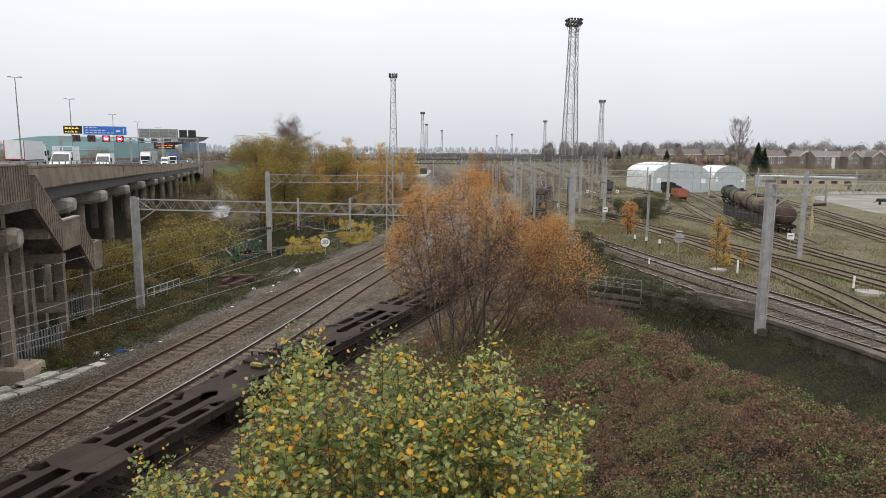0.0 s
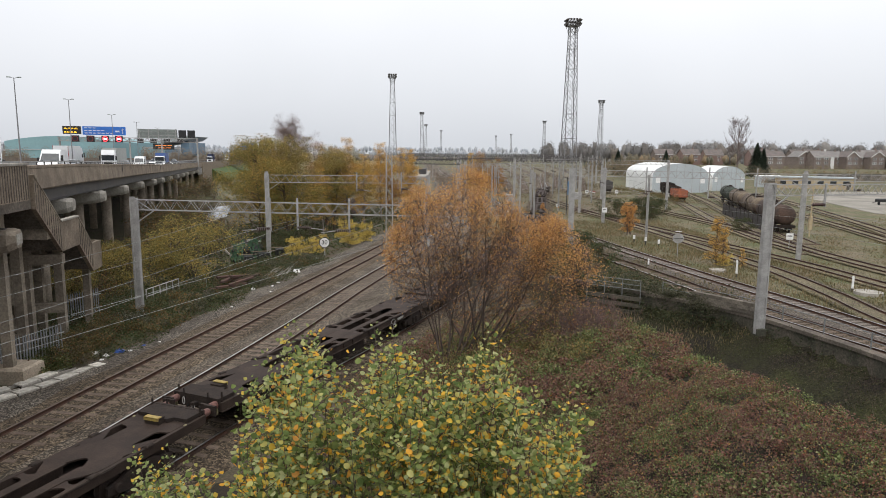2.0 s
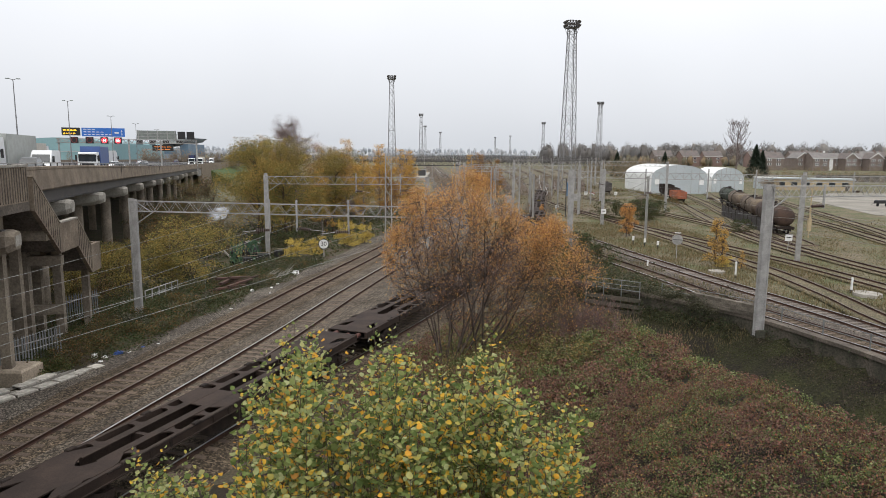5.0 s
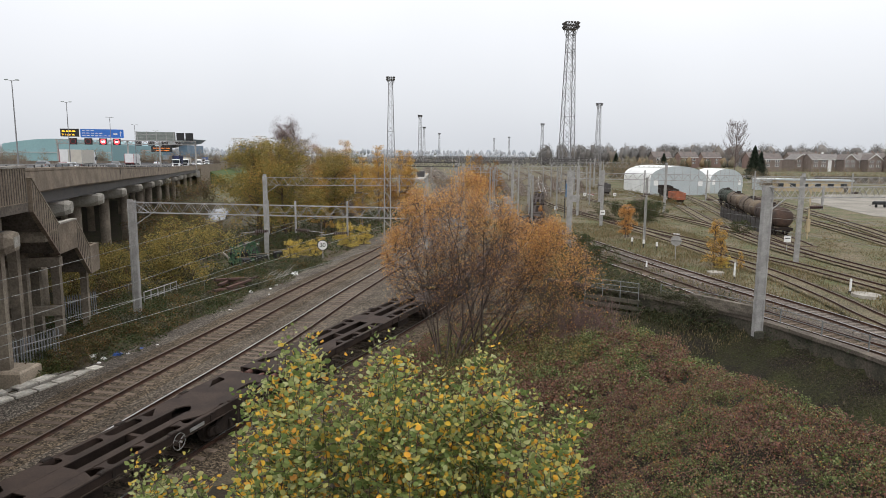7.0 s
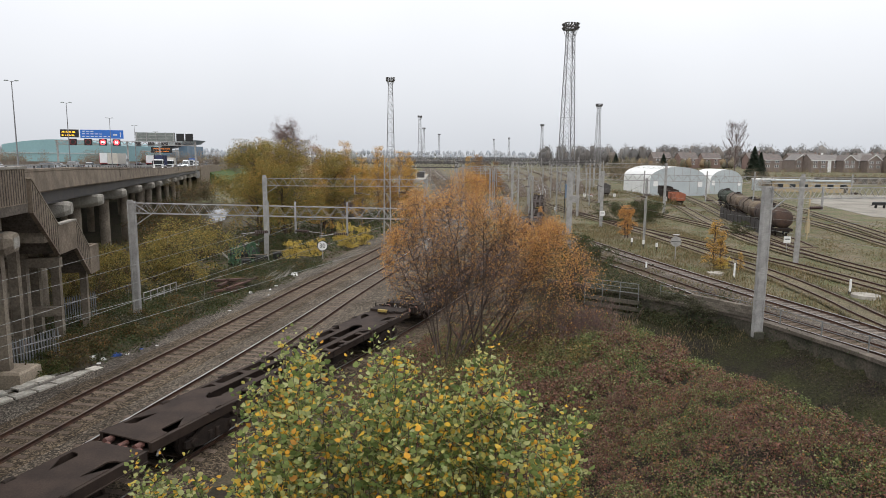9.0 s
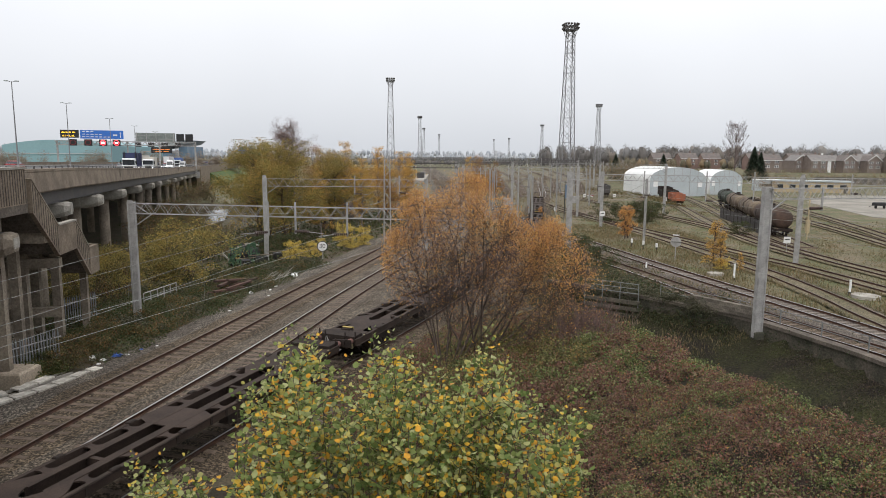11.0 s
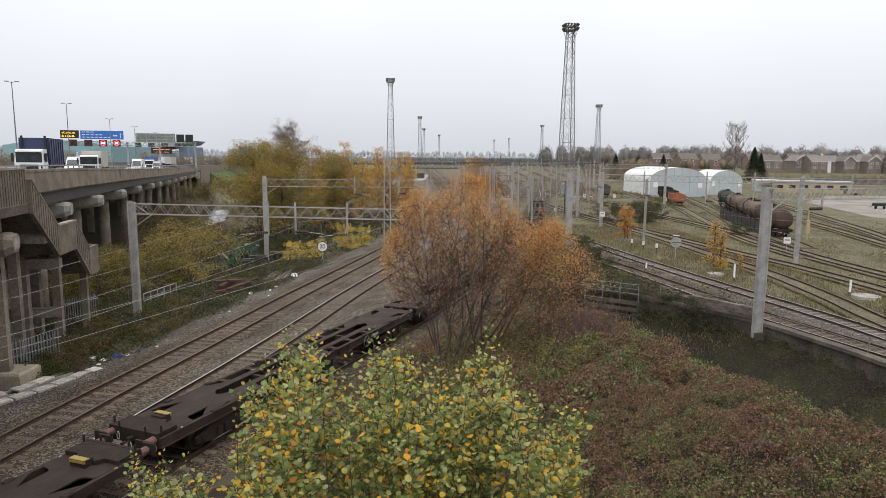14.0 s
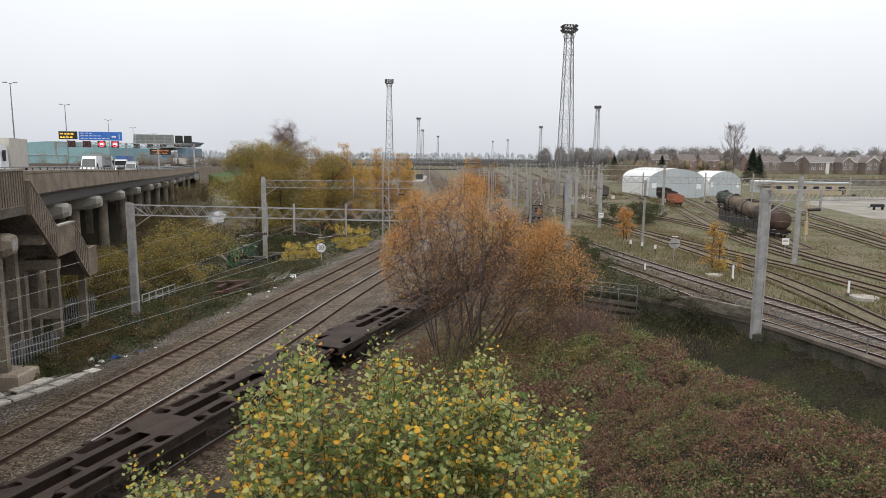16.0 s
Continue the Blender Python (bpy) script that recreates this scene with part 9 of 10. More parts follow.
    # station platform shelter in the distance
    ob = thing("station_platform", "distant pale station platform with shelter", "platform", m=pose(-9, 300, -0.4))
    part("platform", Geo().box(-2.5, 2.5, -45, 45, 0, 1.0), M_CONC_PALE, ob)
    part("shelter", Geo().box(-1.5, 1.5, -14, 0, 1.0, 3.4), M_GIRDER, ob)


build_buildings()


def build_yard_things():
    # tanks along their siding
    line = smooth_path(RT, 1.0)
    for k, (s, paint, lab) in enumerate(((16, M_TANK, "rust-brown tank wagon with white sprayed loops"), (32, M_TANK_B, "buff and brown stained tank wagon in a row"), (48, M_TANK_B, "dull brown tank wagon in a row"), (63, M_TANK_G, "grimy green-black tank wagon"))):
        i = min(int(s), len(line) - 8)
        p, d = line[i], line[i + 7] - line[max(0, i - 7)]
        tank_wagon(p.x, p.y, math.degrees(math.atan2(d.y, d.x)) - 90, paint, lab, k == 0)
    p6 = smooth_path(R6, 1.0)
    for s, lab, paint, hi in ((78, "rusty orange open wagon on a siding", M_ORANGE, 1.3), (88, "dark open wagon on a siding", M_WAGON, 1.6), (98, "dark open wagon on a siding", M_WAGON_D, 1.9)):
        i = min(s, len(p6) - 6)
        d = p6[i + 4] - p6[i - 4]
        open_wagon(p6[i].x, p6[i].y, math.degrees(math.atan2(d.y, d.x)) - 90, lab, paint, hi)
    open_wagon(44, 176, -10, "grey wagon parked among the sidings", M_GIRDER, 1.8, 6)
    # round speed sign on a post
    z = ground_z(-11.66, 64.6)
    ob = thing("speed_sign", "round white 30 speed sign with black rim on a post", "speed sign", m=pose(-11.75, 64.2, z, 0, 0, 4))
    part("post", Geo().tube((0, 0, -0.3), (0, 0, 1.6), 0.05, n=8), M_GALV, ob)
    part("rim", Geo().tube((0, -0.05, 1.4), (0, -0.08, 1.4), 0.53, n=28), M_BLACK, ob, "black rim")
    disc = part("disc", Geo().tube((0, -0.08, 1.4), (0, -0.095, 1.4), 0.46, n=28), M_WHITE, ob, "white face")
    lettering("number", "30", 0.62, pose(0, -0.105, 1.41, 90, 0, 0), M_BLACK, disc, "CENTER")
    part("yellow_cap", Geo().prism([(-0.28, -0.1), (0.28, -0.1), (0.28, 0.0), (-0.28, 0.0)], 1.98, 2.2), M_YELLOW, ob)
    # back of a round sign by the sidings
    z = ground_z(23.85, 65.2)
    ob = thing("round_sign", "back of a round grey sign on a post", "sign", m=pose(23.85, 65.2, z, 0, 0, -15))
    part("post", Geo().tube((0, 0, -0.3), (0, 0, 2.3), 0.045, n=8), M_GALV, ob)
    part("disc", Geo().tube((0, -0.05, 2.0), (0, -0.09, 2.0), 0.52, n=28), M_GALV, ob, "grey back of disc")
    part("brace", Geo().box(-0.45, 0.45, -0.13, -0.09, 1.97, 2.03), M_GIRDER, ob)
    part("white_tag", Geo().box(-0.3, 0.3, -0.06, -0.02, 2.65, 2.75), M_WHITE, ob)
    # white marker posts
    for x, y, h in ((25.31, 55.0, 1.45), (31.75, 49.3, 1.2), (19.15, 59.5, 0.8)):
        zz = ground_z(x, y)
        ob = thing("marker_post", "thin white concrete marker post", "post", "white marker posts", pose(x, y, zz))
        part("shaft", Geo().slab(-0.06, 0.06, -0.06, 0.06, -0.3, h, 0.02), M_WHITE, ob)
        part("base", Geo().box(-0.08, 0.08, -0.08, 0.08, -0.3, 0.25), M_GIRDER, ob)
    for x, y in ((22.6, 76.0), (23.4, 74.2), (24.2, 72.0)):
        ob = thing("marker_post", "small white-topped marker post", "post", "small marker posts", pose(x, y, ground_z(x, y)))
        part("shaft", Geo().box(-0.05, 0.05, -0.05, 0.05, -0.2, 0.5), M_BLACK, ob)
        part("cap", Geo().box(-0.11, 0.11, -0.07, 0.07, 0.5, 0.95), M_WHITE, ob)
    for x, y, w in ((24.7, 57.4, 0.75), (32.3, 48.2, 1.0)):
        ob = thing("concrete_cover", "round pale concrete cover in the grass", "concrete cover", "concrete covers", pose(x, y, ground_z(x, y), 0, 0, 20))
        part("slab", Geo().tube((0, 0, -0.1), (0, 0, 0.24), w, w * 0.97, 20), M_CONC_PALE, ob)
    # small white boards on posts
    for x, y, h, w in ((38.4, 71.3, 1.6, 0.36), (24.05, 96.4, 2.2, 0.36), (36.7, 166, 0.9, 0.38), (43.5, 163, 1.1, 0.38), (51.0, 147.8, 1.3, 0.42), (21.6, 122, 0.8, 0.3)):
        ob = thing("notice_board", "small white lineside board on a post", "lineside sign", "white lineside boards", pose(x, y, ground_z(x, y), 0, 0, -12))
        part("post", Geo().tube((0, 0, -0.3), (0, 0, h), 0.04, n=6), M_GALV, ob)
        b = part("board", Geo().box(-w, w, -0.07, -0.03, h - w * 1.2, h + w * 0.8), M_WHITE, ob)
        part("dark_bar", Geo().box(-w * 0.7, w * 0.7, -0.08, -0.07, h - w * 0.2, h + w * 0.1), M_GIRDER, b)
    # blue relay cabinet
    ob = thing("relay_cabinet", "tall blue equipment cabinet by the junction", "cabinet", m=pose(31.6, 162, ground_z(31.6, 162)) @ Matrix.Diagonal((0.62, 0.7, 0.8, 1)))
    part("body", Geo().slab(-0.9, 0.9, -0.5, 0.5, 0.4, 4.6, 0.08), M_CABIN, ob, "blue painted body")
    part("door", Geo().box(-0.8, -0.02, -0.53, -0.5, 0.6, 4.4).box(0.02, 0.8, -0.53, -0.5, 0.6, 4.4), M_CABIN, ob)
    part("plinth", Geo().box(-0.8, 0.8, -0.45, 0.45, -0.3, 0.4), M_CONC, ob)
    ob = thing("thin_post", "thin black lineside post beside the cabinet", "post", m=pose(20.56, 107.9, ground_z(20.56, 107.9)))
    part("shaft", Geo().tube((0, 0, -0.3), (0, 0, 6.6), 0.07, 0.05, 8), M_BLACK, ob)
    part("clamp", Geo().box(-0.09, 0.09, -0.09, 0.09, 2.0, 2.15), M_GIRDER, ob)
    # red and white board and grey cabinets
    ob = thing("stop_board", "white board with red stripe", "lineside sign", m=pose(38.0, 166, ground_z(38.0, 166), 0, 12, -10) @ Matrix.Diagonal((0.6, 1, 0.7, 1)))
    part("board", Geo().box(-1.2, 1.2, -0.05, 0.05, 0.9, 1.5), M_WHITE, ob)
    part("red_stripe", Geo().box(-1.2, 1.2, -0.07, -0.05, 1.25, 1.5), M_PAINTRED, ob)
    for a in (-1, 1):
        part("leg", Geo().box(a - 0.05, a + 0.05, -0.05, 0.05, -0.3, 0.9), M_GALV, ob)
    for x, y in ((14.5, 140), (31, 150)):
        ob = thing("equipment_cabinet", "grey lineside equipment cabinet", "cabinet", "lineside cabinets", pose(x, y, ground_z(x, y), 0, 0, 8))
        part("body", Geo().slab(-0.9, 0.9, -0.4, 0.4, 0, 1.6, 0.06), M_GALV, ob)
        part("door_seam", Geo().box(-0.02, 0.02, -0.42, -0.4, 0.1, 1.5), M_GIRDER, ob)
    # yellow ladder-backed signal post
    ob = thing("signal_post", "yellowed concrete signal post with ladder", "signal post", m=pose(47.65, 83.8, ground_z(47.65, 83.8)))
    part("post", Geo().tube((0, 0, -0.3), (0, 0, 7.0), 0.09, n=8), M_CREAM, ob)
    part("case", Geo().box(-0.2, 0.2, -0.15, 0.15, 0.9, 2.6), M_CREAM, ob)
    part("hook", Geo().tube((0, 0, 7.0), (0.5, 0, 7.3), 0.06, n=6), M_CREAM, ob)
    # dark paling fence beside the tank siding
    ob = thing("paling_fence", "dark see-through steel paling fence beside the tank siding", "fence")
    a, b = Vector((43.7, 87.0, 0)), Vector((49.2, 114.0, 0))
    upright = Geo().box(-0.02, 0.02, -0.035, 0.035, -0.1, 1.75).mesh("pale", M_GIRDER)
    for k in range(11):
        p, q = a.lerp(b, k / 11), a.lerp(b, (k + 1) / 11)
        p.z = q.z = ground_z(p.x, p.y) + 0.2
        for j in range(12):
            c = p.lerp(q, (j + 0.5) / 12)
            part("pale", upright, None, ob, m=Matrix.Translation(c))
        for up in (0.3, 1.45):
            part("rail", Geo().bar(p + Vector((0, 0, up)), q + Vector((0, 0, up)), 0.04), M_GIRDER, ob)
        part("fence_post", Geo().box(p.x - 0.06, p.x + 0.06, p.y - 0.2, p.y - 0.06, p.z - 0.6, p.z + 1.85), M_WAGON_D, ob)
    # railings over the ditch mouth
    ob = thing("ditch_railing", "weathered railings and boards across the ditch mouth", "railing")
    for za in (0.35, 0.0, -0.35):
        part("rail", Geo().tube((11.2, 49.2, za + 0.45), (14.6, 46.8, za + 0.45), 0.026, n=6), M_PALING, ob)
    for k in range(4):
        x, y = 11.2 + k * 1.13, 49.2 - k * 0.8
        part("post", Geo().bar((x, y, -1.2), (x, y, 0.82), 0.05), M_PALING, ob)
    for za in (-0.55, -1.05, -1.55):
        part("board", Geo().bar((11.2, 48.9, za), (14.6, 46.5, za), 0.12, 0.28), M_CONC_WET, ob)


build_yard_things()


def build_left_bank():
    # pale concrete cable trough along the cess
    ob = thing("cable_trough", "pale concrete cable trough with broken lids", "cable trough", kind="structure")
    rnd = random.Random(21)
    for line in ([(-21.4, 23.4), (-18.75, 26.75), (-18.2, 27.9), (-17.55, 30.7)], [(-20.2, 22.0), (-18.5, 25.3), (-17.6, 26.9), (-16.95, 28.7), (-16.35, 30.8)]):
        line = smooth_path(line, 0.95)
        for p, q in zip(line, line[1:]):
            d = q - p
            loose = 1 if p.y < 28.6 else 3
            m = Matrix.Translation((p.x, p.y, max(-0.5, ground_z(p.x, p.y) - 0.12))) @ pose(0, 0, 0, rnd.uniform(-2, 2) * loose, rnd.uniform(-2, 2) * loose, math.degrees(math.atan2(d.y, d.x)) + rnd.uniform(-3, 3) * loose)
            part("trough_side", Geo().box(0.0, 0.93, -0.3, -0.22, -0.1, 0.24).box(0.0, 0.93, 0.22, 0.3, -0.1, 0.24), M_CONC_PALE, ob, m=m)
            if p.y < 28.6 or rnd.random() < 0.7:
                part("trough_lid", Geo().slab(0.02, rnd.choice((0.9, 0.9, 0.6)), -0.27, 0.27, 0.245, 0.32, 0.02), M_LID, ob, m=m)
    # foundation block beside the stairs
    ob = thing("foundation_block", "worn buff concrete foundation block", "concrete block", m=pose(-19.45, 28.3, ground_z(-19.45, 28.3)))
    part("block", Geo().slab(-1.2, 1.0, -0.75, 0.8, -0.4, 0.72, 0.09), M_CONC_BUFF, ob)
    ob = thing("mast_foot", "broad pale concrete mast by the stairs", "mast", m=pose(-20.3, 28.4, 0))
    part("shaft", Geo().box(-0.3, 0.1, -0.25, 0.25, -0.5, 5.2), M_CONC, ob)
    # palisade fences
    pale = Geo().prism([(-0.035, -0.012), (0.035, -0.012), (0.035, 0.012), (-0.035, 0.012)], 0.0, 1.7).add([(-0.035, 0, 1.7), (0.035, 0, 1.7), (0, 0, 1.85)], [(0, 1, 2)]).mesh("pale", M_PALING)
    for (x0, y0), (x1, y1) in (((-20.5, 26.8), (-18.75, 31.3)), ((-23.2, 38.4), (-21.9, 40.8))):
        fence = thing("palisade_fence", "grey galvanised steel palisade fence", "fence", "palisade fences", pose(x0, y0, 0))
        d = Vector((x1 - x0, y1 - y0, 0))
        n = int(d.length / 0.15)
        turn = math.degrees(math.atan2(d.y, d.x))
        for k in range(n):
            p = d * (k / n)
            part("pale", pale, None, fence, m=Matrix.Translation((p.x, p.y, ground_z(x0 + p.x, y0 + p.y))) @ pose(0, 0, 0, random.uniform(-1.5, 1.5), 0, turn))
        for zz in (0.35, 1.4):
            z0, z1 = ground_z(x0, y0), ground_z(x1, y1)
            part("rail", Geo().bar((0, 0, z0 + zz), (d.x, d.y, z1 + zz), 0.05), M_GALV, fence)
    # low tubular barrier near the portal mast
    ob = thing("tubular_barrier", "low grey tubular barrier in the weeds", "barrier")
    a, b = Vector((-20.4, 43.9, 0)), Vector((-19.9, 48.2, 0))
    za, zb = ground_z(a.x, a.y), ground_z(b.x, b.y)
    for zz in (0.5, 1.0):
        part("rail", Geo().tube(a + Vector((0, 0, za + zz)), b + Vector((0, 0, zb + zz)), 0.035, n=6), M_GALV, ob)
    for k in range(6):
        p = a.lerp(b, k / 5)
        part("post", Geo().bar(p + Vector((0, 0, ground_z(p.x, p.y) - 0.2)), p + Vector((0, 0, ground_z(p.x, p.y) + 1.02)), 0.06), M_GALV, ob)
    # stack of old sleepers
    rnd = random.Random(3)
    for k in range(12):
        x, y = -16.1 + rnd.uniform(-0.8, 0.8), 48.9 + rnd.uniform(-1.2, 1.2)
        z = ground_z(x, y) + 0.1 + 0.17 * (k // 3)
        ob = thing("old_sleeper", "discarded red-brown timber sleeper in a heap", "railway sleeper", "discarded sleepers", pose(x, y, z, rnd.uniform(-6, 6), rnd.uniform(-9, 9), 64 + rnd.uniform(-28, 28)))
        part("timber", Geo().slab(-1.3, 1.3, -0.13, 0.13, 0, 0.16, 0.02), M_TIMBER, ob)
    # litter
    for x, y, s, m, lab in ((-12.5, 54.9, 0.42, M_WHITE, "white plastic sack on the bank"), (-16.45, 32.2, 0.3, M_LITTERBLUE, "torn blue plastic bag"), (-15.75, 33.3, 0.18, M_LITTERBLUE, "torn blue plastic bag"), (-16.05, 32.4, 0.17, M_WHITE, "white scrap of litter"), (-17.5, 31.8, 0.25, M_WHITE, "white scrap of litter"), (-16.9, 31.6, 0.2, M_WHITE, "white scrap of litter"), (-16.75, 30.9, 0.16, M_WHITE, "white scrap of litter"), (-15.2, 33.9, 0.17, M_WHITE, "white scrap of litter"), (-14.2, 47.9, 0.22, M_WHITE, "white scrap of litter"), (-13.0, 48.9, 0.2, M_WHITE, "white scrap of litter"), (-12.9, 50.3, 0.2, M_WHITE, "white scrap of litter"), (-12.6, 46.8, 0.18, M_WHITE, "white scrap of litter"), (-13.9, 42.0, 0.16, M_WHITE, "white scrap of litter"), (-12.2, 62.5, 0.2, M_WHITE, "white scrap of litter")):
        litter(m, x, y, s, lab, "litter")
    # bleached branches lying about
    ob = thing("dead_branches", "bleached dead branches lying on the bank", "branches")
    for k in range(24):
        x, y = -13.8 + rnd.uniform(-1.0, 0.9), 53.0 + rnd.uniform(-1.3, 1.2)
        p = Vector((x, y, ground_z(x, y) + 0.05))
        q = p + Vector((rnd.uniform(0.2, 1.0), rnd.uniform(0.4, 1.6), rnd.uniform(0.2, 0.9)))
        g = Geo()
        sticks(g, [p, p.lerp(q, 0.5) + Vector((rnd.uniform(-0.1, 0.1), 0, 0.12)), q], 0.022, 0.008, 5)
        part("branch", g, M_CONC_PALE, ob)
    # dark pallets and boxes by the shrubs
    for x, y, w in ((-18.2, 65.5, 0.8), (-17.0, 67.2, 0.6), (-19.4, 64.2, 0.6)):
        ob = thing("crate", "dark broken crate among the shrubs", "crate", "crates", pose(x, y, ground_z(x, y), 0, 0, 25))
        part("box", Geo().slab(-w * 0.7, w * 0.7, -0.5, 0.5, -0.1, 0.75, 0.05), M_BLACK, ob)
        part("plank", Geo().box(-w - 0.5, w + 0.3, -0.58, -0.52, 0.95, 1.01), M_CONC, ob)
    # scrap under a green net
    M_NET = mat("green_netting", (0.05, 0.105, 0.06), (0.10, 0.165, 0.105), rough=0.8, scale=3, fine=30, var=0.4, bump=0.4)
    ob = thing("scrap_heap", "heap of dark scrap under torn green netting", "scrap heap", m=pose(-20.2, 66.9, ground_z(-20.2, 66.9)) @ Matrix.Diagonal((0.9, 1, 1.55, 1)))
    for k in range(16):
        p = Vector((rnd.uniform(-1.6, 1.6), rnd.uniform(-1.2, 1.2), rnd.uniform(0.1, 1.6)))
        q = p + Vector((rnd.uniform(-1.4, 1.4), rnd.uniform(-0.8, 0.8), rnd.uniform(-0.5, 0.6)))
        part("scrap_piece", Geo().bar(p, q, rnd.uniform(0.08, 0.3), rnd.uniform(0.05, 0.2)), (M_GIRDER, M_BLACK, M_CONC_PALE)[k % 3], ob)
    part("core", Geo().slab(-1.5, 1.5, -1.1, 1.1, -0.2, 1.1, 0.3), M_BLACK, ob, "dark core of the heap")
    for k in range(110):
        x, y, z = rnd.uniform(-1.7, 1.9), rnd.uniform(-1.5, -0.7), rnd.uniform(0.0, 1.5)
        w, h = rnd.uniform(0.06, 0.2), rnd.uniform(0.08, 0.22)
        part("net_scrap", Geo().slab(-w, w, -0.02, 0.02, -h, h, 0.015), M_NET, ob, m=pose(x, y, z, rnd.uniform(-40, 40), rnd.uniform(-40, 40), rnd.uniform(0, 180)))
    ob = thing("river", "grey river passing under the motorway", "river", kind="structure")
    part("water_surface", Geo().prism([(-60, 96), (-37.8, 112), (-47.5, 146), (-58, 160)], -2.6, -2.15), M_WATER, ob)


def litter(m, x, y, s, lab, name):
    rnd = random.Random(int(x * 100 + y * 10))
    g = Geo()
    n, rows = 9, 5
    vs = []
    for j in range(rows):
        a = math.pi * j / (rows - 1)
        for k in range(n):
            b = 2 * math.pi * k / n
            r = s * rnd.uniform(0.6, 1.15)
            vs.append((r * math.sin(a) * math.cos(b), r * math.sin(a) * math.sin(b) * 0.8, 0.55 * r * math.cos(a)))
    g.add(vs, [(j * n + k, j * n + (k + 1) % n, (j + 1) * n + (k + 1) % n, (j + 1) * n + k) for j in range(rows - 1) for k in range(n)])
    ob = part(name, g, m, None, m=pose(x, y, max(ground_z(x, y), -0.33) + s * 0.3, 0, 0, rnd.uniform(0, 180)))
    tagged(ob, lab, "litter", "litter on the bank")


build_left_bank()


def woods(name, label, pts, tall, deep, n, size, leaf, seed, low=0.0, mass=True):
    """A far belt of trees along a line in plan: lumpy crowns of uneven height, each bristling with n / crowns twig and leaf sprays."""
    rng = np.random.default_rng(seed)
    P = np.array(pts, float)
    L = np.r_[0, np.cumsum(np.linalg.norm(np.diff(P, axis=0), axis=1))]
    crowns = max(10, int(L[-1] / (tall * 0.15)))
    cs = np.sort(rng.uniform(0, L[-1], crowns))
    cx = np.interp(cs, L, P[:, 0]) + rng.normal(0, deep * 0.5, crowns)
    cy = np.interp(cs, L, P[:, 1]) + rng.normal(0, deep, crowns)
    ch = tall * rng.uniform(0.7, 1.04, crowns)
    cw = ch * rng.uniform(0.2, 0.36, crowns)
    g = Geo()
    m, rows = 7, 6
    for i in range(crowns if mass else 0):
        ph = rng.uniform(0, 50, 3)
        vs = []
        for j in range(rows):
            a = math.pi * j / (rows - 1)
            for k in range(m):
                b = 2 * math.pi * k / m
                d = Vector((math.sin(a) * math.cos(b), math.sin(a) * math.sin(b), math.cos(a)))
                r = 0.55 + 0.34 * noise.noise(d * 1.4 + Vector(ph)) + 0.3 * noise.noise(d * 3.6 + Vector(ph))
                vs.append((cx[i] + d.x * r * cw[i], cy[i] + d.y * r * cw[i], max(-0.8, ch[i] * 0.5 + d.z * r * ch[i] * 0.5) + low))
        g.add(vs, [(j * m + (k + 1) % m, j * m + k, (j + 1) * m + k, (j + 1) * m + (k + 1) % m) for j in range(rows - 1) for k in range(m)])
    if mass:
        tagged(part("wood_mass", g, leaf, None, smooth=True), label, "far woods", kind="stuff")
    k = rng.integers(0, crowns, n)
    q = rng.normal(0, 1, (n, 3))
    q[:, 2] += 0.35
    q /= np.linalg.norm(q, axis=1)[:, None]
    r = rng.uniform(0.45 if mass else 0.1, 0.84 if mass else 1.05, n)
    c = np.stack([cx[k] + q[:, 0] * cw[k] * r, cy[k] + q[:, 1] * cw[k] * r, np.maximum(0.3, ch[k] * 0.5 + q[:, 2] * ch[k] * 0.5 * r)], 1)
    c[:, 2] += low
    u = q + rng.normal(0, 0.35, (n, 3)) + np.array([0, 0, 0.45])
    u = u / np.linalg.norm(u, axis=1)[:, None] * (size * rng.uniform(0.5, 1.3, n))[:, None]
    v = np.cross(u, rng.normal(0, 1, (n, 3)))
    v = v / np.linalg.norm(v, axis=1)[:, None] * (size * (0.11 if mass else 0.2))
    tagged(quads(name, c, u, v, leaf, shape="quad"), label, "far woods", kind="stuff")


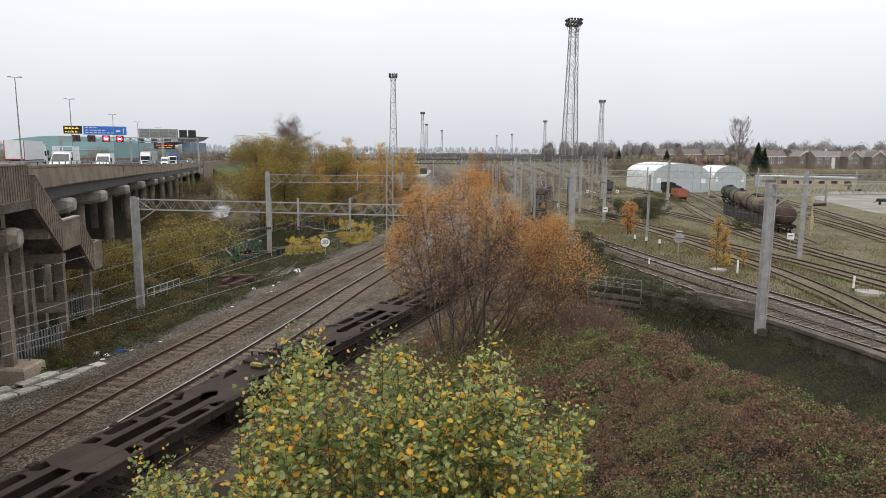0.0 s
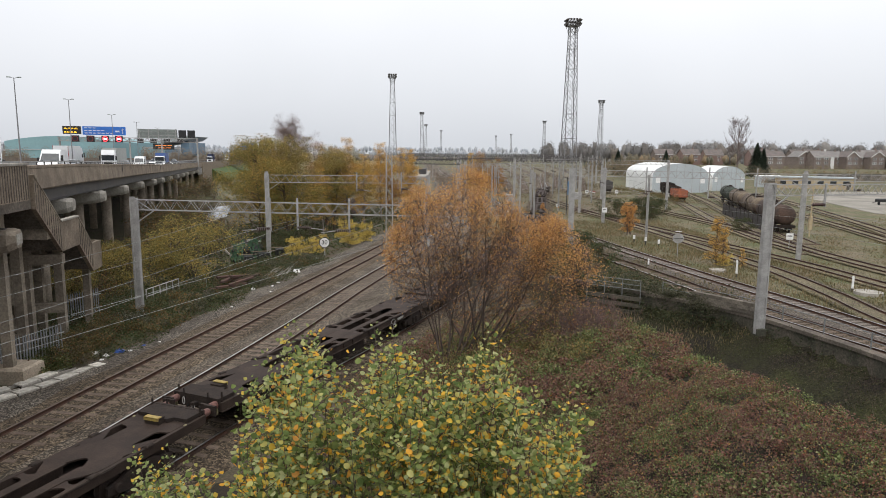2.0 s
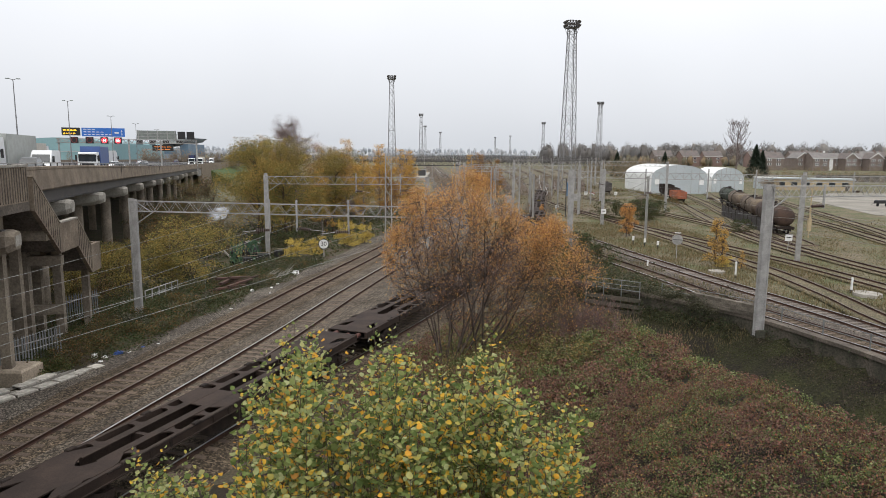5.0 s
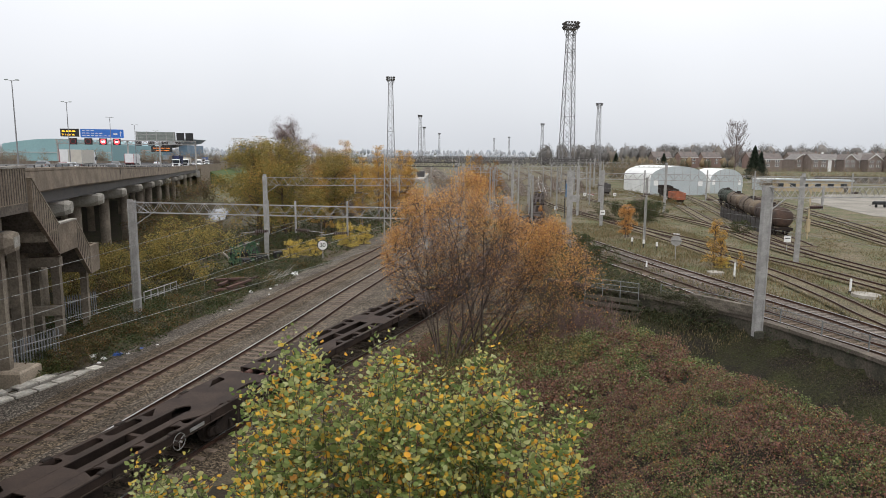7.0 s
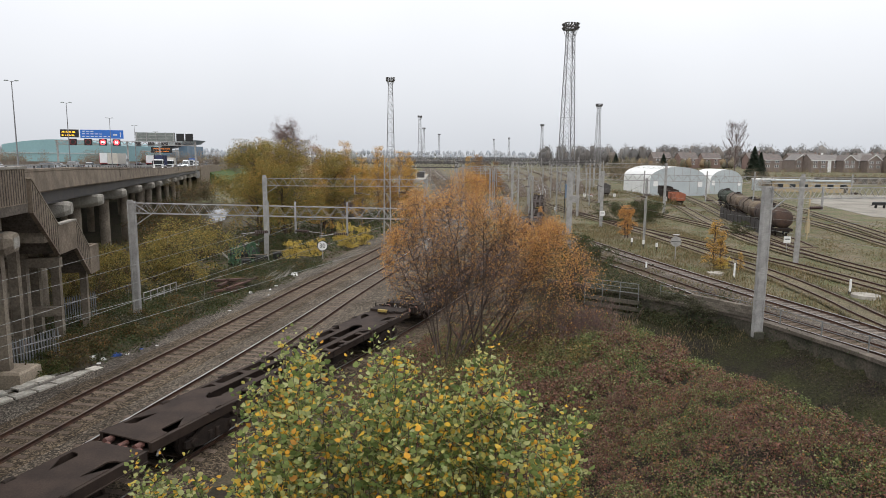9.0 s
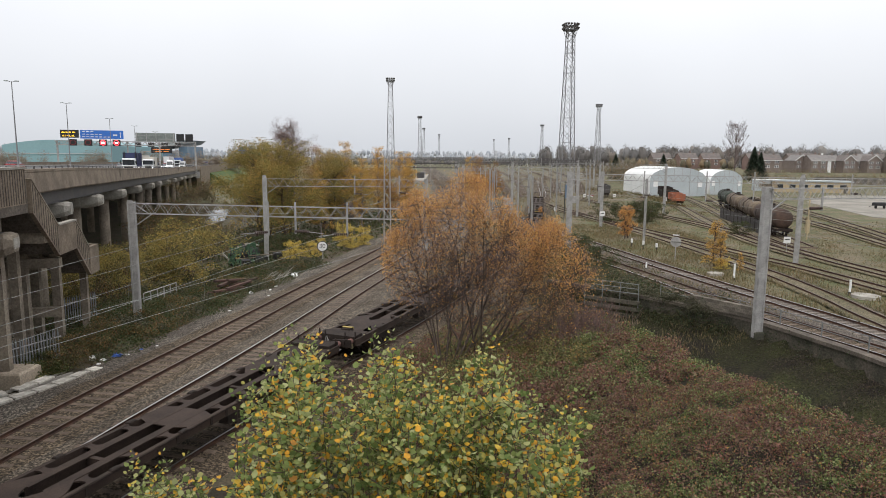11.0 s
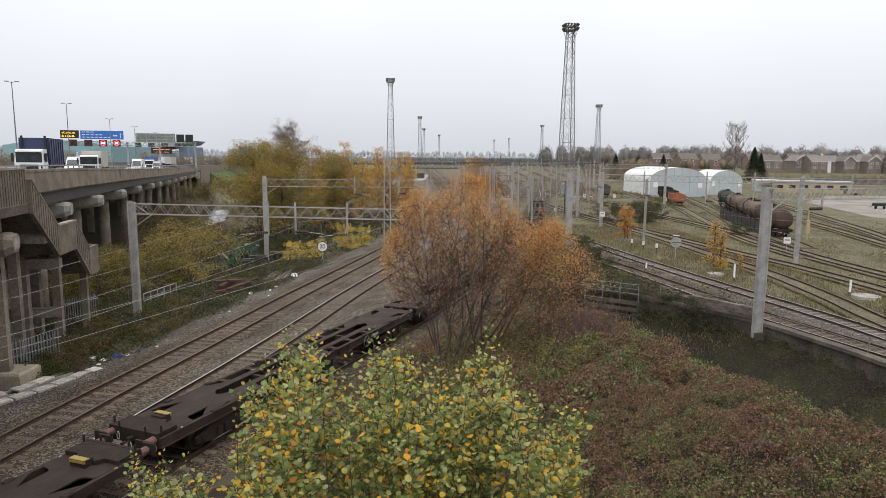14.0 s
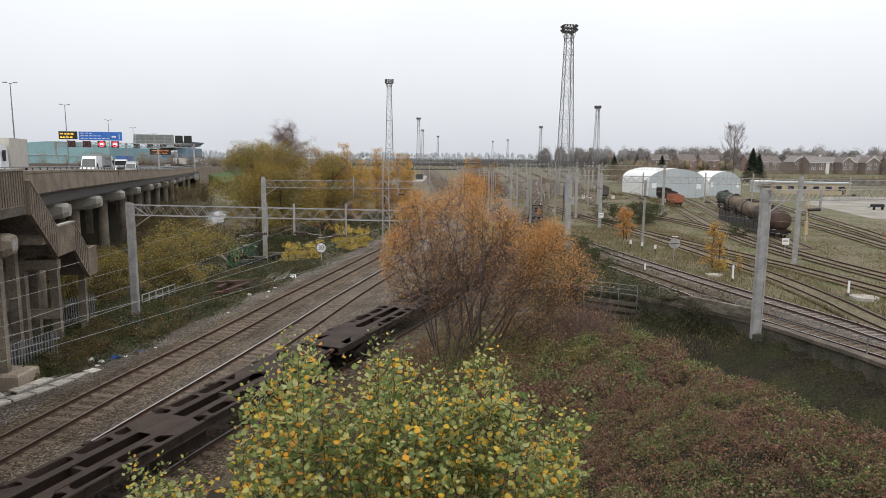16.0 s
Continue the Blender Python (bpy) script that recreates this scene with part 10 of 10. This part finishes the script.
def build_distance():
    woods("far_woods", "brown autumn trees behind the houses", [(80, 520), (170, 540), (280, 520), (380, 460), (450, 410)], 23, 14, 42000, 1.0, L_FARC, 61)
    woods("far_woods", "haze-tinted trees on the rise behind the houses", [(120, 640), (240, 650), (360, 600), (480, 520)], 27, 16, 26000, 1.2, M_HAZEWOOD, 78)
    woods("far_woods", "brown trees close behind the houses", [(170, 500), (260, 485), (340, 440), (420, 380)], 18, 9, 30000, 0.85, L_FARC, 79)
    woods("far_woods", "mixed trees among the far houses", [(120, 455), (190, 450), (260, 425), (330, 395)], 11, 7, 16000, 0.6, L_FARB, 75, 1.5)
    woods("far_woods", "brown trees beside the yard", [(52, 255), (75, 280), (100, 320), (128, 350)], 9, 6, 18000, 0.42, L_FARB, 62, mass=False)
    woods("far_woods", "mixed trees behind the fabric halls", [(60, 235), (90, 232), (118, 240)], 7, 4, 9000, 0.3, L_FARB, 63, mass=False)
    woods("far_woods", "bare and olive trees beyond the motorway", [(-200, 296), (-160, 300), (-135, 315), (-110, 345), (-104, 380)], 12, 5, 36000, 0.42, L_FAR, 64, mass=False)
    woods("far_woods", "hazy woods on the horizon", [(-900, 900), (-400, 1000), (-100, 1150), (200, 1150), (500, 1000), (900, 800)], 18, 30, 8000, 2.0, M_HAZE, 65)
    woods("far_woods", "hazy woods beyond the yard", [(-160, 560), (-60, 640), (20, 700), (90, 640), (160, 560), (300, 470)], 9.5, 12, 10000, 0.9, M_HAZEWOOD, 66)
    woods("far_woods", "haze-tinted hills with woods on the skyline", [(-2400, 2200), (-800, 2900), (200, 3000), (1400, 2700), (2600, 2100)], 46, 60, 3000, 5, M_HAZE, 67)
    woods("far_woods", "bushes between the sidings and the halls", [(48, 130), (50, 160), (44, 200)], 2.2, 1.5, 6000, 0.16, L_UNDER, 68, -0.3, mass=False)
    woods("far_woods", "bushes along the yard fence", [(100, 205), (130, 232), (190, 228), (240, 220)], 4.5, 2.5, 9000, 0.26, L_FAR, 69, -0.3, mass=False)
    woods("far_woods", "orange and brown bushes behind the gantries", [(12, 172), (15, 185), (9, 192)], 7.5, 2.0, 8000, 0.24, L_RUSSET, 72, -0.3, mass=False)
    woods("far_woods", "dull scrub between the far lines", [(-4, 215), (20, 240), (46, 262)], 3.2, 3.0, 7000, 0.26, L_FAR, 73, -0.3, mass=False)
    woods("far_woods", "garden bushes in front of the houses", [(140, 268), (200, 270), (260, 262), (330, 250)], 3.6, 3.0, 12000, 0.28, L_FARB, 74, 0.6, mass=False)
    woods("far_woods", "hedges and small garden trees before the houses", [(150, 318), (210, 330), (270, 322), (340, 300)], 3.6, 6.0, 14000, 0.24, L_FARB, 76, 2.4, mass=False)
    woods("far_woods", "olive hedge behind the timber fence", [(118, 282), (170, 290), (250, 285), (330, 270)], 3.2, 5.0, 12000, 0.24, L_UNDER, 77, 1.2, mass=False)
    woods("far_woods", "orange bushes by the station", [(-20, 128), (-15, 165), (-18, 210)], 8, 2.5, 12000, 0.24, L_RUSSET, 70, -0.3, mass=False)
    woods("far_woods", "gold and olive trees between river and line", [(-27, 116), (-20, 122), (-9, 128)], 9.5, 2.5, 14000, 0.24, L_OLIVE, 71, -0.5, mass=False)


build_distance()

motions()
